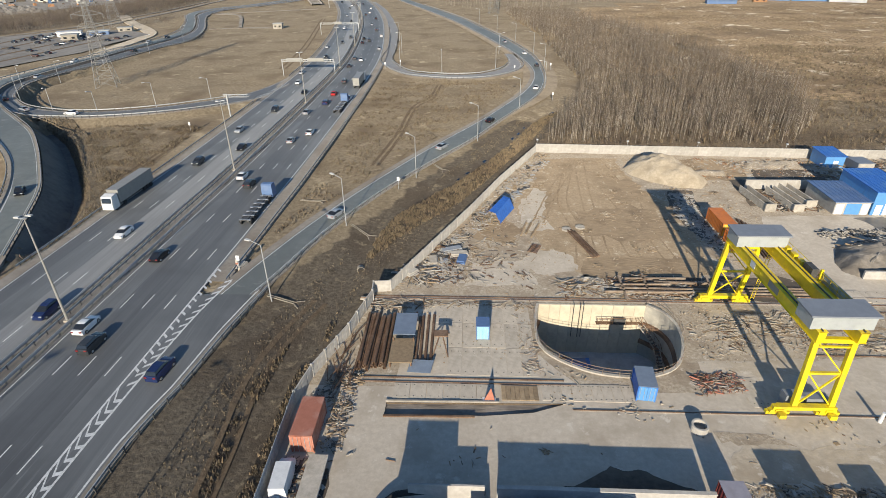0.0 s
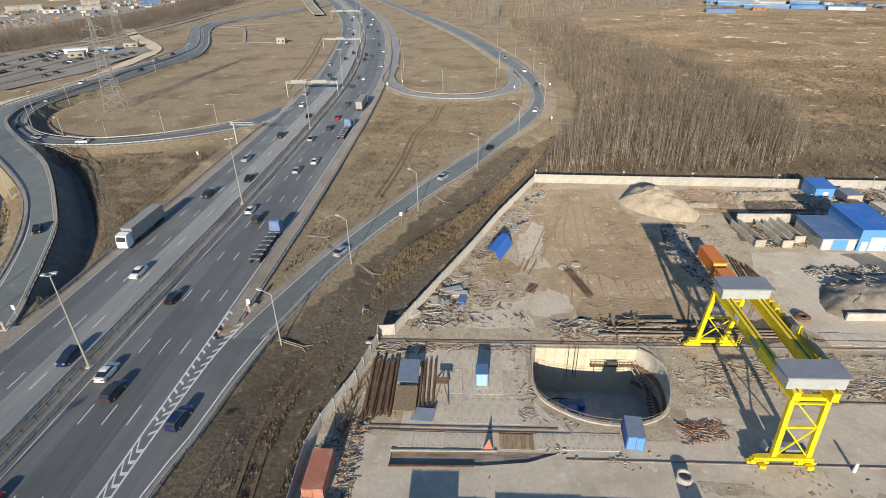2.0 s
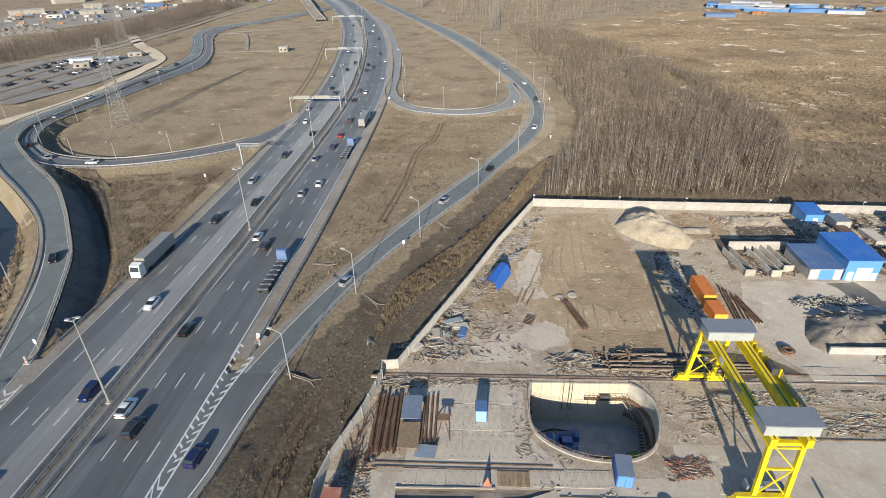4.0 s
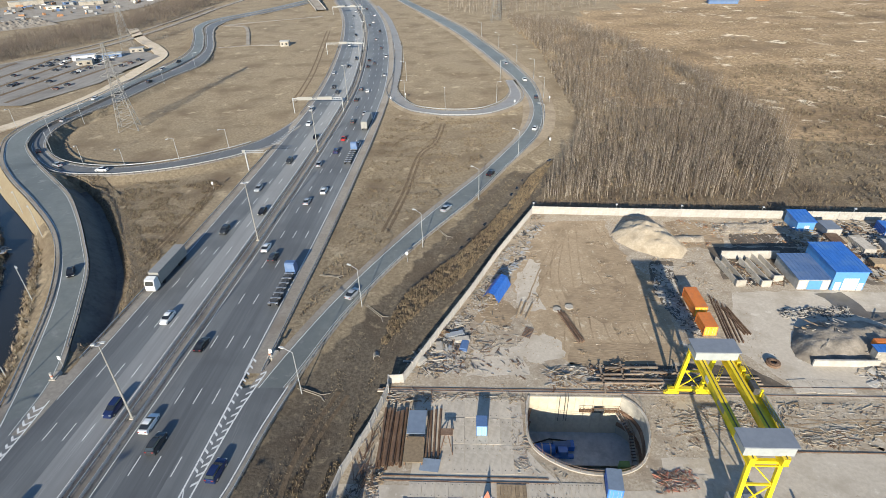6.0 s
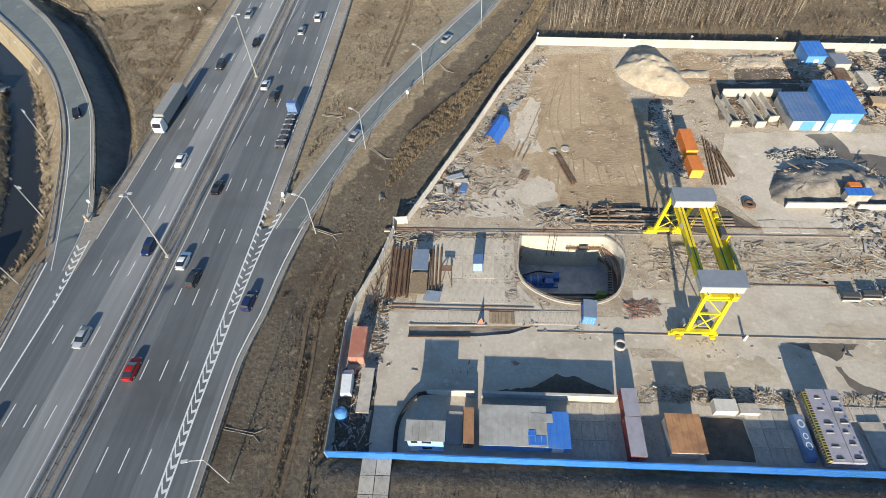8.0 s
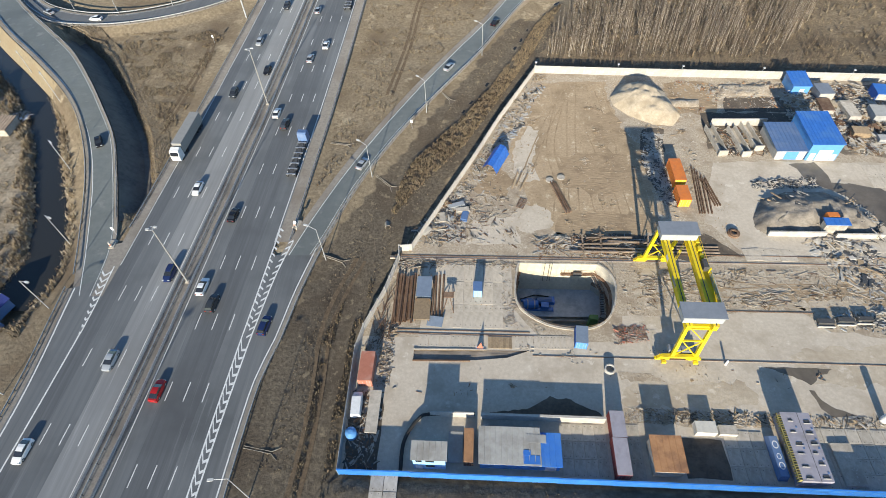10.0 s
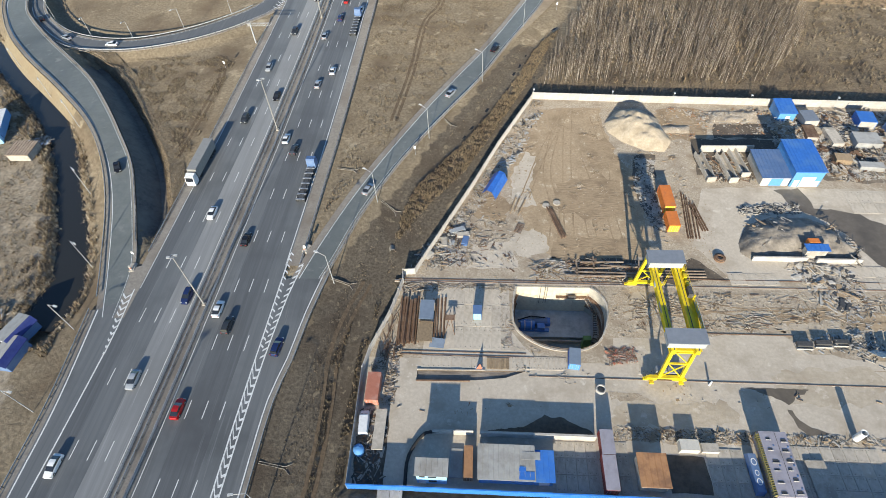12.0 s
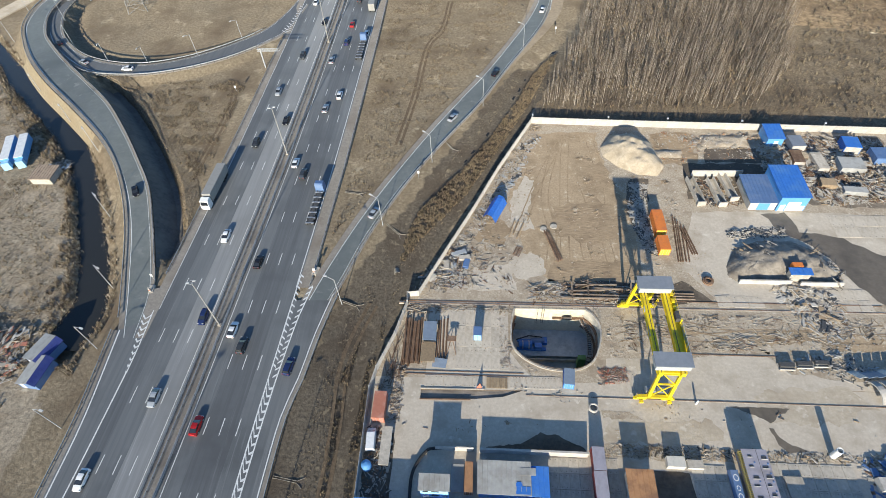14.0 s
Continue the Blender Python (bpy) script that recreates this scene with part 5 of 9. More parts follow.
# ---- heaps ----
def heap(name, label, category, poly, high, mat, seed, rough=0.35, peak=0.75):
    """An uneven heap over a polygon: steep sides, rounded top."""
    rnd = random.Random(seed)
    P = np.array(poly)
    x0, y0, x1, y1 = P[:, 0].min() - 1, P[:, 1].min() - 1, P[:, 0].max() + 1, P[:, 1].max() + 1
    st = 0.55
    xs, ys = np.arange(x0, x1, st), np.arange(y0, y1, st)
    gg, idx = Geo(), {}
    segs = list(zip(poly, poly[1:] + poly[:1]))
    XX, YY = np.meshgrid(xs, ys)
    ins = inside(list(poly), XX, YY)
    D = np.full(XX.shape, 99.0)
    for (ax, ay), (bx, by) in segs:
        t = np.clip(((XX - ax) * (bx - ax) + (YY - ay) * (by - ay)) / max(1e-6, (bx - ax) ** 2 + (by - ay) ** 2), 0, 1)
        D = np.minimum(D, np.hypot(XX - ax - t * (bx - ax), YY - ay - t * (by - ay)))
    for j in range(len(ys)):
        for i in range(len(xs)):
            d = D[j, i] if ins[j, i] else -D[j, i]
            x, y = xs[i], ys[j]
            nz = noise.noise((x * 0.3, y * 0.3, seed)) + 0.5 * noise.noise((x * 0.9, y * 0.9, seed + 3))
            z = high * (1 - math.exp(-max(d, 0) * peak / high)) * (1 + 0.25 * nz) + rough * nz * min(1, max(d, 0) / 2) if d > 0 else -0.25
            idx[i, j] = len(gg.v)
            gg.v.append((x, y, z))
    for j in range(len(ys) - 1):
        for i in range(len(xs) - 1):
            q = (idx[i, j], idx[i + 1, j], idx[i + 1, j + 1], idx[i, j + 1])
            if max(gg.v[k][2] for k in q) > -0.2:
                gg.f.append(q)
                gg.m.append(0)
    ob = solid(name, gg, mat, label, category)
    for p in ob.data.polygons:
        p.use_smooth = True
    return ob


heap("sand_mound", "large heap of pale sand near the north wall", "sand heap", [(40.5, 131.0), (44.2, 137.0), (51.5, 137.6), (56, 133.5), (58.3, 122.8), (55.6, 118.4), (50.4, 118.6), (44.5, 122.5), (41, 127)], 4.6, PALE_SAND, 4, 0.1, 1.0)
heap("rubble_mound", "broad mound of grey spoil behind a low white wall", "spoil heap", [(66.0, 85.7), (69.4, 91.3), (75.9, 93.9), (84.4, 94.0), (88.9, 91.0), (92.8, 83.5), (90.4, 80.8), (67.4, 80.4), (65.4, 82.3)], 2.6, surf("grey_spoil", (0.36, 0.315, 0.26), (0.225, 0.197, 0.16), 0.8, 0.95, 0.8, c3=(0.165, 0.142, 0.118), scale2=0.22), 9, 0.18, 0.8)
solid("mound_wall", Geo().box(67.4, 79.5, 80.0, 80.35, -0.2, 1.5).box(81.5, 91.4, 79.7, 80.05, -0.2, 1.4), WHITE_WALL, "low white retaining wall in front of the mound", "wall", kind="structure")
shed("small_blue_roof", "small open hut with a blue roof on the mound", 79.0, 81.0, 83.6, 82.6, 3.0, SLAB, BLUE_ROOF, 0.1)
solid("orange_tank", Geo().box(80.0, 82.6, 83.2, 84.6, 1.5, 3.2, top=0.9), ORANGE, "small orange tank standing on the spoil mound", "tank")
for i, (x, y, a, b) in enumerate(((60, 128, 5, 2.0), (78, 134, 8, 3.0), (100, 128, 4, 2))):
    heap("dirt_mound", "low heap of rubbly soil in the yard", "dirt heap", [(x - a, y - b), (x + a * 0.8, y - b * 0.8), (x + a, y + b), (x - a * 0.7, y + b)], 0.45, DIRT, 23 + i, 0.45)


# ---- debris and stored steel ----
def litter(name, label, poly, n, mats, seed, length=(0.5, 3.5), width=(0.08, 0.35), high=0.7, turn=None, category="debris", dense=6):
    """Clusters of bars, boards, sheets and lumps over a polygon; n clusters' worth, dense pieces for each."""
    rng = np.random.default_rng(seed)
    P = np.array(poly)
    lo, hi = P.min(0), P.max(0)

    def spread_in(k):
        got = np.zeros((0, 2))
        while len(got) < k:
            c = rng.uniform(lo, hi, (k * 4, 2))
            got = np.vstack([got, c[inside(list(poly), c[:, 0], c[:, 1])]])
        return got[:k]

    N, K = n * dense, max(5, n // 7)
    centre, size = spread_in(K), rng.uniform(0.3, 1.5, K)
    lie = rng.normal(turn, 18, K) + rng.choice((0, 0, 90), K) if turn is not None else rng.uniform(0, 180, K)
    fav = rng.integers(0, len(mats), (K, 2))
    of = rng.integers(0, K, N)
    pos = centre[of] + rng.normal(0, 1, (N, 2)) * size[of, None]
    loose = rng.random(N) < 0.35
    pos[loose] = spread_in(int(loose.sum()))
    ok = inside(list(poly), pos[:, 0], pos[:, 1])
    pos, of, loose = pos[ok], of[ok], loose[ok]
    N = len(pos)
    l = length[0] * 0.6 + (length[1] * 0.9 - length[0] * 0.6) * rng.random(N) ** 2.6
    w = width[0] * 0.7 + (width[1] - width[0] * 0.7) * rng.random(N) ** 1.5
    h = rng.uniform(0.03, 0.15, N)
    thin = rng.random(N) < 0.55
    w[thin] = np.maximum(0.05, w[thin] * 0.4)
    l[thin] *= 1.25
    flat = rng.random(N) < 0.06
    w[flat], h[flat] = w[flat] * 2.2 + 0.2, 0.04
    d = np.linalg.norm(pos - centre[of], axis=1) / size[of]
    z = np.where(loose, 0.0, high * np.exp(-d * d) * rng.random(N) ** 1.3) + h / 2 + 0.015
    a = np.radians(np.where(loose, rng.uniform(0, 180, N), lie[of] + rng.normal(0, 26, N)))
    pitch = np.radians(rng.normal(0, 4, N)) * (z > 0.15)
    slot = np.where(rng.random(N) < 0.6, fav[of, rng.integers(0, 2, N)], rng.integers(0, len(mats), N))
    cube = np.array([(-1, -1, -1), (1, -1, -1), (1, 1, -1), (-1, 1, -1), (-1, -1, 1), (1, -1, 1), (1, 1, 1), (-1, 1, 1)], float) / 2
    v = cube[None] * np.stack([l, w, h], 1)[:, None]
    v[:, 4:, :2] *= rng.uniform(0.75, 1.0, (N, 1, 1))
    v[:, :, 2] += v[:, :, 0] * np.sin(pitch)[:, None]
    c, sn = np.cos(a)[:, None], np.sin(a)[:, None]
    out = np.stack([v[:, :, 0] * c - v[:, :, 1] * sn + pos[:, :1], v[:, :, 0] * sn + v[:, :, 1] * c + pos[:, 1:], v[:, :, 2] + z[:, None]], 2)
    quads = np.array([(4, 5, 6, 7), (0, 1, 5, 4), (1, 2, 6, 5), (2, 3, 7, 6), (3, 0, 4, 7)])
    gg = Geo()
    gg.v = out.reshape(-1, 3).tolist()
    gg.f = (quads[None] + (np.arange(N) * 8)[:, None, None]).reshape(-1, 4).tolist()
    gg.m = np.repeat(slot, 5).tolist()
    return solid(name, gg, mats, label, category, kind="stuff")


MIX = [DEBRIS, TIMBER, RUST, SLAB, STEEL_DARK]
litter("debris", "tangled bars and boards strewn beside the wall", [(-12, 76.5), (-3, 92), (2, 92), (1, 77)], 110, MIX, 1)
litter("debris", "scattered boards and rubble on dirt", [(0, 76), (3, 104), (9, 118), (12, 112), (9, 96), (14, 85), (13, 76)], 120, MIX + [DIRT], 2, (0.3, 2.2), (0.06, 0.3), 0.3)
litter("debris", "heap of cut steel bars and formwork", [(17, 73.6), (17, 78), (30, 80), (38, 78.5), (46, 79), (46, 73.8)], 300, [RUST, DEBRIS, DEBRIS, SLAB, TIMBER], 3, (0.6, 3.6), (0.08, 0.35), 0.7, turn=0)
for x, y, l, a in ((34, 74.4, 20, 0.5), (35, 75.3, 17, -1), (30.5, 76.6, 9, 3), (38, 77.2, 11, -2), (27, 75.6, 7, 88), (33, 78.4, 10, 1.5), (31, 77.5, 5, 86), (41, 76.2, 6, 80)):
    beam = thing("rusty_joist", "long rusty steel joist lying on the scrap", "joist", pose(x, y, 0.55, 0, 0, a), "joists in the scrap")
    part("web", Geo().box(-l / 2, l / 2, -0.04, 0.04, -0.14, 0.14), DUSTY_RUST, beam)
    for z in (-0.18, 0.14):
        part("flange", Geo().box(-l / 2, l / 2, -0.17, 0.17, z, z + 0.04), DUSTY_RUST, beam)
litter("debris", "scattered steel offcuts beside the shaft", [(33, 56.5), (33.5, 69.5), (60, 70), (66, 61.5), (36, 59.8)], 110, [DIRT, PALE_DIRT, TIMBER, SLAB, RUST], 4, (0.2, 1.1), (0.04, 0.13), 0.08)
litter("debris", "scattered small rubble on dirt", [(60, 61), (62, 70.5), (98, 71), (98, 65), (82, 62)], 80, [DEBRIS, DIRT, TIMBER, SLAB], 5, (0.2, 1.2), (0.05, 0.18), 0.1)
litter("debris", "piled steel frames and panels on concrete", [(70, 56.5), (70, 59), (80, 61), (83, 66), (86, 66), (88, 58), (98, 60), (98, 54), (84, 53), (80, 56.5)], 110, [STEEL, STEEL_DARK, DEBRIS, SLAB, WHITE_WALL], 6, (0.5, 2.4), (0.15, 0.6), 1.0, turn=10)
litter("debris", "dark scrap and boards along the haul track", [(47, 89), (45, 105), (47.5, 116), (52, 115), (49.5, 103), (49.8, 89)], 150, [STEEL_DARK, SLAB, DEBRIS, DEBRIS, WHITE_WALL], 7, (0.5, 2.2), (0.3, 0.9), 0.4)
litter("debris", "jumble of scrap and crates along the north wall", [(86, 120), (88, 137), (124, 136), (124, 109), (98, 107), (94, 118)], 950, MIX + [DEBRIS, DIRT, WHITE_WALL], 8, (0.4, 3.2), (0.12, 0.7), 1.3)
litter("debris", "rubble and reddish soil lumps by the north wall", [(58, 124), (60, 139), (88, 138), (86, 126)], 120, [DIRT, DEBRIS, RUST_ROOF, SAND, SLAB], 9, (0.3, 1.4), (0.15, 0.5), 0.3)
litter("debris", "broken concrete and stones on the spoil mound", [(68, 82), (70, 91), (88, 91), (92, 82)], 120, [DEBRIS, SLAB, STEEL_DARK, TIMBER], 10, (0.4, 4), (0.15, 0.5), 2.6)
litter("debris", "row of stacked spare blocks on concrete", [(69, 94.5), (69, 97.5), (84, 99), (84, 95.5)], 130, [DEBRIS, SLAB, STEEL_DARK], 11, (0.6, 1.4), (0.25, 0.5), 0.5, turn=20)
litter("debris", "dirt and scraps along the slab row", [(29.5, 36.9), (31, 39.5), (62, 39.2), (95, 39), (95, 37.5), (49, 36.9)], 260, [DIRT, DEBRIS, TIMBER, SLAB, MUD], 12, (0.3, 1.8), (0.1, 0.4), 0.35)
litter("debris", "junk along the west fence", [(-18, 49.5), (-14.5, 56), (-11.5, 55), (-11.8, 42), (-14.2, 42), (-14.4, 49)], 120, [DEBRIS, TIMBER, DUSTY_RUST, SLAB, MUD], 13, (0.3, 1.5), (0.06, 0.3), 0.4)
litter("debris", "pinkish broken brick and rubble on the soil", [(69, 130.5), (69, 137), (87, 137), (86, 131)], 130, [DEBRIS, RUST_PALE, DIRT, SLAB, TIMBER], 54, (0.3, 1.4), (0.2, 0.7), 0.8)
litter("debris", "rusty plate, dark frames and sheet heaped in the scrap yard", [(90, 112), (90, 132), (124, 134), (124, 109), (99, 108)], 230, [STEEL_DARK, RUST, RUST, BANK, DIRT, SLAB, TIMBER], 51, (1.2, 4.6), (0.4, 1.5), 1.1)
litter("debris", "broken slabs and junk along the yard wall", [(-7.6, 78), (-3.2, 88), (3.6, 103), (11.4, 122), (17.6, 135), (23, 136), (16, 118), (8, 102), (0, 88), (-2, 78)], 150, [SLAB, DEBRIS, DEBRIS, STEEL_DARK, STEEL, TIMBER], 52, (0.4, 2.2), (0.2, 0.9), 0.5)
litter("debris", "poles and boards thrown over the spoil mound", [(72, 87), (76, 93), (88, 91), (92, 84), (86, 83), (80, 88)], 40, [TIMBER, SLAB, STEEL_DARK, STEEL_DARK], 53, (1.6, 5.0), (0.12, 0.35), 2.6, turn=-50)
litter("debris", "boards and beams behind the blue fence", [(78, 27), (78, 38.5), (110, 38.5), (110, 27)], 200, [WHITE_WALL, SLAB, DEBRIS, BLUE_DULL, RUST], 14, (1.0, 4), (0.4, 1.4), 1.2)
litter("debris", "timber and rebar lying below the mound", [(80, 66), (74, 79), (90, 79), (88, 66)], 95, [SLAB, WHITE_WALL, STEEL_DARK, TIMBER, DIRT, DEBRIS], 15, (1.0, 3.4), (0.3, 1.3), 0.6)
litter("debris", "small scraps on the sandy ground", [(13, 86), (13, 110), (22, 137), (39, 137), (44, 110), (44, 84), (30, 80)], 150, [SAND, TIMBER, DIRT], 16, (0.2, 1.0), (0.08, 0.3), 0.1)
litter("debris", "loose junk by the west fence and tank", [(-18, 27), (-18, 41), (-13, 41), (-12.6, 27)], 90, [STEEL_DARK, SLAB, RUST, MUD, DEBRIS], 17, (0.5, 2.5), (0.15, 0.6), 0.7)
litter("debris", "reddish rebar offcuts beside the shaft", [(30.5, 52), (31, 56), (37, 56.5), (37, 53)], 90, [RUST, DUSTY_RUST, RED_CONT, DEBRIS], 18, (0.3, 1.4), (0.03, 0.08), 0.3)
litter("debris", "bundles of thin bars lying along the dirt strip", [(36, 60.6), (37, 70.4), (96, 70.8), (96, 63.4), (66, 61.6)], 170, [TIMBER, RUST, DIRT, PALE_DIRT, SLAB, DEBRIS], 22, (0.5, 2.6), (0.04, 0.12), 0.14, turn=4)
litter("debris", "wire, planks and scrap along the shaft rim", [(9.5, 55), (9, 70.5), (12, 70.8), (11.6, 62), (13.6, 57.4), (18, 54.8), (16, 53.8)], 40, [TIMBER, DUSTY_RUST, DEBRIS, DIRT], 23, (0.3, 1.3), (0.04, 0.1), 0.12)
litter("debris", "scrap, planks and rope on the apron edge", [(-13, 68.5), (-13, 71.8), (12, 71.6), (12, 70.2), (-2, 70.4)], 90, [TIMBER, RUST, SLAB, DEBRIS, DIRT], 24, (0.4, 3.0), (0.05, 0.2), 0.3, turn=2)
litter("debris", "odd boards and scraps on the concrete yard", [(-11, 41), (-10, 47), (30, 46), (52, 47.5), (90, 47.5), (90, 40.5), (30, 40)], 11, [TIMBER, DEBRIS, RUST, MUD], 25, (0.2, 1.2), (0.05, 0.2), 0.12)
litter("debris", "rubbish, boards and rubble heaped along the wall", [(-9.5, 75.5), (-2.4, 91.5), (3.4, 104.4), (10, 120.4), (20.4, 142), (24, 141.6), (14, 119), (7, 104), (2, 92), (-4, 75.5)], 190, [DIRT, DEBRIS, TIMBER, SLAB, STEEL_DARK, NE_SOIL], 26, (0.3, 2.0), (0.08, 0.4), 0.5)
litter("debris", "clods, planks and rubble on the sandy yard", [(42, 84), (44, 118), (40, 136), (58, 137), (62, 122), (60, 106), (54, 86)], 120, [DIRT, SAND, PALE_DIRT, TIMBER, DARK_SAND], 27, (0.2, 1.2), (0.1, 0.4), 0.25)
litter("debris", "small rubble on the concrete apron", [(-6, 51), (10, 51), (33, 45), (60, 44), (60, 47.5), (34, 48.8), (14, 53)], 18, [DEBRIS, PALE_DIRT, TIMBER], 19, (0.2, 0.7), (0.08, 0.2), 0.06)

litter("debris", "scrap and timber filling the concrete troughs", [(63.5, 106.6), (62.8, 117.6), (76.0, 118.0), (76.0, 107.0)], 120, [TIMBER, STEEL_DARK, SLAB, RUST, DEBRIS], 20, (0.4, 2.4), (0.1, 0.4), 0.9, turn=95)
litter("debris", "timber frame and boards over the spoil mound", [(82, 90), (88, 91), (93, 83), (91, 79), (87, 82)], 60, [TIMBER, SLAB, WHITE_WALL, STEEL_DARK], 21, (1.2, 4.5), (0.12, 0.4), 2.0, turn=-55)
# loose stones over the yard
def stones(name, label, poly, n, size, mats, seed):
    """Loose four-sided stones over a polygon, crowded in places."""
    rng = np.random.default_rng(seed)
    P = np.array(poly)
    c = rng.uniform(P.min(0), P.max(0), (n * 9, 2))
    patchy = np.array([noise.noise((x * 0.16, y * 0.16, seed + 0.5)) + 0.5 * noise.noise((x * 0.6, y * 0.6, seed)) for x, y in c.tolist()])
    c = c[inside(list(poly), c[:, 0], c[:, 1]) & ~inside(PIT_OUT, c[:, 0], c[:, 1]) & (patchy > rng.uniform(-0.55, 0.35, len(c)))][:n]
    N = len(c)
    r = size[0] + (size[1] - size[0]) * rng.random(N) ** 2
    a, e = rng.uniform(0, 6.28, N), rng.uniform(0.55, 1.6, N)
    v = np.zeros((N, 5, 3))
    for i in range(4):
        v[:, i, 0], v[:, i, 1], v[:, i, 2] = c[:, 0] + r * e * np.cos(a + i * 1.571), c[:, 1] + r * np.sin(a + i * 1.571), -0.02
    v[:, 4, :2] = c + rng.uniform(-0.3, 0.3, (N, 2)) * r[:, None]
    v[:, 4, 2] = r * rng.uniform(0.4, 1.1, N)
    tri = np.array([(0, 1, 4), (1, 2, 4), (2, 3, 4), (3, 0, 4)])
    gg = Geo()
    gg.v, gg.f = v.reshape(-1, 3).tolist(), (tri[None] + (np.arange(N) * 5)[:, None, None]).reshape(-1, 3).tolist()
    gg.m = np.repeat(rng.integers(0, len(mats), N), 4).tolist()
    return solid(name, gg, mats, label, "stones", kind="stuff")


PIT_OUT = [(11, 54), (33.5, 54), (33.5, 73), (11, 73)]
stones("loose_stones", "loose stones and clods on the dirt yard", [(-12, 56), (-9, 74), (20, 141), (120, 136), (98, 106), (62, 105), (62, 74), (98, 71), (98, 60), (34, 60)], 9000, (0.04, 0.2), [DIRT, SAND, SAND, DARK_SAND], 1)
stones("loose_stones", "rubble lumps between the track and the shaft", [(34, 58), (34, 70.5), (98, 71), (98, 62), (70, 61)], 3600, (0.03, 0.15), [DIRT, PALE_DIRT, DIRT, TIMBER, SAND], 2)
stones("loose_stones", "clods of soil along the slab row", [(29, 36.8), (31, 39.2), (46, 38.6), (62, 38.4), (95, 39.4), (95, 38), (49, 36.8)], 2200, (0.05, 0.16), [DIRT, MUD, MUD, DEBRIS, TIMBER], 3)
stones("loose_stones", "rubble strewn along the yard wall", [(-12.5, 73.5), (19, 140), (124, 136), (124, 131), (28, 135), (14, 106), (2, 82), (2, 74)], 6000, (0.05, 0.2), [DIRT, DIRT, DARK_SAND, SAND, TIMBER, PALE_DIRT], 4)
# wheel tracks in the dirt
level = 0.024
for pts, w in (([(26, 80), (27, 100), (29, 120), (31, 137)], 1.1), ([(33, 80), (32, 92), (35, 105), (33.5, 118), (37, 128)], 1.0), ([(16, 100), (22, 118), (30, 136)], 1.0), ([(38, 84), (37, 100), (39, 118), (38, 134)], 1.1), ([(22, 84), (23.5, 96), (22.5, 110), (26, 128)], 1.0), ([(44, 66), (56, 64.5), (70, 66), (96, 65)], 1.1), ([(36, 64), (50, 67.5), (66, 65), (96, 68)], 1.1)):
    level += 0.0025
    c = spline([(x + 0.25 * math.sin(y * 0.4), y + 0.2 * math.sin(x * 0.5), level) for x, y in pts], 1.5)
    for d in (-w, w):
        gg = Geo()
        wob = np.array([0.12 * noise.noise((p[0] * 0.7, p[1] * 0.7, d)) for p in c])
        ribbon(gg, offset(c, d - 0.2 + wob), offset(c, d + 0.16 + wob * 2))
        part("wheel_track", gg, DARK_SAND, yard)

# stored pipes
def pipe_bundle(x_list, y0, y1, r, label, group, seed, z=0.0):
    rnd = random.Random(seed)
    for x in x_list:
        a, b = y0 + rnd.uniform(-0.5, 0.5), y1 + rnd.uniform(-0.6, 0.6)
        s = rnd.uniform(-0.25, 0.25)
        solid("steel_pipe", Geo().tube((x, a, r + z), (x + s, b, r + z), r, 0.05, 10), RUST, label, "pipe", group=group)


pipe_bundle([-12.7, -12.2, -11.7, -11.15, -10.6, -10.1, -9.5, -8.9], 55.6, 67.4, 0.24, "long rusty steel pipe lying in a row", "rusty pipes", 1)
pipe_bundle([-12.4, -11.4, -10.3, -9.3], 55.9, 66.8, 0.22, "long rusty steel pipe lying in a row", "rusty pipes", 2, 0.46)
pipe_bundle([-4.9, -4.3, -3.6, -2.9], 57.0, 67.2, 0.2, "long rusty steel pipe lying in a row", "rusty pipes", 3)
for i in range(26):
    rnd = random.Random(60 + i)
    a = rnd.uniform(60, 125)
    x, y, l = rnd.uniform(-16.5, -12.5), rnd.uniform(52.5, 63), rnd.uniform(2.5, 5)
    if x < -17.5 + (y - 52) * 0.33:
        continue
    solid("steel_bar", Geo().beam((-l / 2, 0, 0), (l / 2, 0, 0.0), 0.1, 0.1), RUST, "rusty steel bar leaning in a loose pile", "steel bar", pose(x, y, 0.35 + rnd.uniform(0, 0.6), 0, rnd.uniform(-8, 8), a), "loose steel bars")
rack = thing("pipe_rack", "steel rack with a grey-blue sheet on top between the pipes", "rack")
for x in (-8.2, -5.4):
    for y in (56.2, 60.5, 66.5):
        part("post", Geo().box(x - 0.1, x + 0.1, y - 0.1, y + 0.1, 0, 1.6 if y > 60 else 0.9), RUST, rack)
part("deck", Geo().box(-8.4, -5.2, 56.0, 61.0, 0.9, 1.0), TIMBER, rack)
part("sheet_roof", Geo().box(-8.3, -5.2, 61.0, 66.0, 1.65, 1.75), BLUEGREY, rack)
fr = thing("a_frame", "rusty trestle of welded steel bars", "trestle")
for sx in (-1, 1):
    part("leg", Geo().beam((-1.6 + sx * 1.1, 58.2, 0), (-1.6 + sx * 0.2, 61.4, 1.4), 0.14), RUST, fr)
    part("leg", Geo().beam((-1.6 + sx * 1.1, 63.6, 0), (-1.6 + sx * 0.2, 61.6, 1.4), 0.14), RUST, fr)
part("top_plate", Geo().box(-2.6, -0.6, 61.0, 62.4, 1.4, 1.5), RUST, fr)
solid("steel_plate", Geo().box(-1.7, 1.5, -1.1, 1.1, 0, 0.06), BLUEGREY, "grey steel plate leaning on the pipes", "plate", pose(-4.0, 56.0, 0.35, 8, -6, -10))
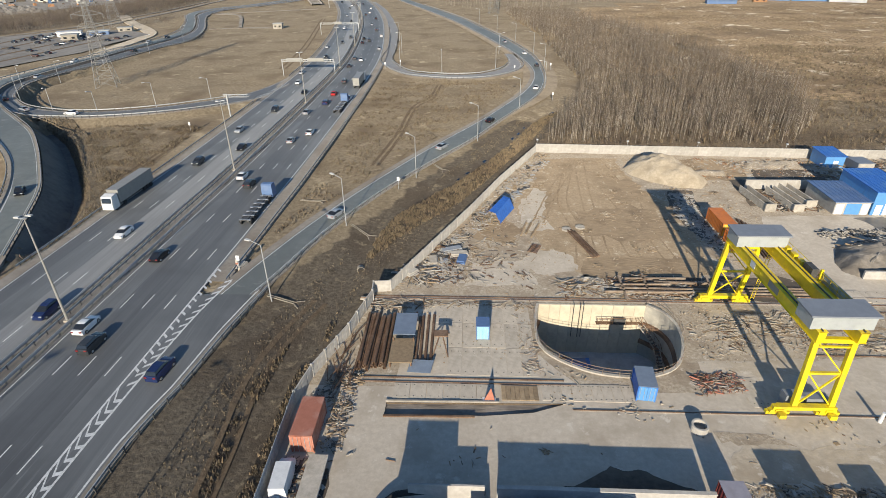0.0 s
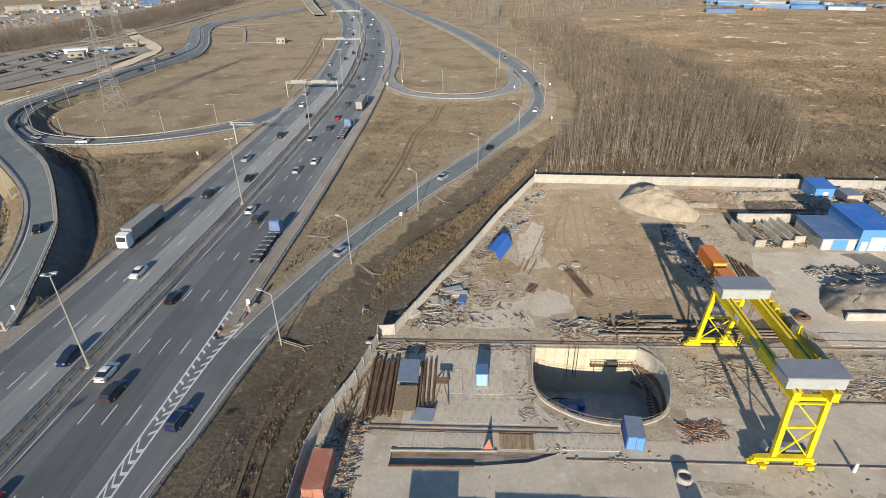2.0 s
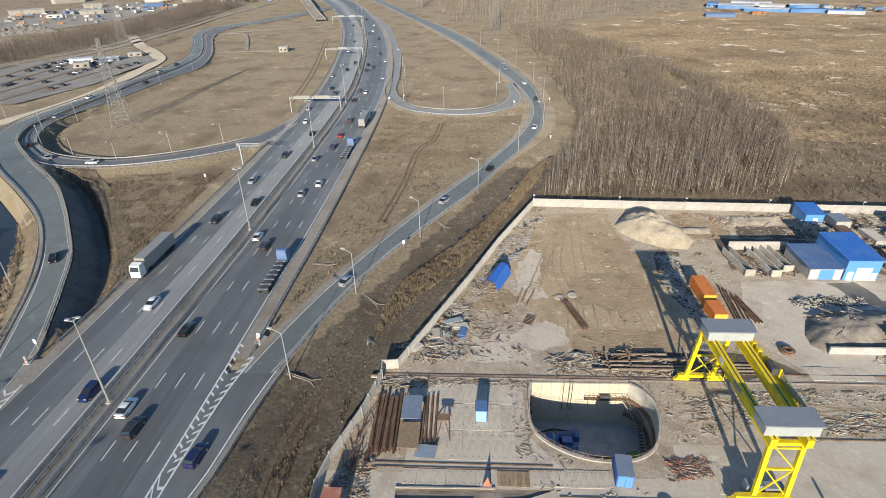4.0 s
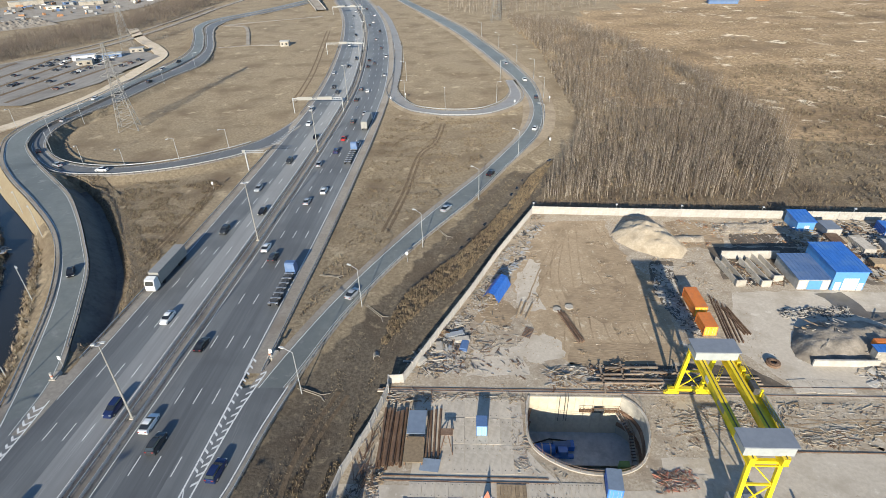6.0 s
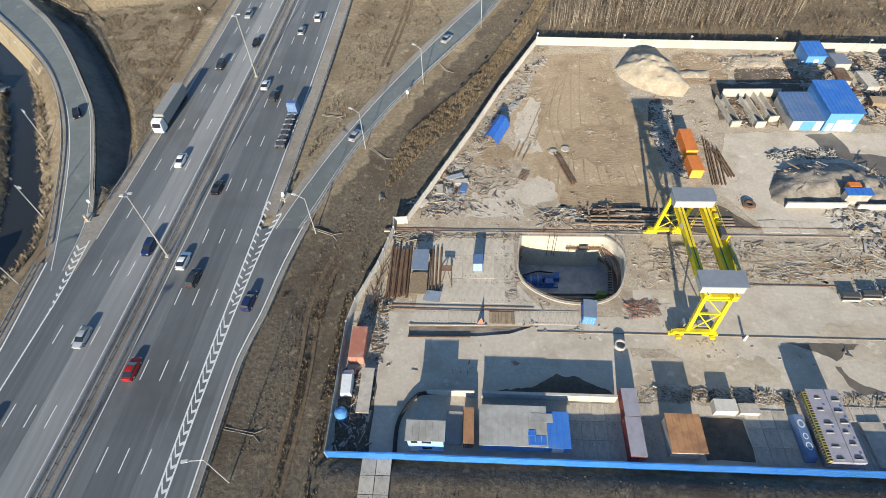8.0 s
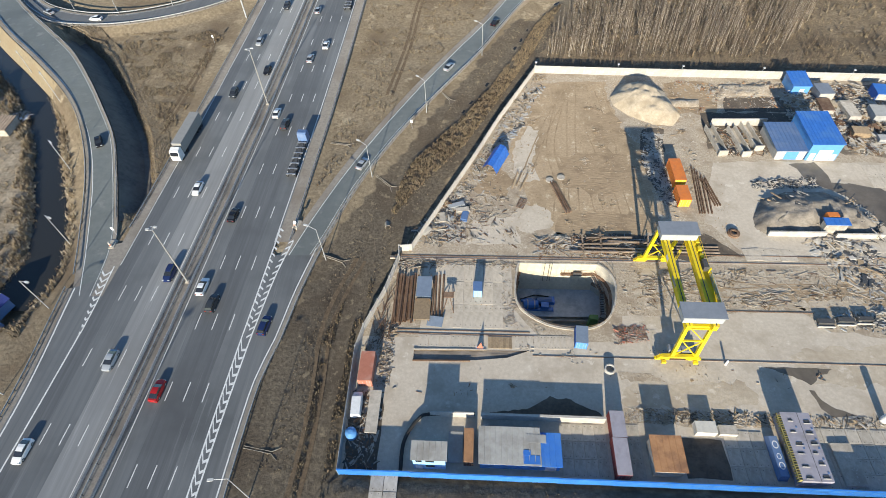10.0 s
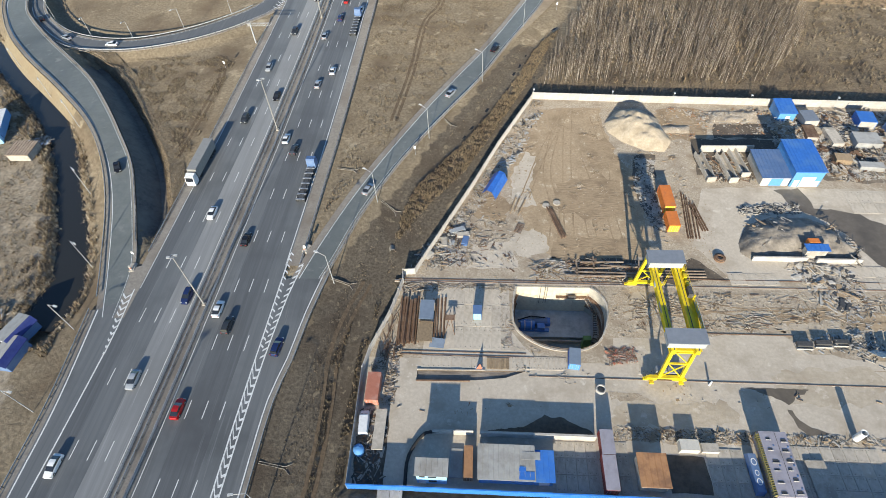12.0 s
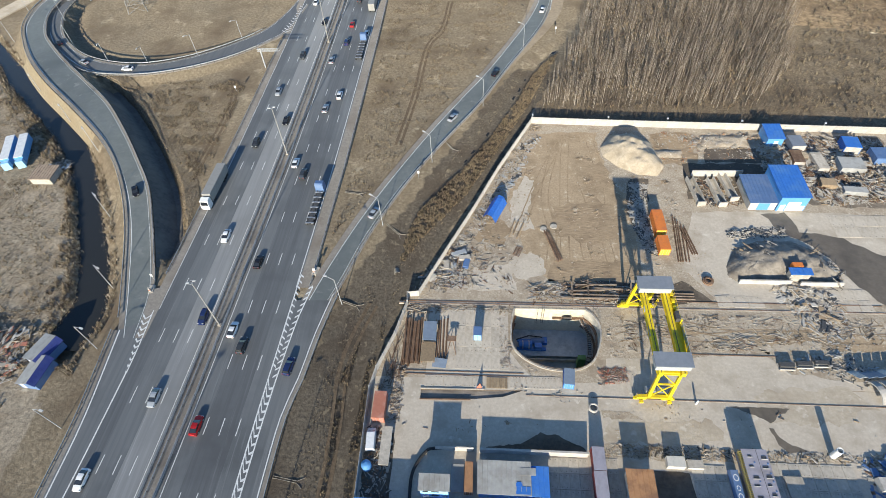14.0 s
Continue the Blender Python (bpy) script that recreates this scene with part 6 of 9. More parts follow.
for i, x in enumerate((54.6, 55.2, 55.7, 56.5, 57.3)):
    solid("steel_beam", Geo().box(-0.14, 0.14, 0, 16 - i, 0.0, 0.05).box(-0.05, 0.05, 0, 16 - i, 0.05, 0.27).box(-0.14, 0.14, 0, 16 - i, 0.27, 0.32), RUST, "long rusty steel beam stored on the ground", "beam", pose(x, 86.5, 0.02, 0, 0, -6), "stored beams")
for i, x in enumerate((58.6, 59.2, 59.8)):
    solid("steel_beam", Geo().box(-0.14, 0.14, 0, 9, 0.0, 0.05).box(-0.05, 0.05, 0, 9, 0.05, 0.27).box(-0.14, 0.14, 0, 9, 0.27, 0.32), RUST, "long rusty steel beam stored on the ground", "beam", pose(x, 89, 0.02, 0, 0, 8), "stored beams")
for x, y, l, a in ((23.0, 91.2, 11, 106), (23.6, 91.4, 11, 106), (24.1, 91.2, 10, 106.5), (13.0, 97, 6, 75), (14.0, 97.2, 5, 72), (15.2, 96.3, 6, 70)):
    solid("steel_beam", Geo().box(-l / 2, l / 2, -0.15, 0.15, 0, 0.3), RUST if a > 80 else TIMBER, "rusty beam left on the sandy ground", "beam", pose(x, y, 0.02, 0, 0, a), "beams on sand")
for y, z in ((75.0, 0.3), (75.8, 0.3), (76.6, 0.3)):
    solid("steel_beam", Geo().box(30, 56, y - 0.14, y + 0.14, 0.02, 0.24), DUSTY_RUST, "very long rusty beam beside the crane track", "beam", group="beams by the track")
crater = solid("cable_coil", Geo().tube((0, 0, 0.0), (0, 0, 0.5), 1.3, 0.6, 18).tube((0, 0, 0.1), (0, 0, 0.65), 0.95, 0.35, 16), RUST, "rusty coil of cable lying on concrete", "cable coil", pose(60.3, 80.5, 0.02, 0, 0, 0))

gr = thing("rebar_mat", "small rusty rebar mat lying on sand", "rebar mat", pose(14.3, 89.0, 0.05, 0, 0, 68))
for i in range(8):
    part("bar", Geo().beam((-1.5 + i * 0.43, -0.9, 0.1), (-1.5 + i * 0.43, 0.9, 0.1), 0.08), RUST, gr)
for k in (-0.8, 0.0, 0.8):
    part("bar", Geo().beam((-1.6, k, 0.03), (1.6, k, 0.03), 0.08), RUST, gr)
for x, y in ((21.4, 97.0), (24.2, 98.0)):
    solid("concrete_disc", Geo().rod((0, 0, 0), (0, 0, 0.25), 0.95, 0.9, 20), SLAB, "round pale concrete disc lying on sand", "concrete disc", pose(x, y, 0.02), "concrete discs")
# concrete manhole ring, bollard, pallet, sail marker
solid("concrete_ring", Geo().tube((0, 0, 0), (0, 0, 0.9), 0.95, 0.22, 22), WHITE_WALL, "pale concrete manhole ring standing on the apron", "concrete ring", pose(28.7, 46.6, 0))
solid("standing_pipe", Geo().tube((0, 0, 0), (0, 0, 3.0), 0.62, 0.1, 22), WHITE, "white steel pipe standing upright on the slabs", "pipe", pose(73.5, 38.8, 0.02))
solid("bollard", Geo().rod((0, 0, 0), (0, 0, 1.5), 0.22, 0.18, 10), WHITE, "white bollard post on the apron", "bollard", pose(50.0, 48.5, 0))
pallet = thing("brown_plate", "brown timber deck on the slabs", "deck")
for i in range(8):
    part("board", Geo().box(6.4 + i * 0.57, 6.4 + i * 0.57 + 0.53, 50.5, 53.0, 0.05, 0.16), TIMBER, pallet)
mark = thing("marker_sail", "red and white triangular marker on a stand", "marker")
part("panel", Geo().add([(4.2, 50.4, 0.1), (5.5, 50.4, 0.1), (5.0, 50.6, 1.9), (4.2, 50.5, 0.1), (5.5, 50.5, 0.1), (5.0, 50.7, 1.9)], [(0, 1, 2), (5, 4, 3), (0, 3, 4, 1), (1, 4, 5, 2), (2, 5, 3, 0)]), RED_CONT, mark)
part("foot", Geo().box(4.0, 5.6, 50.1, 50.9, 0, 0.1), WHITE, mark)
solid("round_tank", Geo().rod((0, 0, 0), (0, 0, 1.4), 1.0, n=18).rod((0, 0, 1.4), (0, 0, 1.75), 1.0, 0.45, n=18).rod((0, 0, 1.75), (0, 0, 1.9), 0.3, n=12), BLUE_WALL, "round blue plastic water tank", "tank", pose(-17.2, 32.8, 0.02))
tr = thing("flat_trailer", "grey flatbed trailer parked by the fence", "trailer")
part("bed", Geo().box(-14.9, -12.8, 33.0, 40.8, 0.8, 1.05), SLAB, tr)
for x in (-14.6, -13.1):
    for y in (34.3, 35.5, 39.2):
        part("wheel", Geo().rod((x - 0.15, y, 0.42), (x + 0.15, y, 0.42), 0.42, n=10), BLACK, tr)

# ribbed steel lining stack and curved shaft segments
stack = thing("formwork_unit", "stack of lilac steel forms with yellow ribs", "formwork")
part("panel", Geo().box(55.0, 57.7, 27.3, 38.4, 0.3, 3.0), LILAC, stack)
part("panel", Geo().box(57.8, 59.7, 27.3, 38.4, 0.3, 2.98), LILAC, stack)
OLIVE = paint("dull_yellow_steel", (0.36, 0.30, 0.10), 0.6)
for i in range(27):
    part("rib", Geo().box(54.55, 55.0, 27.4 + i * 0.4, 27.5 + i * 0.4, 1.8, 3.02, top=0.97), OLIVE, stack)
part("lip", Geo().box(54.5, 54.62, 27.3, 38.3, 2.7, 2.85), OLIVE, stack)
part("seam", Geo().box(57.68, 57.84, 27.3, 38.3, 2.7, 2.95), STEEL_DARK, stack)
rnd = random.Random(90)
for i in range(6):
    for x in (55.6, 58.0):
        y, dx, w = 27.9 + i * 1.75 + rnd.uniform(-0.3, 0.3), rnd.uniform(0, 0.4), rnd.uniform(0.6, 1.1)
        part("pocket", Geo().box(x + dx, x + dx + w, y, y + rnd.uniform(0.3, 0.55), 2.9, 3.05, top=0.85), STEEL_DARK, stack)
        part("bracket", Geo().box(x + dx - 0.1, x + dx + w + 0.1, y - 0.12, y - 0.02, 2.9, 3.12), WHITE_WALL, stack)
        if rnd.random() < 0.6:
            part("pocket", Geo().box(x + 1.1, x + 1.45, y + 0.7, y + 1.0, 2.9, 3.04, top=0.8), BLUE_DULL, stack)
part("side_panel", Geo().box(52.6, 54.1, 28.0, 35.2, 0.1, 1.5, top=0.9), BLUE_DULL, stack, "blue painted side panel with pale scrawl")
gg = Geo()
for cy, r in ((30.0, 0.62), (31.5, 0.5), (33.4, 0.66)):
    for i in range(16):
        a, b = i * 0.393, (i + 1) * 0.393
        gg.add([(53.35 + k * math.cos(t) * 0.75, cy + k * math.sin(t), 1.52) for t in (a, b) for k in (r, r * 0.72)], [(0, 2, 3, 1)])
part("pale_scrawl", gg, WHITE, stack)
seg = Geo()
ang = [radians(20 + i * 14) for i in range(10)]
seg.add([p for t in ang for p in ((0, 3.2 * math.cos(t), 3.2 * math.sin(t)), (1.4, 3.2 * math.cos(t), 3.2 * math.sin(t)), (1.4, 2.95 * math.cos(t), 2.95 * math.sin(t)), (0, 2.95 * math.cos(t), 2.95 * math.sin(t)))],
        [(4 * i + k, 4 * i + 4 + k, 4 * i + 4 + (k + 1) % 4, 4 * i + (k + 1) % 4) for i in range(9) for k in range(4)] + [(0, 1, 2, 3), (39, 38, 37, 36)])
seg_first = solid("tunnel_segment", seg, WHITE_WALL, "curved pale concrete tunnel lining segment", "tunnel segment", pose(86.6, 52.0, -1.0, 0, 0, 10), "tunnel segments")
for i in range(1, 7):
    copy_thing(seg_first, pose(86.6 + 1.9 * i, 52.2 + 0.1 * i, -1.0, 0, 0, 10))

# crated panels and dark sheets leaning in rows
for x0, x1, y0, y1 in ((69.4, 72.7, 56.9, 58.5), (73.2, 76.6, 57.4, 58.9), (77.0, 80.2, 57.8, 59.2)):
    cr = thing("panel_crate", "low crate of grey panels with a dark top", "crate", group="panel crates")
    part("base", Geo().box(x0, x1, y0, y1, 0.02, 0.25), SLAB, cr)
    part("load", Geo().box(x0 + 0.15, x1 - 0.15, y0 + 0.5, y1 - 0.05, 0.25, 0.95), STEEL_DARK, cr)
    part("front_board", Geo().box(x0, x1, y0 - 0.03, y0 + 0.06, 0.25, 0.55), WHITE_WALL, cr)
for i in range(7):
    solid("leaning_sheet", Geo().box(-0.9, 0.9, -0.05, 0.05, 0, 3.4), BLUEGREY if i % 3 else STEEL, "tall blue-grey steel sheet leaning on a frame", "sheet", pose(84.2 + i * 2.0, 57.3 + 0.15 * i, 0.02, 52, 0, 12), "leaning sheets")

# what stands in the shaft
mach = thing("shaft_machine", "navy blue tunnelling machine parts at the shaft bottom", "machine")
part("body", Geo().rod((14.4, 66.2, DEPTH + 1.0), (17.6, 66.4, DEPTH + 1.0), 0.95, n=16), BLUE_ROOF, mach)
part("body", Geo().rod((17.4, 67.3, DEPTH + 0.9), (20.6, 67.6, DEPTH + 0.9), 0.75, n=14), BLUE_DULL, mach)
part("base", Geo().box(14.0, 21.0, 65.2, 66.0, DEPTH, DEPTH + 0.4).box(14.0, 21.0, 67.6, 68.3, DEPTH, DEPTH + 0.4), BLUE_ROOF, mach)
part("motor", Geo().box(18.2, 19.9, 65.3, 66.6, DEPTH + 0.3, DEPTH + 1.6).box(20.2, 21.3, 66.8, 68.4, DEPTH + 0.1, DEPTH + 1.2), BLUE_ROOF, mach)
part("hose", Geo().rod((13.8, 68.0, DEPTH + 0.4), (17.0, 69.2, DEPTH + 0.4), 0.14, n=7).rod((17.0, 69.2, DEPTH + 0.4), (20.4, 68.9, DEPTH + 0.3), 0.14, n=7), BLACK, mach)
for x in (15.2, 16.7):
    part("ring", Geo().tube((x, 66.3, DEPTH + 1.0), (x + 0.25, 66.3, DEPTH + 1.0), 1.08, 0.16, 16), STEEL, mach)
solid("green_tank", Geo().box(28.1, 29.9, 61.6, 62.8, DEPTH - 1.3, -6.4, top=0.96), GREEN, "tall green steel box in the shaft corner", "tank")
g = Geo()
for y in (57.4, 58.2):
    g.rod((15.5, y, -7.0), (29.5, y, -7.0), 0.12, n=6)
solid("strut", g, STEEL, "steel struts crossing the shaft", "strut")
plat = thing("shaft_platform", "steel access platform and stair at the shaft edge", "platform")
for i in range(3):
    part("walkway", Geo().box(22.2 + i * 2.35, 24.45 + i * 2.35, PIT[3] - 0.8, PIT[3] - 0.1, -3.0, -2.92), RUST, plat)
part("grating", Geo().box(24.8, 26.6, PIT[3] - 0.9, PIT[3] - 0.75, -2.9, -1.9), STEEL_DARK, plat)
for i in range(10):
    part("railing", Geo().rod((22.3 + i * 0.75, PIT[3] - 0.85, -3.0), (22.3 + i * 0.75, PIT[3] - 0.85, -1.8), 0.04, n=4), RUST, plat)
for z in (-2.4, -1.8):
    part("handrail", Geo().beam((22.2, PIT[3] - 0.85, z), (29.2, PIT[3] - 0.85, z), 0.07), RUST, plat)
# flights down the curved east side
flights = (((29.0, 70.8, -2.9), (31.0, 67.6, -5.2)), ((31.0, 67.4, -5.2), (31.2, 63.6, -7.8)), ((31.2, 63.4, -7.8), (29.6, 59.8, DEPTH + 0.1)))
for p, q in flights:
    p, q = Vector(p), Vector(q)
    d = (q - p).normalized()
    side = Vector((d.y, -d.x, 0)).normalized() * 0.45
    for s_ in (-1, 1):
        part("stringer", Geo().beam(p + side * s_, q + side * s_, 0.08, 0.22), SLAB, plat)
        part("handrail", Geo().beam(p + side * s_ + Vector((0, 0, 1.0)), q + side * s_ + Vector((0, 0, 1.0)), 0.06), RUST, plat)
        for k in range(5):
            c = p.lerp(q, k / 4) + side * s_
            part("railing", Geo().rod(c, c + Vector((0, 0, 1.0)), 0.03, n=4), RUST, plat)
    n = int((p.z - q.z) / 0.28)
    for k in range(n):
        c = p.lerp(q, (k + 0.5) / n)
        part("stair_tread", Geo().beam(c - side, c + side, 0.25, 0.04), STEEL_DARK, plat)
for x in (18.6, 19.6, 20.1):
    solid("hanging_pipe", Geo().rod((x, PIT[3] - 0.12, 0.5), (x, PIT[3] - 0.12, -6.0), 0.06, n=6), STEEL_DARK, "thin pipe hanging down the shaft lining", "pipe", group="pipes in the shaft")

tarp = thing("tarp_hut", "blue tarpaulin tent on a low frame", "tent")
g = Geo()
rid = [(6.6, 99.6), (9.9, 107.2)]
n = 8
for i in range(n):
    k0, k1 = i / n, (i + 1) / n
    ps = []
    for k in (k0, k1):
        x, y = rid[0][0] + (rid[1][0] - rid[0][0]) * k, rid[0][1] + (rid[1][1] - rid[0][1]) * k
        sag = 0.25 * noise.noise((k * 4, 1, 3))
        ps.append([(x - 1.7, y + 0.75, 0.9 + sag), (x - 0.4, y + 0.2, 2.6 + sag), (x + 0.9, y - 0.4, 2.4 - sag), (x + 1.9, y - 0.85, 0.3)])
    g.v += ps[0] if i < n - 1 else ps[0] + ps[1]
g.f = [(i * 4 + j, i * 4 + j + 1, i * 4 + j + 5, i * 4 + j + 4) for i in range(n) for j in range(3)]
g.m = [0] * len(g.f)
part("tarpaulin", g, BLUE_TARP, tarp)
for x, y in ((5.2, 100.3), (8.3, 98.9), (8.3, 107.8), (11.5, 106.4)):
    part("pole", Geo().rod((x, y, 0), (x + (0.1 if x > 7 else -0.1), y, 1.2), 0.06), TIMBER, tarp)
for x, y, l, a, m in ((-1.0, 88, 4.0, 20, STEEL), (1.0, 84.6, 3.0, 80, BLUE_DULL), (-4.0, 84.0, 3.2, 95, SLAB), (-7.6, 80.0, 2.4, 50, WHITE_WALL), (0.4, 86.5, 3.4, 10, SLAB)):
    solid("scrap_sheet", Geo().box(-l / 2, l / 2, -0.8, 0.8, 0.02, 0.3).box(-l / 2 + 0.3, l / 2 - 0.1, -0.6, 0.7, 0.3, 0.55), m, "flat steel sheet lying on the ground", "sheet", pose(x, y, 0, 0, 0, a), "loose panels")

# crates and trucks along the north-east wall
rnd = random.Random(77)
for i, (x, y, w, l, h, m) in enumerate(((102, 124, 3.0, 7, 1.5, SLAB), (110, 122.5, 6.5, 5, 1.9, SLATE_SHEET), (107, 112, 6.0, 2.2, 1.5, SLATE_SHEET), (98, 132, 4, 5, 2.2, ROOF_GREY), (113, 131, 4.5, 5, 2.6, BLUE_ROOF), (96.5, 126, 3.2, 5.5, 1.4, RUST), (120, 112, 5, 7, 2.5, WHITE), (120, 126, 6, 5, 2.6, BLUE_DULL), (101, 115, 4, 3, 1.5, TIMBER))):
    container("storage_unit", "weathered storage unit among scrap", x - w / 2, y - l / 2, x + w / 2, y + l / 2, (m, m, WHITE_WALL), h, turn=rnd.uniform(-8, 4), group="storage units", ribs=i % 2 == 0)
for i, (x, y, w, l, h, m) in enumerate(((64.5, 31, 3.4, 7, 0.5, SLAB), (90, 33, 6, 5, 2.4, SLAB), (81, 33.5, 3.5, 2.5, 1.6, WHITE_WALL), (84.5, 36, 3, 2.2, 1.3, CREAMY), (82, 29.5, 3.5, 2.5, 1.5, SLAB), (97, 31, 5, 8, 2.6, RUST), (88, 39.6, 9, 0.5, 0.6, MAROON))):
    solid("concrete_block", Geo().box(-w / 2, w / 2, -l / 2, l / 2, 0, h, top=0.97), m, "rough block stored behind the blue fence", "block", pose(x, y, 0.02, 0, 0, rnd.uniform(-4, 4)), "stored blocks")


# ---- street furniture ----
def mast(x, y, z, high=17.3):
    ob = thing("motorway_lamp", "tall pale steel mast with a crown of floodlights", "street lamp", pose(x, y, z), "motorway lamps")
    part("pole", Geo().rod((0, 0, -0.3), (0, 0, high), 0.2, 0.09, 10), SIGN, ob)
    part("base", Geo().box(-0.4, 0.4, -0.4, 0.4, -0.3, 0.35), SLAB, ob)
    for a in (-1, 1):
        part("arm", Geo().beam((0, 0, high - 0.2), (a * 0.6, 0.3 * a, high + 0.1), 0.1), STEEL, ob)
        part("lamp_head", Geo().box(a * 0.65 - 0.35, a * 0.65 + 0.35, 0.3 * a - 0.22, 0.3 * a + 0.22, high, high + 0.2), LAMP_GLASS, ob)
    part("ring", Geo().tube((0, 0, high - 0.1), (0, 0, high + 0.1), 0.55, 0.1, 12), ROOF_GREY, ob)
    return ob


def road_lamp(x, y, turn, high=10.0, z=0.0, arm=2.0):
    ob = thing("road_lamp", "slender grey lamp post with a single arm", "street lamp", pose(x, y, z, 0, 0, turn), "slip road lamps")
    part("pole", Geo().rod((0, 0, -0.4), (0, 0, high), 0.11, 0.07, 7), STEEL, ob)
    part("arm", Geo().rod((0, 0, high), (-arm, 0, high + 0.5), 0.06, n=6), STEEL, ob)
    part("lamp_head", Geo().box(-arm - 0.8, -arm + 0.1, -0.2, 0.2, high + 0.4, high + 0.6), LAMP_GLASS, ob)
    return ob


for y in (0, 64.2, 126.9, 194.3, 260, 326, 390, 455, 520, 590):
    x = float(np.interp(y, MEDIAN[:, 1], MEDIAN[:, 0]))
    mast(x - 0.1, y, ROAD_Z)
for x, y, t in ((-32.5, 22, 10), (-29.2, 71.4, -20), (-22.4, 97.6, -30), (-10.6, 123.9, -35), (4.6, 152.6, -30), (19.2, 186.8, -28), (31.5, 218, -15), (36.6, 262, 5), (35.5, 300, 10), (29, 340, 15), (20, 382, 15), (9, 425, 15)):
    road_lamp(x, y, t, 10.2, float(height_at(x, y)))
for x, y, t in ((-89.7, 74.6, 150), (-85.6, 57.2, 165), (-117.5, 126.0, 130), (-102.2, 99.5, 140), (-84.3, 38, 170), (-137, 143.5, 130), (-158.5, 162, 130), (-190.5, 198, 130), (-200, 225, 100)):
    road_lamp(x, y, t, 9.8, float(height_at(x, y)))
for x, y, t in ((-105.5, 183.4, 60), (-123.6, 178.6, 90), (-140.3, 180.2, 110), (-161.5, 193.2, 130), (-174.5, 212, 150), (-176.5, 236, 180), (-92, 196.5, 50), (-172, 262, 190), (-170, 300, 180), (-168, 336, 180)):
    road_lamp(x, y, t, 9.0, float(height_at(x, y)))
for x, y, t in ((-30, 261, 60), (-10, 247.5, 90), (14, 257, 130), (17.5, 300, 180), (-33.5, 300, 0), (-40, 345, 0)):
    road_lamp(x, y, t, 10.0, float(height_at(x, y)))


def sign_gantry(label, y, x0, x1, boards, high=6.8):
    ob = thing("sign_gantry", label, "sign gantry", group="sign gantries")
    for x in (x0, x1):
        part("post", Geo().box(x - 0.14, x + 0.14, y - 0.14, y + 0.14, -0.3, high), STEEL, ob)
    gg = Geo()
    for zz in (high - 0.8, high):
        for yy in (y - 0.35, y + 0.35):
            gg.beam((x0, yy, zz), (x1, yy, zz), 0.1)
    n = int((x1 - x0) / 1.2)
    for i in range(n):
        xa, xb = x0 + (x1 - x0) * i / n, x0 + (x1 - x0) * (i + 1) / n
        gg.beam((xa, y - 0.35, high - 0.8), (xb, y - 0.35, high), 0.08).beam((xa, y + 0.35, high), (xb, y + 0.35, high - 0.8), 0.08)
    part("truss", gg, STEEL, ob)
    for a, b in boards:
        bd = part("sign_board", Geo().box(a, b, y - 0.62, y - 0.5, high - 0.75, high + 0.75), SIGN, ob, "pale blank rear of a sign board")
        part("board_stiffener", Geo().box(a, b, y - 0.5, y - 0.42, high - 0.1, high + 0.1), STEEL, bd)
    return ob


sign_gantry("steel truss gantry with two large pale sign boards", 245, -80, -57.0, ((-77.6, -70.6), (-68.4, -61.4)))
sign_gantry("far steel truss gantry over the carriageway", 376, -95, -70, ((-86, -81),), 7.0)
sign_gantry("far steel truss gantry over the carriageway", 560, -132, -104, ((-126, -120), (-115, -110)), 7.0)
cs = thing("cantilever_sign", "single mast with a truss arm over the shoulder", "road sign")
part("post", Geo().box(-77.5, -77.1, 176.9, 177.3, 0, 7.8), STEEL, cs)
g = Geo()
for zz in (6.8, 7.6):
    for yy in (176.8, 177.4):
        g.beam((-78.5, yy, zz), (-70.5, yy, zz), 0.1)
for i in range(8):
    g.beam((-77 + i * 0.95, 176.8, 6.8), (-76.05 + i * 0.95, 177.4, 7.6), 0.08)
part("truss", g, STEEL, cs)
part("camera_box", Geo().box(-78.2, -77.4, 176.8, 177.4, 6.8, 7.8), SIGN, cs)


def road_sign(x, y, z, label, high=2.6, size=0.8, turn=0.0):
    ob = thing("road_sign", label, "road sign", pose(x, y, z, 0, 0, turn), "small road signs")
    part("post", Geo().rod((0, 0, -0.3), (0, 0, high), 0.05), STEEL, ob)
    part("panel", Geo().box(-size / 2, size / 2, -0.06, -0.02, high - size, high + size * 0.6), WHITE, ob)


for x, y in ((-37.4, 79.8), (-36.6, 258.5), (-79.2, 77.0), (-14.0, 116.5), (-83.2, 160.5), (32, 199), (38.5, 255), (22, 250), (-30.2, 264), (-68, 132)):
    if x != -68:
        road_sign(x, y, max(0.4, float(height_at(x, y))), "small white traffic sign on a post", 2.4, 0.6)
for x, y, turn, lb in ((-37.9, 80.3, -12, "small striped marker post on a grey exit nose"), (-78.8, 73.4, 8, "small striped marker post on a grey merging nose")):
    nose = thing("crash_cushion", lb, "crash cushion", pose(x, y, 0.42, 0, 0, turn), "crash cushions")
    part("plinth", Geo().box(-0.7, 0.7, -0.6, 2.2, -0.3, 0.25, top=0.85), SLAB, nose)
    part("post", Geo().rod((0, 0, 0.2), (0, 0, 1.7), 0.26, 0.24, 10), WHITE_WALL, nose)
    part("band", Geo().rod((0, 0, 0.8), (0, 0, 1.1), 0.27, 0.27, 10), RED_CONT, nose)
CHUTE = surf("mossy_chute_concrete", (0.34, 0.305, 0.25), (0.24, 0.212, 0.17), 1.4, 0.9, 0.2)
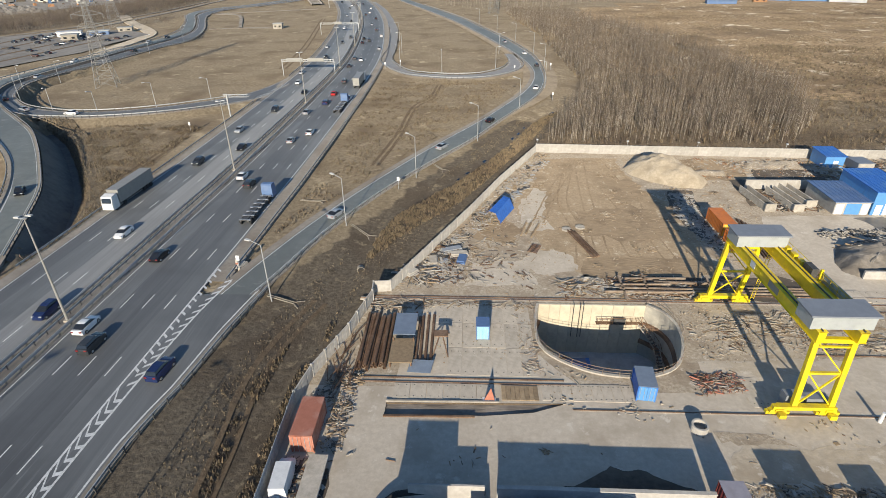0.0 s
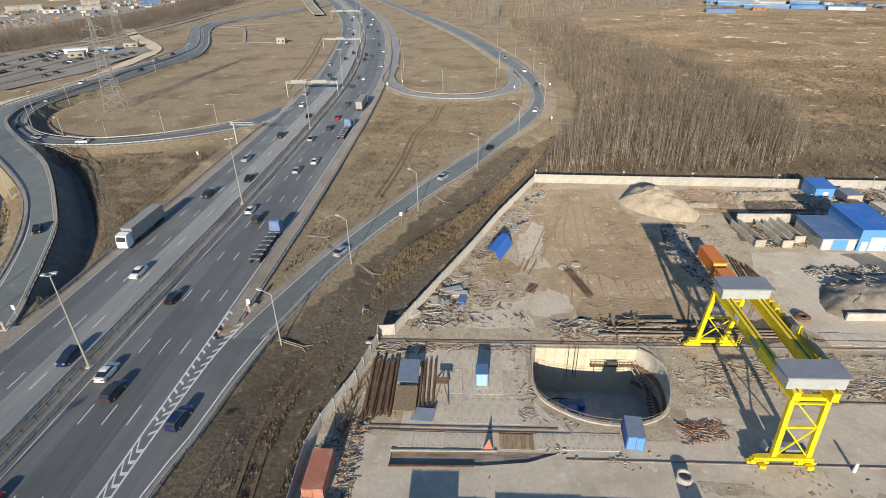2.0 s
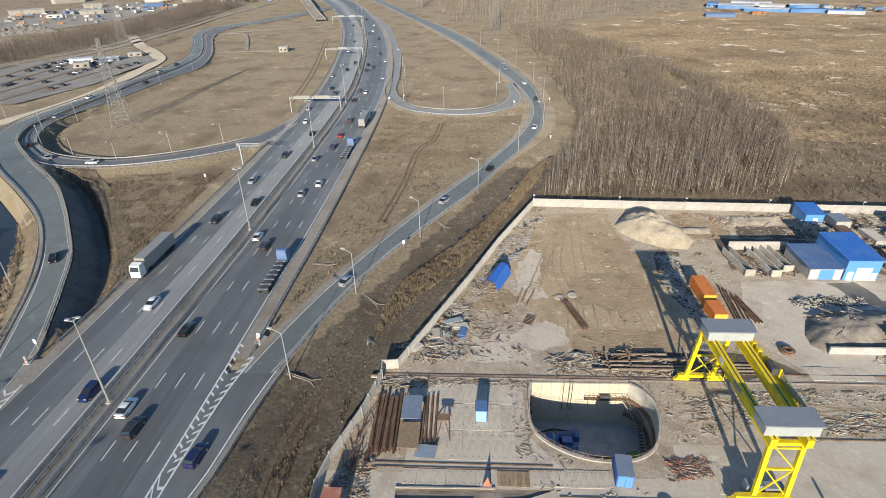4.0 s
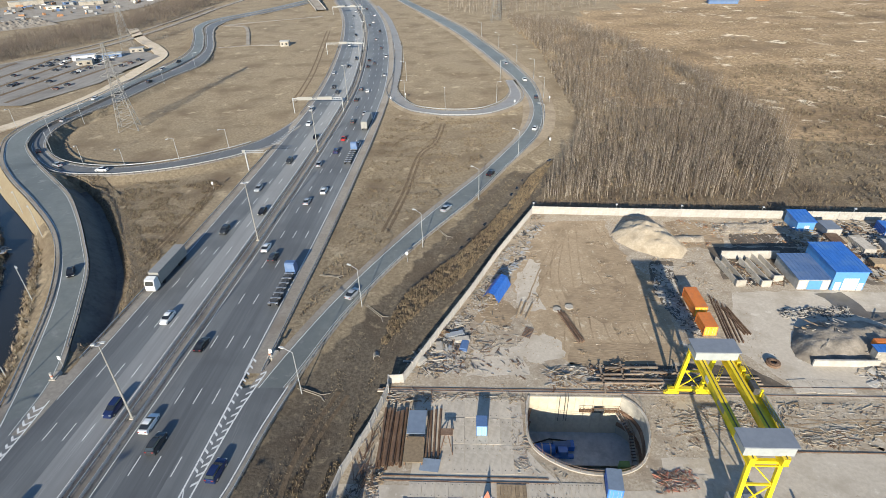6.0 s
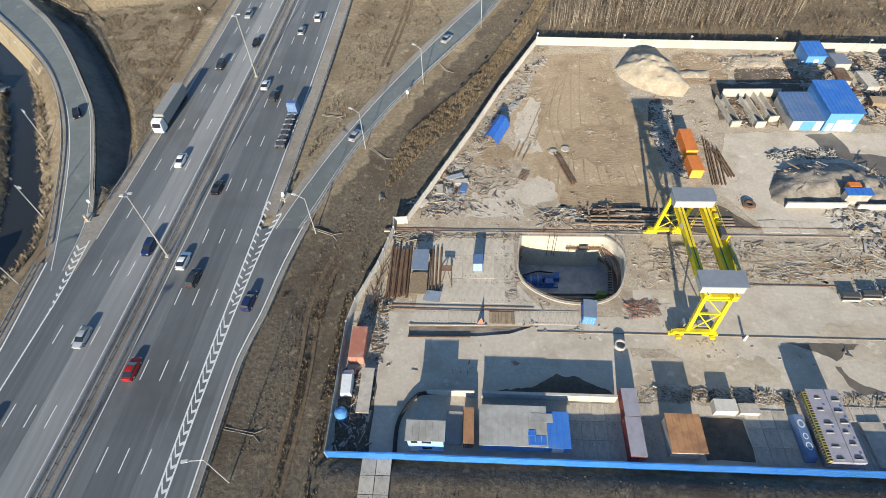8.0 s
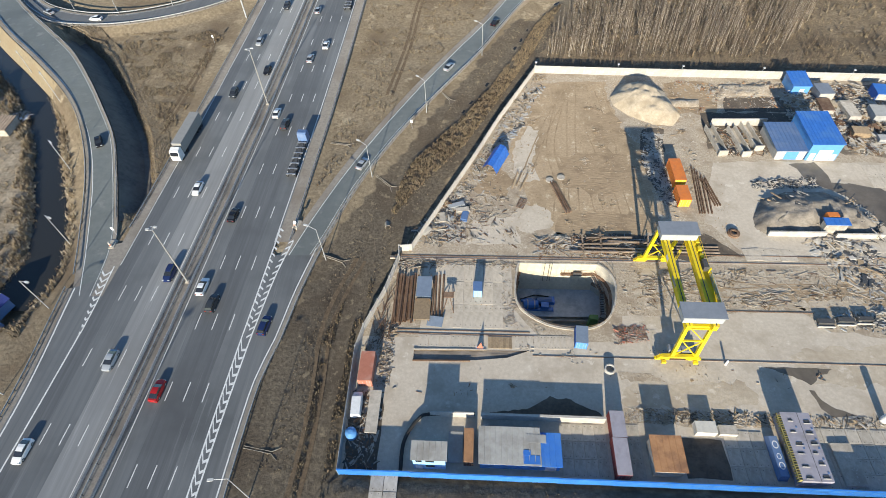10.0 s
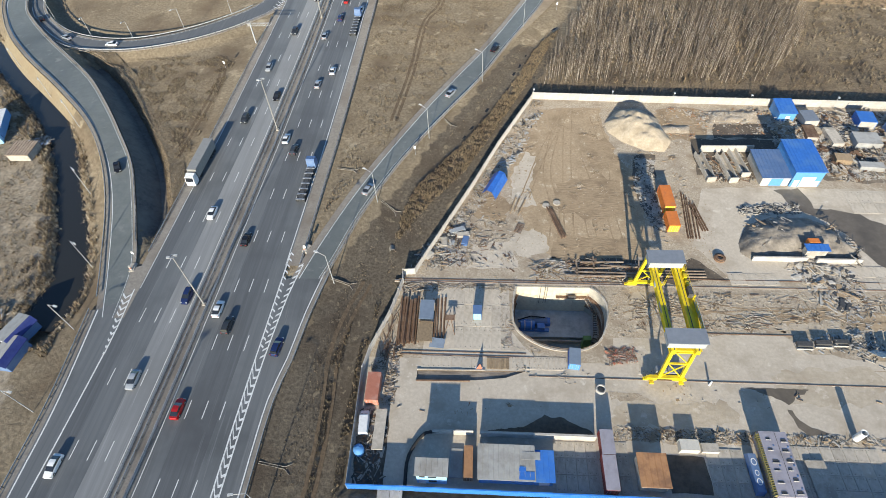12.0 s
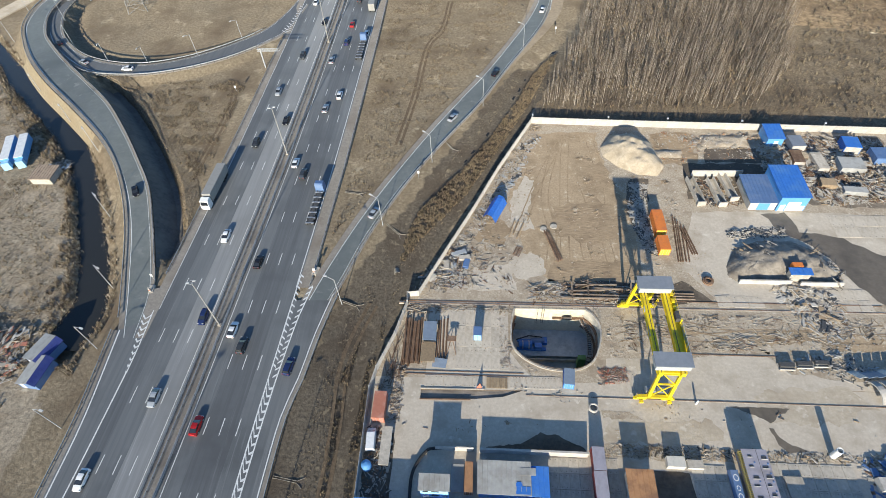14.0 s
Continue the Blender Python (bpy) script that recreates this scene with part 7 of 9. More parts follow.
# drainage chutes on the verge
for x, y, t in ((-35.6, 30.0, -8), (-30.2, 72.6, -18), (-21.5, 98.2, -38), (-7.5, 134.0, -52), (-35.5, 111, -12)):
    ob = thing("drain_chute", "concrete drainage chute with flared wings on the verge", "drain", pose(x, y, 0, 0, 0, t), "drain chutes")
    z0, z1 = float(height_at(x, y)), float(height_at(x + 5 * math.cos(radians(t)), y + 5 * math.sin(radians(t))))
    for s_ in (-1, 1):
        part("channel_side", Geo().beam((0, 0.2 * s_, z0 + 0.08), (5.0, 0.2 * s_, z1 + 0.1), 0.08, 0.18), CHUTE, ob)
        part("wing", Geo().beam((5.0, 0.2 * s_, z1 + 0.1), (6.3, 1.05 * s_, z1 + 0.06), 0.1, 0.2), CHUTE, ob)
    # solid mud-coloured wedge that paints the dark of the opening
    part("mouth", Geo().add([(4.9, 0, z1 + 0.05), (6.2, -0.95, z1 + 0.05), (6.5, 0.0, z1 - 0.02), (6.2, 0.95, z1 + 0.05), (4.9, 0, z1 - 0.5), (6.2, -0.95, z1 - 0.5), (6.5, 0, z1 - 0.5), (6.2, 0.95, z1 - 0.5)], [(0, 1, 2, 3), (0, 4, 5, 1), (1, 5, 6, 2), (2, 6, 7, 3), (3, 7, 4, 0)]), MUD, ob)
CULVERT = (-16.6, 81.4)
culvert = thing("culvert", "concrete culvert pipe mouth in the verge bank", "culvert", pose(CULVERT[0], CULVERT[1], float(height_at(*CULVERT)) - 0.15, 0, 0, 12))
part("pipe", Geo().tube((0, 0, 0.1), (0, 1.9, -0.5), 0.72, 0.1, 18), CHUTE, culvert)
# black disc that paints the darkness inside the pipe
part("inside", Geo().rod((0, 0.35, 0.0), (0, 0.45, -0.03), 0.63, n=16), BLACK, culvert)


def pylon(x, y, high=46, base=6.8, turn=0.0):
    ob = thing("power_pylon", "grey lattice power pylon in the field", "pylon", pose(x, y, -0.3, 0, 0, turn), "power pylons")
    def half(z):
        k = z / high
        return base / 2 * (1 - k) ** 1.25 + 0.45
    lv = [high * k for k in (0, 0.1, 0.19, 0.28, 0.36, 0.44, 0.51, 0.58, 0.64, 0.7, 0.76, 0.82, 0.88, 1)]
    for sx, sy in ((-1, -1), (1, -1), (1, 1), (-1, 1)):
        part("leg", Geo().path([(sx * half(a), sy * half(a), a) for a in lv], 0.19), PYLON_STEEL, ob)
    gg = Geo()
    for a, b in zip(lv, lv[1:]):
        ha, hb = half(a), half(b)
        for (ax, ay), (bx, by) in (((-1, -1), (1, -1)), ((1, -1), (1, 1)), ((1, 1), (-1, 1)), ((-1, 1), (-1, -1))):
            gg.beam((ax * ha, ay * ha, a), (bx * hb, by * hb, b), 0.09).beam((bx * ha, by * ha, a), (ax * hb, ay * hb, b), 0.09)
            gg.beam((ax * hb, ay * hb, b), (bx * hb, by * hb, b), 0.12)
    part("bracing", gg, PYLON_STEEL, ob)
    for z, w in ((high * 0.64, 4.6), (high * 0.76, 5.6), (high * 0.88, 4.0)):
        gg = Geo()
        for s in (-1, 1):
            h = half(z)
            for yy in (-h, h):
                gg.beam((s * h, yy, z), (s * w, 0, z + 0.5), 0.15).beam((s * h, yy, z + 1.8), (s * w, 0, z + 0.5), 0.12)
            gg.rod((s * w, 0, z + 0.5), (s * w, 0, z - 1.2), 0.12, n=6)
        part("cross_arm", gg, PYLON_STEEL, ob)
    return ob


pylon(-148.5, 225.5, 36, 7.0, 20)
pylon(-254, 412, 44, 7.2, 20)
pylon(22, 497, 46, 7.0, 10)
pylon(-60, 700, 46, 7.0, 10)


# ---- vehicles ----
def profile_body(sections, slot=0):
    """Loft of cross sections (x, half width, z low, z high), capped."""
    gg = Geo()
    vs = []
    for x, hw, z0, z1, tuck in sections:
        vs += [(-hw, x, z0), (-hw, x, (z0 + z1) * 0.5), (-hw * tuck, x, z1), (hw * tuck, x, z1), (hw, x, (z0 + z1) * 0.5), (hw, x, z0)]
    fs = []
    for i in range(len(sections) - 1):
        for j in range(6):
            fs.append((i * 6 + j, i * 6 + (j + 1) % 6, (i + 1) * 6 + (j + 1) % 6, (i + 1) * 6 + j))
    fs += [tuple(range(6))[::-1], tuple(range((len(sections) - 1) * 6, len(sections) * 6))]
    return gg.add(vs, fs, slot)


WHEEL = Geo().rod((-0.11, 0, 0), (0.11, 0, 0), 0.33, n=12)
WHEEL_ME = WHEEL.mesh("wheel", BLACK)
RIM_ME = Geo().rod((-0.13, 0, 0), (0.13, 0, 0), 0.19, n=8).mesh("rim", STEEL)


def make_car(label, color, suv=False, at=None):
    """A car that points to +y, at the origin."""
    m = paint(label.split()[0] + "_car_paint", color, 0.25, 0.2 if max(color) < 0.6 else 0.0, 0.6, 0.05)
    ob = thing("car", label, "car", at or pose(0, 0, 0), "cars on the road")
    h = 0.22 if suv else 0.0
    part("body", profile_body([(-2.2, 0.72, 0.35, 0.85 + h, 0.9), (-2.1, 0.86, 0.25, 0.98 + h, 0.92), (-1.2, 0.9, 0.22, 1.0 + h, 0.93), (0.6, 0.9, 0.22, 0.96 + h, 0.93), (1.5, 0.88, 0.22, 0.86 + h, 0.9), (2.05, 0.8, 0.25, 0.72 + h, 0.88), (2.22, 0.66, 0.32, 0.6 + h, 0.9)]), m, ob)
    back = -2.0 if suv else -1.75
    part("cabin", profile_body([(back, 0.78, 0.95 + h, 1.0 + h, 0.95), (back + (0.25 if suv else 0.75), 0.74, 0.95 + h, 1.42 + h, 0.82), (0.0, 0.74, 0.95 + h, 1.45 + h, 0.82), (0.35, 0.75, 0.95 + h, 1.36 + h, 0.82), (1.1, 0.78, 0.9 + h, 0.95 + h, 0.95)]), GLASS_DARK, ob, "dark glazed cabin")
    part("roof", profile_body([(back + (0.35 if suv else 0.8), 0.62, 1.41 + h, 1.46 + h, 0.92), (-0.4, 0.63, 1.43 + h, 1.5 + h, 0.92), (0.3, 0.62, 1.36 + h, 1.43 + h, 0.92)]), m, ob)
    for x in (-0.8, 0.8):
        for y in (-1.35, 1.38):
            w = part("wheel", WHEEL_ME, None, ob, at=pose(x, y, 0.33))
            part("rim", RIM_ME, None, w)
    for x in (-0.6, 0.6):
        part("headlight", Geo().box(x - 0.2, x + 0.2, 2.0, 2.16, 0.55 + h, 0.72 + h), LAMP_GLASS, ob)
        part("tail_light", Geo().box(x - 0.18, x + 0.18, -2.24, -2.12, 0.7 + h, 0.9 + h), TAIL, ob)
    return ob


def put_cars(kinds, rows):
    """rows: kind, x, y, z, turn. The first of a kind is moved into place, the rest are copies."""
    used = set()
    for k, x, y, z, t in rows:
        m = pose(x, y, z, 0, 0, t)
        if k in used:
            copy_thing(kinds[k], m)
        else:
            kinds[k].matrix_basis = m
            used.add(k)


def heading(curve, y, d):
    o = offset(curve, d)
    i = int(np.argmin(np.abs(o[:, 1] - y)))
    i = min(max(i, 1), len(o) - 2)
    t = o[i + 1] - o[i - 1]
    return float(np.interp(y, o[:, 1], o[:, 0])), math.degrees(math.atan2(-t[0], t[1]))


KINDS = {"black": make_car("black saloon car on the motorway", (0.015, 0.015, 0.018)), "dark": make_car("charcoal estate car on the motorway", (0.05, 0.055, 0.06), True),
         "white": make_car("white hatchback car on the motorway", (0.78, 0.78, 0.77)), "silver": make_car("silver saloon car on the motorway", (0.42, 0.44, 0.46)),
         "red": make_car("red car on the motorway", (0.5, 0.02, 0.02)), "navy": make_car("navy blue car on the motorway", (0.02, 0.035, 0.11), True)}
rows = []
LANE_E, LANE_W = (3.9, 7.5, 11.0, 14.4), (-4.5, -7.9, -11.4, -15.1)
for k, lane, y in (("white", 0, 62.7), ("dark", 1, 58.5), ("red", 0, 39.3), ("black", 0, 83.3), ("white", 0, 122.2), ("dark", 1, 117.1), ("white", 2, 157.7), ("navy", 1, 193), ("red", 1, 207),
                   ("white", 3, 200), ("silver", 0, 180.3), ("dark", 1, 227.9), ("silver", 2, 240), ("black", 0, 262), ("white", 1, 278), ("dark", 0, 281), ("silver", 3, 311.7), ("black", 0, 333), ("dark", 1, 341.7), ("black", 0, 350),
                   ("white", 3, 361), ("dark", 2, 388), ("silver", 1, 420), ("black", 2, 456), ("dark", 0, 485), ("white", 1, 501), ("silver", 1, 150), ("white", 2, 540), ("dark", 1, 585), ("silver", 0, 620)):
    x, t = heading(MEDIAN, y, LANE_E[lane])
    rows.append((k, x, y, ROAD_Z, t))
for k, lane, y in (("black", 0, 143.3), ("dark", 2, 131.6), ("white", 1, 92.0), ("silver", 1, 45.1), ("white", 3, 27.5), ("navy", 0, 66), ("silver", 2, 160), ("dark", 1, 183.4), ("white", 2, 226.3),
                   ("silver", 3, 246.9), ("black", 0, 209), ("black", 2, 286.5), ("dark", 1, 275.4), ("silver", 3, 318), ("black", 1, 334.4), ("dark", 0, 354.6), ("white", 2, 400), ("black", 1, 440), ("silver", 2, 480), ("dark", 1, 537), ("white", 0, 570), ("black", 2, 610)):
    x, t = heading(MEDIAN, y, LANE_W[lane])
    rows.append((k, x, y, ROAD_Z, t + 180))
ec = (even(EXIT_L, 300) + even(EXIT_R, 300)) / 2
for k, y in (("silver", 101.5), ("silver", 145), ("white", 217), ("black", 171), ("dark", 262), ("white", 296), ("silver", 335)):
    i = int(np.argmin(np.abs(ec[:, 1] - y)))
    d = ec[i + 1] - ec[i - 1]
    rows.append((k, ec[i][0] + 0.8, y, 0.42, math.degrees(math.atan2(-d[0], d[1]))))
rows.append(("navy", -37.9, 53.6, ROAD_Z, -6))
mc = (even(MERGE_L, 300) + even(MERGE_R, 300)) / 2
lc = (even(LOOP_W_IN, 300) + even(LOOP_W_OUT, 300)) / 2
for c, k, px, py in ((mc, "black", -97, 105.6), (lc, "silver", -149, 178.5), (lc, "white", -128.5, 173.5), (lc, "black", -166, 191.5), (lc, "silver", -180, 232), (mc, "white", -189, 262), (lc, "dark", -176, 300), (mc, "silver", -188, 330), (mc, "black", -187, 350)):
    i = int(np.argmin(np.hypot(c[:, 0] - px, c[:, 1] - py)))
    d = c[i + 1] - c[i - 1]
    rows.append((k, c[i][0], c[i][1], c[i][2] + 0.02, math.degrees(math.atan2(-d[0], d[1])) + (180 if c is mc else 0)))
put_cars(KINDS, rows)

# parked cars on the far west lot
lot = [(-226, 262), (-212, 306), (-214, 340), (-212, 378), (-240, 402), (-292, 386), (-330, 340), (-300, 262)]
LOT = surf("grimy_lot_asphalt", (0.255, 0.24, 0.22), (0.19, 0.178, 0.162), 0.5, 0.8, 0.05, c3=(0.15, 0.138, 0.125), scale2=0.04, stretch=(1, 0.15, 1))
solid("car_park", sheet(lot, 0.35), LOT, "grey car park with rows of vehicles", "car park", kind="structure")
g = Geo()
for r in range(5):
    c = np.array([(-239 - r * 15 + k * 0.12 - k * 0.05 * r, 268 + r * 4 + k, 0.37) for k in range(0, 104, 8)])
    c = np.array([p for p in c if inside(lot, np.array(p[0]), np.array(p[1]))])
    ribbon(g, offset(c, -1.5), offset(c, 1.5))
solid("parking_strip", g, TRACK, "dark planted strips between the parking rows", "planted strip", kind="structure")
PARK = {"dark": make_car("dark parked car in a row", (0.04, 0.045, 0.055)), "white": make_car("white parked car in a row", (0.74, 0.74, 0.72)), "red": make_car("dull red parked car in a row", (0.12, 0.07, 0.06))}
rnd = random.Random(11)
prow = []
for r in range(5):
    for i in range(26):
        s = i * 4.2
        x, y = -232 - r * 15 + s * 0.12 - s * 0.05 * r, 268 + r * 4 + s
        if inside(lot, np.array(x), np.array(y)) and rnd.random() < 0.2:
            prow.append((rnd.choice(("dark", "dark", "dark", "dark", "dark", "dark", "white", "red")), x, y, 0.36, 80 + rnd.uniform(-5, 5)))
for i in range(16):
    prow.append((rnd.choice(("white", "white", "dark")), -262 + rnd.uniform(-14, 22), 366 + rnd.uniform(-14, 18), 0.36, rnd.uniform(0, 180)))
put_cars(PARK, prow)


def lorry(label, x, y, z, t, kind):
    """A lorry that points to +y: tractor and trailer."""
    ob = thing("lorry", label, "lorry", pose(x, y, z, 0, 0, t), "lorries")
    cabm = {"box": WHITE, "chassis": BLUE_DULL, "small": ORANGE}[kind]
    cab = part("cab", profile_body([(5.6, 1.2, 0.6, 3.2, 0.95), (6.0, 1.25, 0.5, 3.5, 0.95), (7.5, 1.25, 0.5, 3.3, 0.95), (7.9, 1.22, 0.5, 2.0, 0.97), (8.0, 1.15, 0.5, 1.4, 0.97)]), cabm, ob)
    part("windscreen", Geo().add([(-1.05, 7.99, 2.0), (1.05, 7.99, 2.0), (1.0, 7.66, 3.0), (-1.0, 7.66, 3.0)], [(0, 1, 2, 3)]).add([(-1.05, 7.95, 2.0), (1.05, 7.95, 2.0), (1.0, 7.62, 3.0), (-1.0, 7.62, 3.0)], [(3, 2, 1, 0)]), GLASS_DARK, cab)
    part("frame_rails", Geo().box(-0.9, -0.6, -7.6, 7.0, 0.8, 1.1).box(0.6, 0.9, -7.6, 7.0, 0.8, 1.1), STEEL_DARK, ob)
    for yy in (6.8, 3.6, -4.2, -5.5, -6.8):
        for s in (-1, 1):
            part("wheel", Geo().rod((s * 0.85, yy, 0.5), (s * 1.22, yy, 0.5), 0.5, n=12), BLACK, ob)
    if kind == "box":
        part("trailer_box", Geo().box(-1.27, 1.27, -8.0, 5.2, 1.1, 3.95).box(-1.3, 1.3, -8.05, 5.25, 3.9, 4.0), SIGN, ob)
    else:
        for i in range(7):
            part("cross_member", Geo().box(-1.2, 1.2, -7.4 + i * 2.0, -7.0 + i * 2.0, 1.1, 1.25), ROOF_GREY, ob)
        part("spine", Geo().box(-0.5, 0.5, -7.6, 5.0, 1.1, 1.22), STEEL_DARK, ob)
    return ob


for y, d, kd, lb, back in ((188, 14.0, "chassis", "lorry with an empty container chassis", 0), (225, 14.2, "box", "white articulated lorry with a box trailer", 0)):
    x, t = heading(MEDIAN, y, d)
    lorry(lb, x, y, ROAD_Z, t + back, kd)
lorry("white articulated lorry with a grey box trailer", -73.8, 110, ROAD_Z, heading(MEDIAN, 110, -15.4)[1] + 180, "box")
lorry("lorry with an empty container chassis", *(lambda h: (h[0], 104.0, ROAD_Z, h[1]))(heading(MEDIAN, 104.0, 14.4)), "chassis")
van = thing("white_van", "small white van parked by the yard fence", "van", pose(-17.0, 38.1, 0, 0, 0, 3))
part("body", profile_body([(-2.3, 0.9, 0.3, 1.9, 0.9), (1.0, 0.92, 0.3, 1.95, 0.9), (1.6, 0.9, 0.3, 1.2, 0.92), (2.3, 0.8, 0.3, 0.9, 0.9)]), WHITE, van)
part("windscreen", profile_body([(1.02, 0.8, 1.3, 1.8, 0.9), (1.58, 0.8, 1.15, 1.25, 0.95)]), GLASS_DARK, van)
for x in (-0.8, 0.8):
    for y in (-1.5, 1.5):
        part("wheel", WHEEL_ME, None, van, at=pose(x, y, 0.33))
for x, y in ((-147.0, 124.6), (-142.9, 125.6)):
    b = thing("white_truck", "white and blue box truck parked on dry ground", "truck", pose(x, y, 0.0, 0, 0, 22), "parked box trucks")
    part("box", Geo().box(-1.3, 1.3, -4.6, 8.0, 0.9, 3.5), BLUE_WALL, b)
    part("box_roof", Geo().box(-1.34, 1.34, -4.64, 8.04, 3.5, 3.6), WHITE, b, "white box roof")
    part("cab", Geo().box(-1.2, 1.2, -6.3, -4.7, 0.4, 2.9, top=0.9), PALE_BLUE, b)
    for s in (-1, 1):
        for yy in (-5.3, 1.5, 2.8):
            part("wheel", Geo().rod((s * 0.9, yy, 0.48), (s * 1.2, yy, 0.48), 0.48, n=10), BLACK, b)
shed("low_hut", "low hut with a dull grey roof in the scrubland", -133.6, 113.0, -127.0, 119.0, 2.0, SLAB, RUST_PALE, 0.2)


def gable_hut(label, x, y, turn, w, l, high, ridge):
    """A small hut with one grey and one blue roof slope."""
    ob = thing("roadside_hut", label, "hut", pose(x, y, 0.0, 0, 0, turn), "roadside huts")
    part("wall", Geo().add([(-w / 2, -l / 2, -0.6), (w / 2, -l / 2, -0.6), (w / 2, l / 2, -0.6), (-w / 2, l / 2, -0.6), (-w / 2, -l / 2, high), (w / 2, -l / 2, high), (w / 2, l / 2, high), (-w / 2, l / 2, high), (ridge, -l / 2, high + 1.1), (ridge, l / 2, high + 1.1)],
                           [(0, 4, 8, 5, 1), (1, 5, 6, 2), (2, 6, 9, 7, 3), (3, 7, 4, 0)]), BLUE_DULL, ob)
    for x0, x1, z0, z1, m, lb in ((-w / 2 - 0.25, ridge, high - 0.08, high + 1.12, SLATE_SHEET, "weathered grey roof slope"), (ridge, w / 2 + 0.2, high + 1.12, high - 0.12, NAVY, "dark blue roof slope with shade in its colour")):
        part("roof", Geo().add([(x0, -l / 2 - 0.3, z0), (x1, -l / 2 - 0.3, z1), (x1, l / 2 + 0.3, z1), (x0, l / 2 + 0.3, z0), (x0, -l / 2 - 0.3, z0 + 0.12), (x1, -l / 2 - 0.3, z1 + 0.12), (x1, l / 2 + 0.3, z1 + 0.12), (x0, l / 2 + 0.3, z0 + 0.12)],
                               [(3, 2, 1, 0), (4, 5, 6, 7), (0, 1, 5, 4), (1, 2, 6, 5), (2, 3, 7, 6), (3, 0, 4, 7)]), m, ob, lb)
    part("door", Geo().box(-w / 4 - 0.45, -w / 4 + 0.45, -l / 2 - 0.05, -l / 2 - 0.004, 0, min(1.95, high - 0.1)), WHITE, ob)
    return ob


# navy of the east slopes, with their shade in the colour
NAVY = surf("navy_shaded_roof", (0.035, 0.05, 0.20), (0.03, 0.04, 0.16), 1.0, 0.5, 0.03, c3=(0.06, 0.08, 0.22), scale2=0.3)
gable_hut("low hut with a grey and navy roof beside scrap", -97.0, 55.6, -18, 5.2, 6.4, 1.9, 1.5)
gable_hut("low hut with a grey and navy roof by the road", -95.8, 50.0, -6, 4.6, 6.6, 1.9, 1.2)
litter("debris", "scrap and planks in a roadside yard", [(-116, 46), (-116, 62), (-104, 62), (-102, 48)], 130, MIX + [RED_CONT, WHITE_WALL], 30, (1, 5), (0.3, 1.2), 1.2)
litter("debris", "junk heap beside the low hut", [(-133, 120), (-131, 124), (-126, 124), (-126, 120)], 60, MIX + [WHITE], 31, (0.4, 2), (0.2, 0.8), 1.0)


# ---- far things ----
def far_block(x, y, w, l, h, mat, label, turn=0.0, roof=None):
    ob = thing("low_building", label, "building", pose(x, y, 0, 0, 0, turn), "far buildings")
    part("wall", Geo().box(-w / 2, w / 2, -l / 2, l / 2, -1, h), mat, ob)
    part("roof", Geo().box(-w / 2 - 0.4, w / 2 + 0.4, -l / 2 - 0.4, l / 2 + 0.4, h, h + 0.5), roof or mat, ob)
    n = max(2, int(w / 7)) if w < 20 else 0
    for i in range(n):
        x0 = -w / 2 + w * (i + 0.3) / n
        part("window", Geo().box(x0, x0 + w * 0.4 / n, -l / 2 - 0.08, -l / 2 - 0.005, h * 0.35, h * 0.7), GLASS_DARK, ob)
    return ob


PALE_ROOF = surf("pale_roof_sheet", (0.55, 0.56, 0.58), (0.42, 0.43, 0.46), 0.5, 0.6, 0.02, c3=(0.36, 0.37, 0.4), scale2=0.05)
DEPOT_BLUE = surf("depot_blue_sheet", (0.09, 0.24, 0.50), (0.075, 0.19, 0.41), 0.4, 0.6, 0.02, c3=(0.2, 0.3, 0.46), scale2=0.04)
for x, y, w, l, h, wm, rm in ((302, 640, 34, 20, 3.2, DEPOT_BLUE, PALE_ROOF), (318, 606, 40, 10, 2.6, DEPOT_BLUE, PALE_ROOF), (352, 592, 30, 9, 2.6, DEPOT_BLUE, DEPOT_BLUE), (378, 575, 30, 9, 2.8, PALE_ROOF, DEPOT_BLUE),
                              (338, 636, 24, 12, 3.0, PALE_ROOF, SLATE_SHEET), (366, 628, 26, 12, 3.4, DEPOT_BLUE, PALE_ROOF), (286, 662, 10, 26, 3.0, DEPOT_BLUE, DEPOT_BLUE), (330, 668, 40, 12, 3.0, PALE_ROOF, PALE_ROOF)):
    far_block(x - 18, y + 6, w, l, h, wm, "low blue and white depot building far across the field", -24, rm)
far_block(240, 575, 26, 10, 2.2, BLUE_DULL, "low dull blue shed far across the field", -10)
far_block(282, 588, 12, 5, 2.0, RUST_ROOF, "low brown shed far across the field", -10)
for i, (x, y, w, l, h, m) in enumerate(((-455, 690, 26, 12, 4, SLAB), (-478, 655, 16, 8, 3.5, CREAMY), (-460, 850, 30, 14, 6, CREAMY), (-505, 770, 22, 12, 5, SLAB), (-420, 770, 20, 10, 5, BLUE_DULL), (-395, 830, 26, 10, 5, SLAB), (-545, 700, 36, 14, 5, SLAB), (-360, 905, 34, 14, 6, CREAMY), (-290, 960, 40, 16, 8, SLAB), (-600, 860, 40, 18, 6, SLAB), (-440, 735, 12, 6, 3, WHITE), (-490, 700, 14, 5, 3, BLUE_DULL), (-430, 820, 14, 6, 3, RUST_ROOF))):
    far_block(x, y, w, l, h, m, "low pale industrial building far off", 25 + 3 * i, SLATE_SHEET)
far_block(-251, 356, 9, 6, 3.2, SLAB, "small pale gatehouse in the car park", 20, SIGN)
far_block(-133.5, 408, 6, 5, 3.0, SLAB, "small drab hut alone in the field", 5, SLATE_SHEET)
far_block(-262, 372, 14, 6, 3.0, WHITE, "white depot shed in the car park", 25, PALE_ROOF)
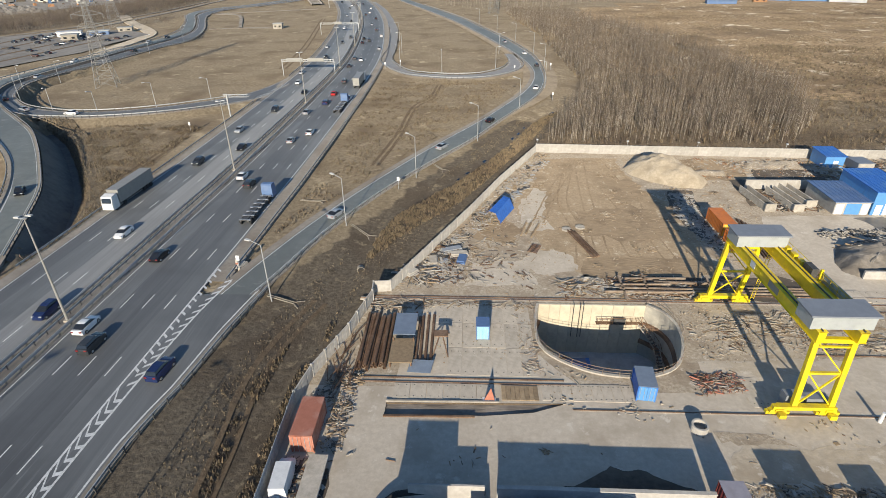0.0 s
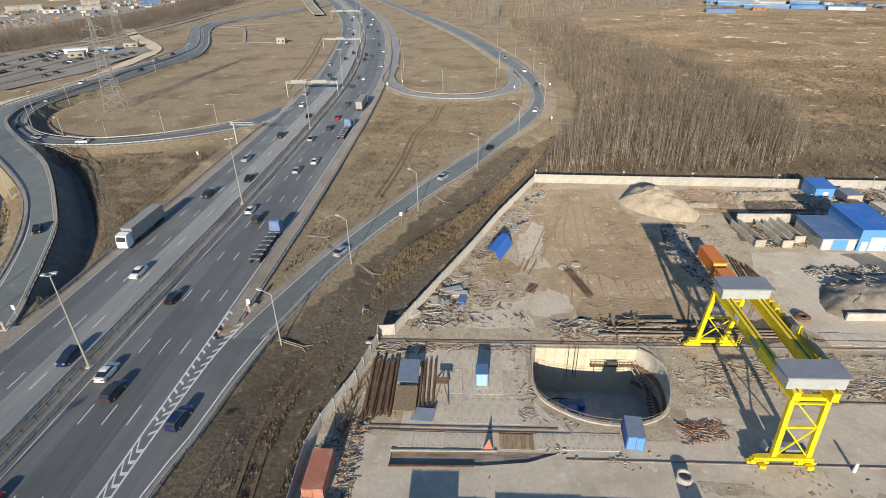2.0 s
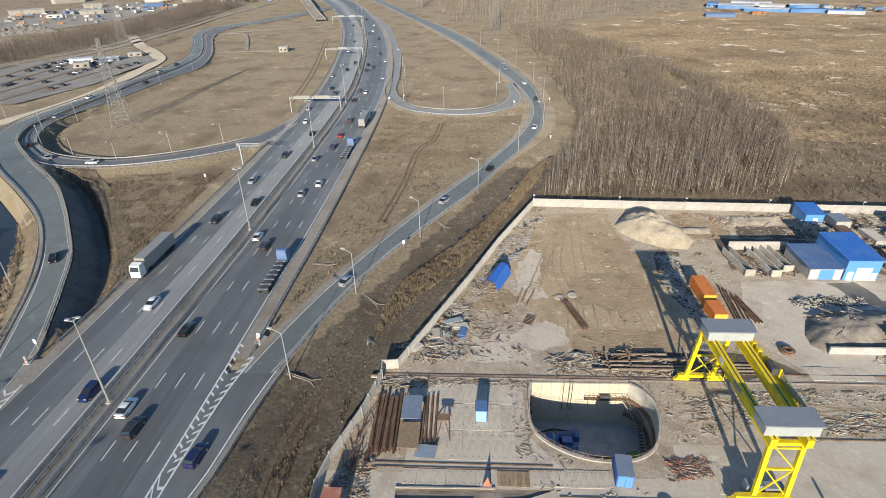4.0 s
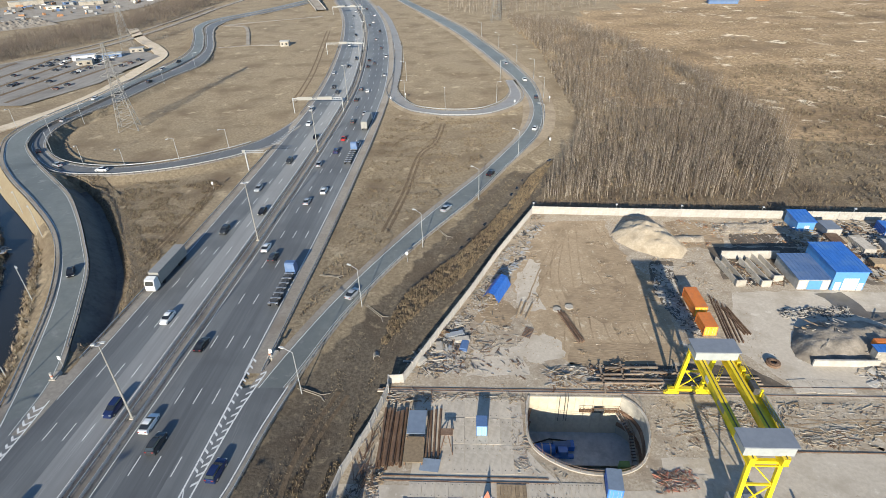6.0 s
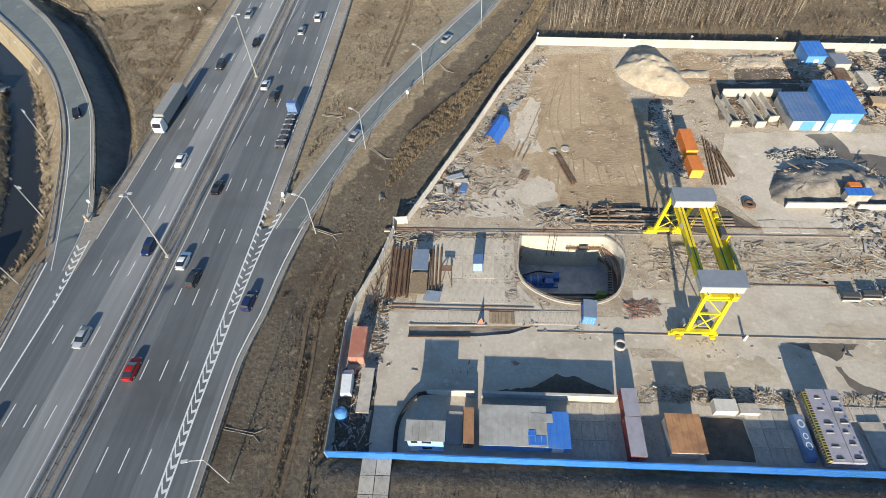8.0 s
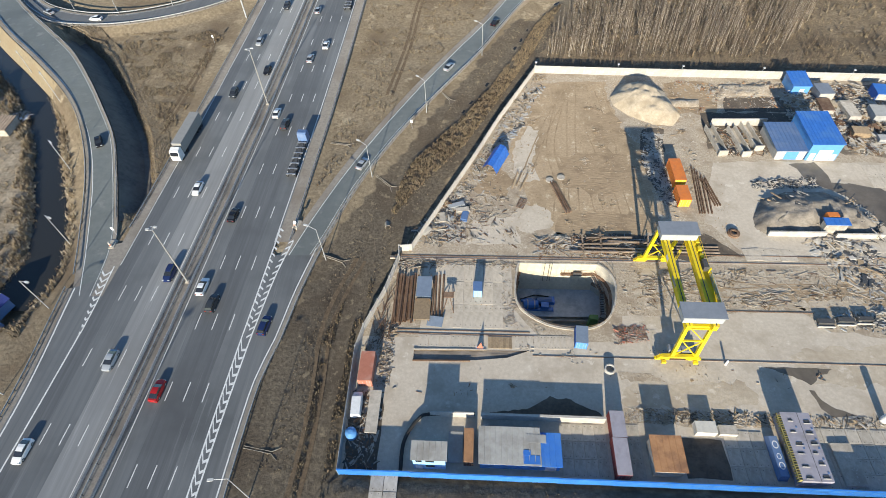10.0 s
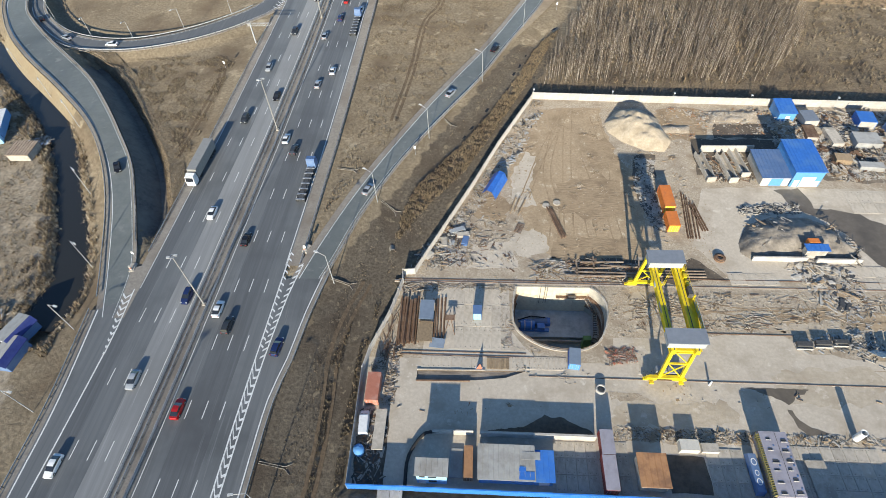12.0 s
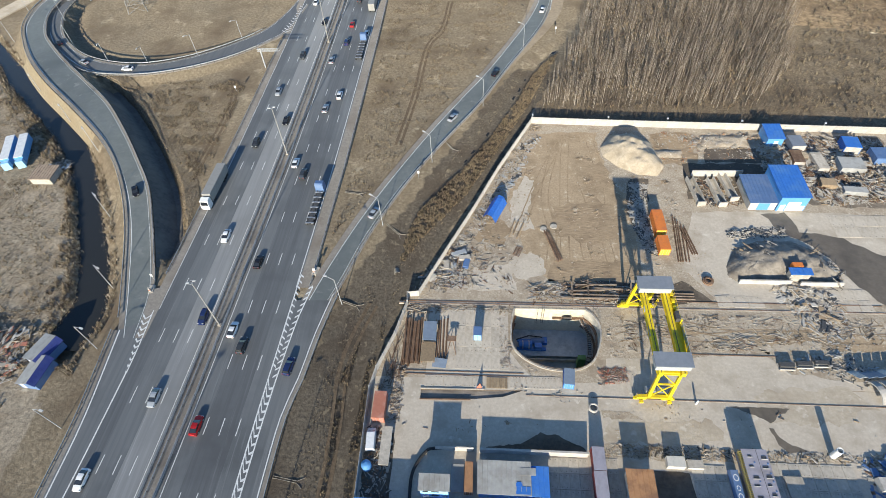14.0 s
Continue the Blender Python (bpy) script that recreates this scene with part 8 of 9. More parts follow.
far_block(-246, 378, 12, 5, 2.6, BLUE_DULL, "blue-green depot shed in the car park", 25, HOUSE)
far_block(-238, 396, 9, 5, 2.6, SLAB, "pale site cabin beside the car park", 20, SIGN)
heap("spoil_bank", "long bank of grey spoil beyond the trees", "spoil heap", [(-470, 520), (-420, 560), (-395, 540), (-440, 490)], 7, SHOULDER, 41, 0.8, 0.5)
solid("dirt_lot", sheet([(-560, 520), (-450, 470), (-400, 560), (-372, 640), (-380, 800), (-470, 860), (-560, 700)], 0.3), SHOULDER, "pale dusty industrial lot beyond the trees", "lot", kind="structure")


def clutter(label, poly, n, mats, seed, size=(2, 9), high=(1.0, 3.2)):
    """Stored goods, trucks and small sheds of a far lot, as one stuff."""
    rr = random.Random(seed)
    P = np.array(poly)
    gg = Geo()
    made = 0
    while made < n:
        x, y = rr.uniform(P[:, 0].min(), P[:, 0].max()), rr.uniform(P[:, 1].min(), P[:, 1].max())
        if not inside(poly, np.array(x), np.array(y)):
            continue
        made += 1
        l, w, h = rr.uniform(*size), rr.uniform(1.2, 3.0), rr.uniform(*high)
        gg.join(Geo().box(-l / 2, l / 2, -w / 2, w / 2, 0, h, top=rr.uniform(0.8, 1)), pose(x, y, 0.2, 0, 0, 25 + rr.choice((0, 90)) + rr.gauss(0, 12)), rr.randrange(len(mats)))
    return solid("stored_goods", gg, mats, label, "stored goods", kind="stuff")


clutter("far jumble of trucks, sheds and stored goods", [(-550, 540), (-450, 490), (-395, 600), (-375, 780), (-470, 840), (-540, 700)], 150, [SLAB, SLATE_SHEET, STEEL_DARK, BLUE_DULL, CREAMY, RUST_ROOF, MUD], 61)
clutter("far jumble of trucks and stored goods", [(-360, 800), (-250, 820), (-240, 980), (-420, 980)], 90, [SLAB, SLATE_SHEET, STEEL_DARK, BLUE_DULL, MUD], 62, (3, 14), (1.5, 4))
clutter("crates and small trucks round the depot", [(300, 615), (310, 660), (400, 640), (420, 590), (395, 585)], 60, [PALE_ROOF, SLATE_SHEET, STEEL_DARK, DEPOT_BLUE, RUST], 63, (2, 8), (1, 2.5))
# dirt tracks
for mt, lines in ((PALE_DIRT, (([(-214, 216), (-203, 246), (-199, 285), (-205, 337), (-212, 378), (-232, 410), (-262, 446), (-300, 500)], 8.5),)),
                  (SHOULDER, (([(-182, 404), (-160, 411), (-136, 410)], 2), ([(-163, 413), (-195, 495), (-218, 508), (-140, 548)], 2.5), ([(-318, 322), (-303, 354), (-276, 430), (-271, 540), (-274, 640), (-266, 800)], 5), ([(-332, 332), (-314, 362), (-288, 436), (-283, 540), (-285, 640)], 3)))):
    g = Geo()
    for pts, w in lines:
        c = spline([(x, y, 0.0) for x, y in pts], 4)
        c[:, 2] = [max(-0.1, float(height_at(p[0], p[1]))) + 0.35 for p in c]
        ribbon(g, offset(c, -w / 2), offset(c, w / 2), 0.5)
    solid("dirt_track", g, mt, "pale dusty dirt tracks across the field", "track", kind="structure")
ob = thing("flyover", "pale concrete flyover ramp on round columns", "flyover", kind="structure")
c = spline([(-150, 585, 1.2), (-172, 640, 4.5), (-200, 720, 7), (-240, 827, 8), (-300, 940, 8)], 6)
g = Geo()
ribbon(g, offset(c, -5), offset(c, 5), 1.2)
part("deck", g, SHOULDER, ob)
g = Geo()
for s in (-5, 5):
    o = offset(c, s)
    ribbon(g, o + np.array([0, 0, 1.0]), o)
part("parapet", g, WHITE_WALL, ob)
for i in range(3, len(c), 4):
    part("column", Geo().rod((c[i][0], c[i][1], -1), (c[i][0], c[i][1], c[i][2] - 1), 0.9, n=10), SLAB, ob)
# rutted tracks on the verge and in the fields
def rut(pts, w):
    c = spline([(x, y, 0.0) for x, y in pts], 2)
    gg = Geo()
    for d in (-w, w):
        o = offset(c, d)
        o[:, 2] = [float(height_at(p[0], p[1])) + 0.07 for p in o]
        a, b = offset(o, -0.45), offset(o, 0.45)
        ribbon(gg, a, b)
    return solid("wheel_rut", gg, TRACK, "muddy wheel ruts pressed into the grass", "track", kind="structure")


rut([(-26.5, 10), (-25.2, 28), (-25.2, 40), (-25.8, 53), (-24.5, 62), (-21.5, 72)], 0.9)
rut([(-84, 100), (-84, 120), (-83, 150), (-85, 164)], 0.8)
rut([(-86, 262), (-89, 300), (-96, 350), (-106, 410), (-116, 470)], 1.3)
rut([(-22, 132), (-19, 160), (-17, 190), (-12, 205), (-10, 228)], 0.8)
# pale ditch water beside the woods
g = Geo()
c = spline([(-6.2, 117, 0), (2.8, 132, 0), (11.2, 149.4, 0), (23, 176.7, 0), (34, 192, 0), (44, 208, 0), (47, 230, 0)], 3)
ribbon(g, offset(c, -1.0) + np.array([0, 0, -1.12]), offset(c, 1.0) + np.array([0, 0, -1.12]))
solid("water", g, WATER, "shallow water in a narrow field ditch", "water", kind="structure")


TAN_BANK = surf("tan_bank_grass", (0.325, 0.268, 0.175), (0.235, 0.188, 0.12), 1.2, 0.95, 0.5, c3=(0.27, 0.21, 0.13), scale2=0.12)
# grassy embankment faces of the raised slip road
for c, side in ((even(MERGE_R, 200), 1), (even(MERGE_L, 200), -1)):
    c = c[(c[:, 2] > 0.75) & (c[:, 1] < 330)]
    g = Geo()
    top = offset(c, side * 0.25) - np.array([0, 0, 0.1])
    reach = 0.25 + (c[:, 2] + 0.4) * 0.95
    low = np.full(len(c), -0.5)
    if side > 0:
        k = np.clip((c[:, 1] - 79) / 12, 0, 1) * np.clip((172 - c[:, 1]) / 12, 0, 1) * (c[:, 0] > -150)
        reach, low = reach * (1 - k) + 4.9 * k, low * (1 - k) - 2.4 * k
    foot = offset(c, side * reach)
    foot[:, 2] = low
    a, b = (top, foot) if side > 0 else (foot, top)
    ribbon(g, a, b)
    if side > 0:
        near = k > 0.05
        def bank_line(d, z):
            """A line along the ditch, d metres from the road at full depth, kept off the motorway."""
            line = offset(c, d)[near] * k[near, None] + offset(c, reach)[near] * (1 - k[near, None])
            wobble = np.array([noise.noise((q[0] * 0.25, q[1] * 0.25, d)) for q in line])
            line[:, 0] = np.minimum(line[:, 0] + 0.5 * wobble, [heading(MEDIAN, q[1], -19.6)[0] for q in line])
            line[:, 2] = z
            return line
        deep = -0.5 - 1.9 * k[near]
        outside = np.array([float(height_at(q[0], q[1])) for q in offset(c, 14.0)[near]])
        outside = np.where(outside < -0.6, -0.1, outside) + 0.05
        floor_line, rim, shoulder = bank_line(6.7, deep), bank_line(8.7, outside), bank_line(13.0, outside - 0.02)
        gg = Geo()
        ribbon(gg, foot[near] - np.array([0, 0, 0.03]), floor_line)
        solid("ditch_floor", gg, BANK, "ditch floor in a dark colour that includes the embankment's shade", "ditch", kind="structure")
        gg = Geo()
        ribbon(gg, floor_line, rim)
        ribbon(gg, rim, shoulder)
        solid("ditch_slope", gg, GRASS, "grassy outer slope of the deep roadside ditch", "ditch", kind="structure")
        # rough dead grass hanging over the slope and along its rim
        rng, blades = np.random.default_rng(77), Geo()
        for q in range(5200):
            i, u, v = int(rng.integers(0, len(rim) - 1)), rng.random(), rng.random() ** 1.4
            one = floor_line[i] * (1 - u) + floor_line[i + 1] * u
            two = rim[i] * (1 - u) + rim[i + 1] * u
            three = shoulder[i] * (1 - u) + shoulder[i + 1] * u
            base = one + (two - one) * (v / 0.6) if v < 0.6 else two + (three - two) * ((v - 0.6) / 0.4)
            for _ in range(3):
                turn, tall = rng.uniform(0, 6.28), rng.uniform(0.25, 0.75)
                wide = np.array([-math.sin(turn), math.cos(turn), 0]) * (0.02 + 0.09 * tall)
                at = base + np.array([rng.uniform(-0.2, 0.2), rng.uniform(-0.2, 0.2), -0.04])
                blades.add([tuple(at - wide), tuple(at + wide), tuple(at + np.array([math.cos(turn) * tall * 0.45, math.sin(turn) * tall * 0.45, tall]))], [(0, 1, 2)], int(rng.integers(0, 4)))
        solid("dry_reeds", blades, [SCRUB, GRASS, REED, BANK], "rough dead grass on the ditch slope", "grass", kind="stuff")
    # east face gets the colour with shade in it, sunny west face the tan
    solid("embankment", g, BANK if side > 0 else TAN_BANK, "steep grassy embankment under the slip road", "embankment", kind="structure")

# ---- plants ----
def bare_tree(rnd, high, spread=1.0, twigs=34):
    """A thin bare birch: tapered trunk, upswept limbs, many twigs. Trunk in slot 1, twigs in slot 0."""
    tk, cr = Geo(), Geo()
    lean = (rnd.uniform(-0.04, 0.04), rnd.uniform(-0.04, 0.04))
    def at(z):
        return Vector((lean[0] * z + 0.12 * math.sin(z * 0.7), lean[1] * z, z))
    lv = [-0.3, high * 0.35, high * 0.7, high]
    for a, b in zip(lv, lv[1:]):
        tk.rod(at(a), at(b), 0.075 * (1 - max(a, 0) / high) + 0.015, 0.075 * (1 - b / high) + 0.012, 3, caps=False)
    for i in range(twigs):
        z = high * rnd.uniform(0.3, 0.97)
        a = rnd.uniform(0, 6.28)
        l = spread * rnd.uniform(0.5, 1.5) * (1.1 - z / high) + 0.5
        p = at(z)
        lift = rnd.uniform(0.35, 1.0)
        q = p + Vector((math.cos(a) * l * 0.7, math.sin(a) * l * 0.7, l * lift))
        w = 0.034
        s = Vector((-math.sin(a), math.cos(a), 0)) * w
        cr.add([p - s, p + s, q], [(0, 1, 2)])
        for k in range(2):
            p2 = p.lerp(q, rnd.uniform(0.35, 0.8))
            b = a + rnd.uniform(-1.2, 1.2)
            q2 = p2 + Vector((math.cos(b) * 0.4, math.sin(b) * 0.4, rnd.uniform(0.4, 0.9)))
            cr.add([p2 - s * 0.7, p2 + s * 0.7, q2], [(0, 1, 2)])
    return tk, cr


rnd = random.Random(21)
WOODS = [(24, 151), (92, 151), (112, 175), (129, 222), (128, 285), (120, 340), (100, 420), (79, 476), (32, 515), (36, 448), (46, 372), (47, 300), (48, 232), (41, 198), (30, 170)]
kinds = []
for i in range(7):
    tk, cr = bare_tree(rnd, rnd.uniform(8.5, 13))
    kinds.append((tk.mesh("trunk", BIRCH), cr.mesh("crown", BARK)))
made = 0
while made < 300:
    x, y = rnd.uniform(24, 112), rnd.uniform(150, 188)
    if not inside(WOODS, np.array(x), np.array(y)):
        continue
    tk, cr = kinds[made % 7]
    s = rnd.uniform(0.5, 0.85)
    ob = thing("birch_tree", "thin bare birch at the edge of the wood", "tree", pose(x, y, float(height_at(x, y)), 0, 0, rnd.uniform(0, 360)) @ Matrix.Diagonal((s, s, s, 1)), "birches at the wood's edge")
    part("trunk", tk, None, ob)
    part("crown", cr, None, ob)
    made += 1


def wood(name, label, poly, n, heights, seed, y_min=-1e9, twigs=10, mats=None, spread=1.0):
    """A far wood: many thin bare trees in one mesh."""
    rnd = random.Random(seed)
    protos = [bare_tree(rnd, 10.0, spread, twigs) for _ in range(9)]
    arr = [(np.array(a.v), a.f, np.array(b.v), b.f) for a, b in protos]
    P = np.array(poly)
    V, Fc, M = [], [], []
    base = 0
    made = 0
    rng = np.random.default_rng(seed)
    cx, cy = rng.uniform(P[:, 0].min(), P[:, 0].max(), n * 20), rng.uniform(P[:, 1].min(), P[:, 1].max(), n * 20)
    ok = inside(poly, cx, cy) & (cy > y_min)
    for x, y in zip(cx[ok].tolist(), cy[ok].tolist()):
        if made == n:
            break
        if noise.noise((x * 0.05, y * 0.05, seed)) < -0.28:
            continue
        made += 1
        s = rnd.uniform(*heights) / 10
        a = rnd.uniform(0, 6.28)
        c, d = math.cos(a), math.sin(a)
        z = float(height_at(x, y))
        tv, tf, cv, cf = arr[made % 9]
        pale = 2 if mats is None and rnd.random() < 0.4 else 1
        for v, f, slot in ((tv, tf, pale), (cv, cf, 0)):
            o = np.stack([(v[:, 0] * c - v[:, 1] * d) * s + x, (v[:, 0] * d + v[:, 1] * c) * s + y, v[:, 2] * s + z], 1)
            V.append(o)
            Fc += [tuple(i + base for i in q) for q in f]
            M += [slot] * len(f)
            base += len(v)
    gg = Geo()
    gg.v, gg.f, gg.m = np.concatenate(V).tolist(), Fc, M
    return solid(name, gg, mats or [BARK, GREY_BARK, BIRCH], label, "trees", kind="stuff")


wood("birch_wood", "dense bare grey-brown birch wood", WOODS, 9000, (3.8, 8.4), 3, 152, 19, None, 1.8)
wood("young_birches", "thin belt of bare saplings beside the wood", [(48, 205), (60, 225), (66, 300), (60, 400), (48, 500), (60, 520), (110, 430), (128, 300), (136, 225), (112, 178)], 1100, (3, 6.5), 4, 160, 14)
BELT = surf("bare_branches", (0.15, 0.122, 0.10), (0.20, 0.162, 0.132), 0.8, 0.95, 0.0)
wood("tree_belt", "belt of bare trees beyond the car park", [(-360, 320), (-326, 362), (-294, 436), (-289, 540), (-292, 640), (-300, 780), (-372, 780), (-352, 690), (-340, 560), (-352, 480), (-385, 400), (-420, 360)], 5200, (6, 10), 5, -1e9, 20, [BELT, BELT], 3.4)
wood("far_wood", "far bare wood across the plain", [(-20, 560), (30, 525), (90, 540), (150, 605), (225, 640), (240, 900), (-60, 900), (-30, 640)], 3000, (8, 13), 6, -1e9, 16)
for r in range(5):
    row = [(-236.5 - r * 15 + s * 0.12 - s * 0.05 * r, 268 + r * 4 + s) for s in (0, 30, 60, 100)]
    wood("hedge", "dark leafless hedge between the parking rows", row + [(x - 4.0, y) for x, y in row[::-1]], 150, (1.2, 2.4), 70 + r, -1e9, 20, [SCRUB, SCRUB], 3.0)
wood("far_wood", "far bare wood across the plain", [(-240, 420), (-225, 450), (-260, 560), (-270, 640), (-288, 620), (-282, 480)], 250, (4, 7), 7, -1e9, 10, [SCRUB, BARK], 1.8)
wood("scrub", "dark leafless scrub in the ditch by the yard", [(-26, 60), (-22, 74), (-14, 90), (4, 128), (18, 152), (22, 150), (8, 124), (-5, 96), (-14, 77), (-19, 60)], 300, (0.6, 1.6), 8, -1e9, 22, [SCRUB, SCRUB], 3.0)
tall_weeds = [(22, 146), (34, 168), (110, 200), (160, 196), (250, 178), (300, 168), (300, 134), (126, 140)]
wood("scrub", "low brown thicket behind the north wall", [(100, 150), (112, 176), (128, 202), (165, 194), (240, 176), (240, 138), (126, 142)], 1500, (0.5, 1.3), 10, -1e9, 18, [SCRUB, BARK], 3.2)
wood("scrub", "brown leafless scrub along the ditch", [(20, 146), (26, 164), (100, 166), (125, 150), (125, 141)], 1500, (1.4, 4.0), 9, -1e9, 22, [SCRUB, BARK], 2.4)


def tufts(name, label, poly, n, high, mats, seed, blades=5, clump=-0.1, grain=0.13, z_min=-0.75):
    """Dry grass and reed tufts: slim upright blades."""
    rnd = random.Random(seed)
    P = np.array(poly)
    gg = Geo()
    rng = np.random.default_rng(seed)
    cx, cy = rng.uniform(P[:, 0].min(), P[:, 0].max(), n * 20), rng.uniform(P[:, 1].min(), P[:, 1].max(), n * 20)
    ok = inside(poly, cx, cy)
    made = 0
    for x, y in zip(cx[ok].tolist(), cy[ok].tolist()):
        if made == n:
            break
        if noise.noise((x * grain, y * grain * 1.8, seed)) < clump:
            continue
        made += 1
        z = float(height_at(x, y)) - 0.05
        if z < z_min or z > 0.45:
            continue
        h = rnd.uniform(*high)
        slot = rnd.randrange(len(mats))
        for i in range(blades):
            a = rnd.uniform(0, 6.28)
            r = h * 0.3
            bx, by = x + rnd.uniform(-r, r), y + rnd.uniform(-r, r)
            w = h * 0.09 + 0.02
            gg.add([(bx - math.sin(a) * w, by + math.cos(a) * w, z), (bx + math.sin(a) * w, by - math.cos(a) * w, z), (bx + math.cos(a) * h * 0.35, by + math.sin(a) * h * 0.35, z + h)], [(0, 1, 2)], slot)
    return solid(name, gg, mats, label, "grass", kind="stuff")


tufts("dry_reeds", "pale dry reeds and grass on the verge", [(-33, 26), (-27, 70), (-17, 97), (6, 150), (20, 180), (30, 172), (18, 148), (-5, 98), (-15, 78), (-20, 55), (-20, 26)], 7000, (0.12, 0.4), [VERGE, VERGE, GRASS, REED], 1, 4, -0.5)
OCHRE = surf("ochre_reeds", (0.335, 0.255, 0.158), (0.235, 0.175, 0.108), 0.8, 0.95, 0.0, c3=(0.205, 0.148, 0.09), scale2=0.1)
tufts("dry_reeds", "ochre reeds crowding the yard ditch", [(-18, 96.6), (-9, 109.6), (1, 129.3), (13, 155.8), (25, 180.5), (33, 188), (19.5, 152.5), (9, 129.3), (0, 109.7), (-10.5, 94), (-16, 84)], 9000, (0.25, 0.85), [OCHRE, REED, REED, SCRUB, VERGE], 12, 5, -0.25, 0.4)
tufts("dry_reeds", "rough dry grass in the motorway triangle", [(-36, 92), (-34, 130), (-35, 235), (-24, 236), (10, 234), (24, 228), (6, 186), (-12, 146)], 3500, (0.3, 0.8), [GRASS, REED, SCRUB], 2, 4, 0.0)
tufts("dry_reeds", "rough dry grass beside the slip road", [(-79, 80), (-82, 170), (-110, 168), (-135, 166), (-112, 152), (-92, 125), (-82, 96)], 3000, (0.3, 0.8), [GRASS, REED, SCRUB], 3, 4, 0.0)
tufts("dry_reeds", "dry reeds lining the west ditch", [(-88, 50), (-90, 62), (-112, 118), (-165, 172), (-180, 180), (-175, 160), (-140, 128), (-120, 108), (-108, 78), (-104, 50)], 3000, (0.4, 1.3), [REED, REED, GRASS, SCRUB], 4, 5, -0.2)
tufts("dry_reeds", "tall yellow reeds beyond the wood", [(96, 150), (140, 225), (130, 290), (170, 330), (260, 300), (230, 150), (160, 142)], 6500, (0.4, 1.3), [REED, GRASS, GRASS, SCRUB], 5, 5, -0.1)
tufts("dry_reeds", "rough dry scrubland west of the ditch", [(-103, 20), (-100, 48), (-118, 100), (-135, 128), (-175, 168), (-200, 150), (-190, 60), (-140, 20)], 5000, (0.3, 0.9), [GRASS, REED, GRASS], 6, 5, -0.1)
tufts("dry_reeds", "rough dry grass south of the blue fence", [(-28, 8), (-28, 25), (90, 25), (90, 8)], 1600, (0.15, 0.45), [VERGE, VERGE, SCRUB], 7, 5, -0.2)

tufts("dry_reeds", "ochre weeds and dead grass beside the yard fence", [(-25.5, 20), (-26, 52), (-22, 66), (-17.5, 66), (-19.4, 50), (-19.2, 26), (-19, 20)], 2400, (0.2, 0.6), [OCHRE, GRASS, VERGE, VERGE], 14, 5, -0.15)
tufts("undergrowth", "brown undergrowth beneath the bare birches", WOODS, 9000, (0.5, 1.6), [REED, OCHRE, SCRUB, BARK], 15, 5, -0.4)


def flattened(name, label, poly, n, mats, seed, lengths=(0.6, 1.8)):
    """Dead reeds lying flat in combed swathes."""
    rng = np.random.default_rng(seed)
    P = np.array(poly)
    c = rng.uniform(P.min(0), P.max(0), (n * 5, 2))
    c = c[inside(list(poly), c[:, 0], c[:, 1])]
    c = c[np.array([noise.noise((x * 0.11, y * 0.11, seed)) > -0.25 for x, y in c.tolist()])][:n]
    gg = Geo()
    for x, y in c.tolist():
        a = 2.2 * noise.noise((x * 0.06, y * 0.06, seed + 7)) + rng.normal(0.4, 0.45)
        l, w, z = rng.uniform(*lengths), rng.uniform(0.05, 0.12), float(height_at(x, y))
        if z < -0.9:
            continue
        dx, dy = math.cos(a) * l, math.sin(a) * l
        gg.add([(x - dy / l * w, y + dx / l * w, z + 0.03), (x + dy / l * w, y - dx / l * w, z + 0.03), (x + dx, y + dy, z + rng.uniform(0.1, 0.4))], [(0, 1, 2)], int(rng.integers(0, len(mats))))
    return solid(name, gg, mats, label, "reeds", kind="stuff")


flattened("flattened_reeds", "tangled dead weeds behind the north wall", tall_weeds, 14000, [SCRUB, REED, TRACK, REED], 44, (0.5, 1.4))
GREY_REED = surf("bleached_grey_reed", (0.52, 0.45, 0.345), (0.38, 0.325, 0.24), 0.8, 0.95, 0.0, c3=(0.24, 0.205, 0.15), scale2=0.1)
flattened("flattened_reeds", "grey dead reeds lying flat on the scrubland", [(-98, 62), (-107, 84), (-117, 102), (-136, 124), (-176, 164), (-200, 150), (-180, 90), (-140, 62)], 16000, [GREY_REED, GREY_REED, REED, SCRUB], 41)
flattened("flattened_reeds", "matted dead grass beside the slip road", [(-79, 82), (-82, 168), (-108, 168), (-130, 164), (-108, 148), (-92, 122), (-83, 96)], 5000, [GRASS, REED, SCRUB], 42, (0.4, 1.1))
flattened("flattened_reeds", "matted dead grass in the motorway triangle", [(-36, 92), (-35, 235), (10, 234), (24, 228), (6, 186), (-12, 146)], 6000, [GRASS, REED, SCRUB], 43, (0.4, 1.1))
BLEACHED = surf("bleached_grass", (0.60, 0.50, 0.36), (0.45, 0.365, 0.25), 0.5, 0.95, 0.0)
tufts("bleached_grass", "bleached flattened grass over the far field", [(128, 300), (126, 228), (165, 206), (300, 190), (420, 330), (380, 520), (180, 560), (110, 440)], 16000, (0.25, 0.6), [BLEACHED, REED, REED], 21, 5, 0.1, 0.028)
tufts("dry_reeds", "dark brown weeds over the far field", [(100, 300), (135, 240), (180, 180), (300, 170), (420, 330), (380, 520), (180, 560), (110, 440)], 9000, (0.35, 0.9), [SCRUB, TRACK, REED, REED], 22, 5, 0.05, 0.022)

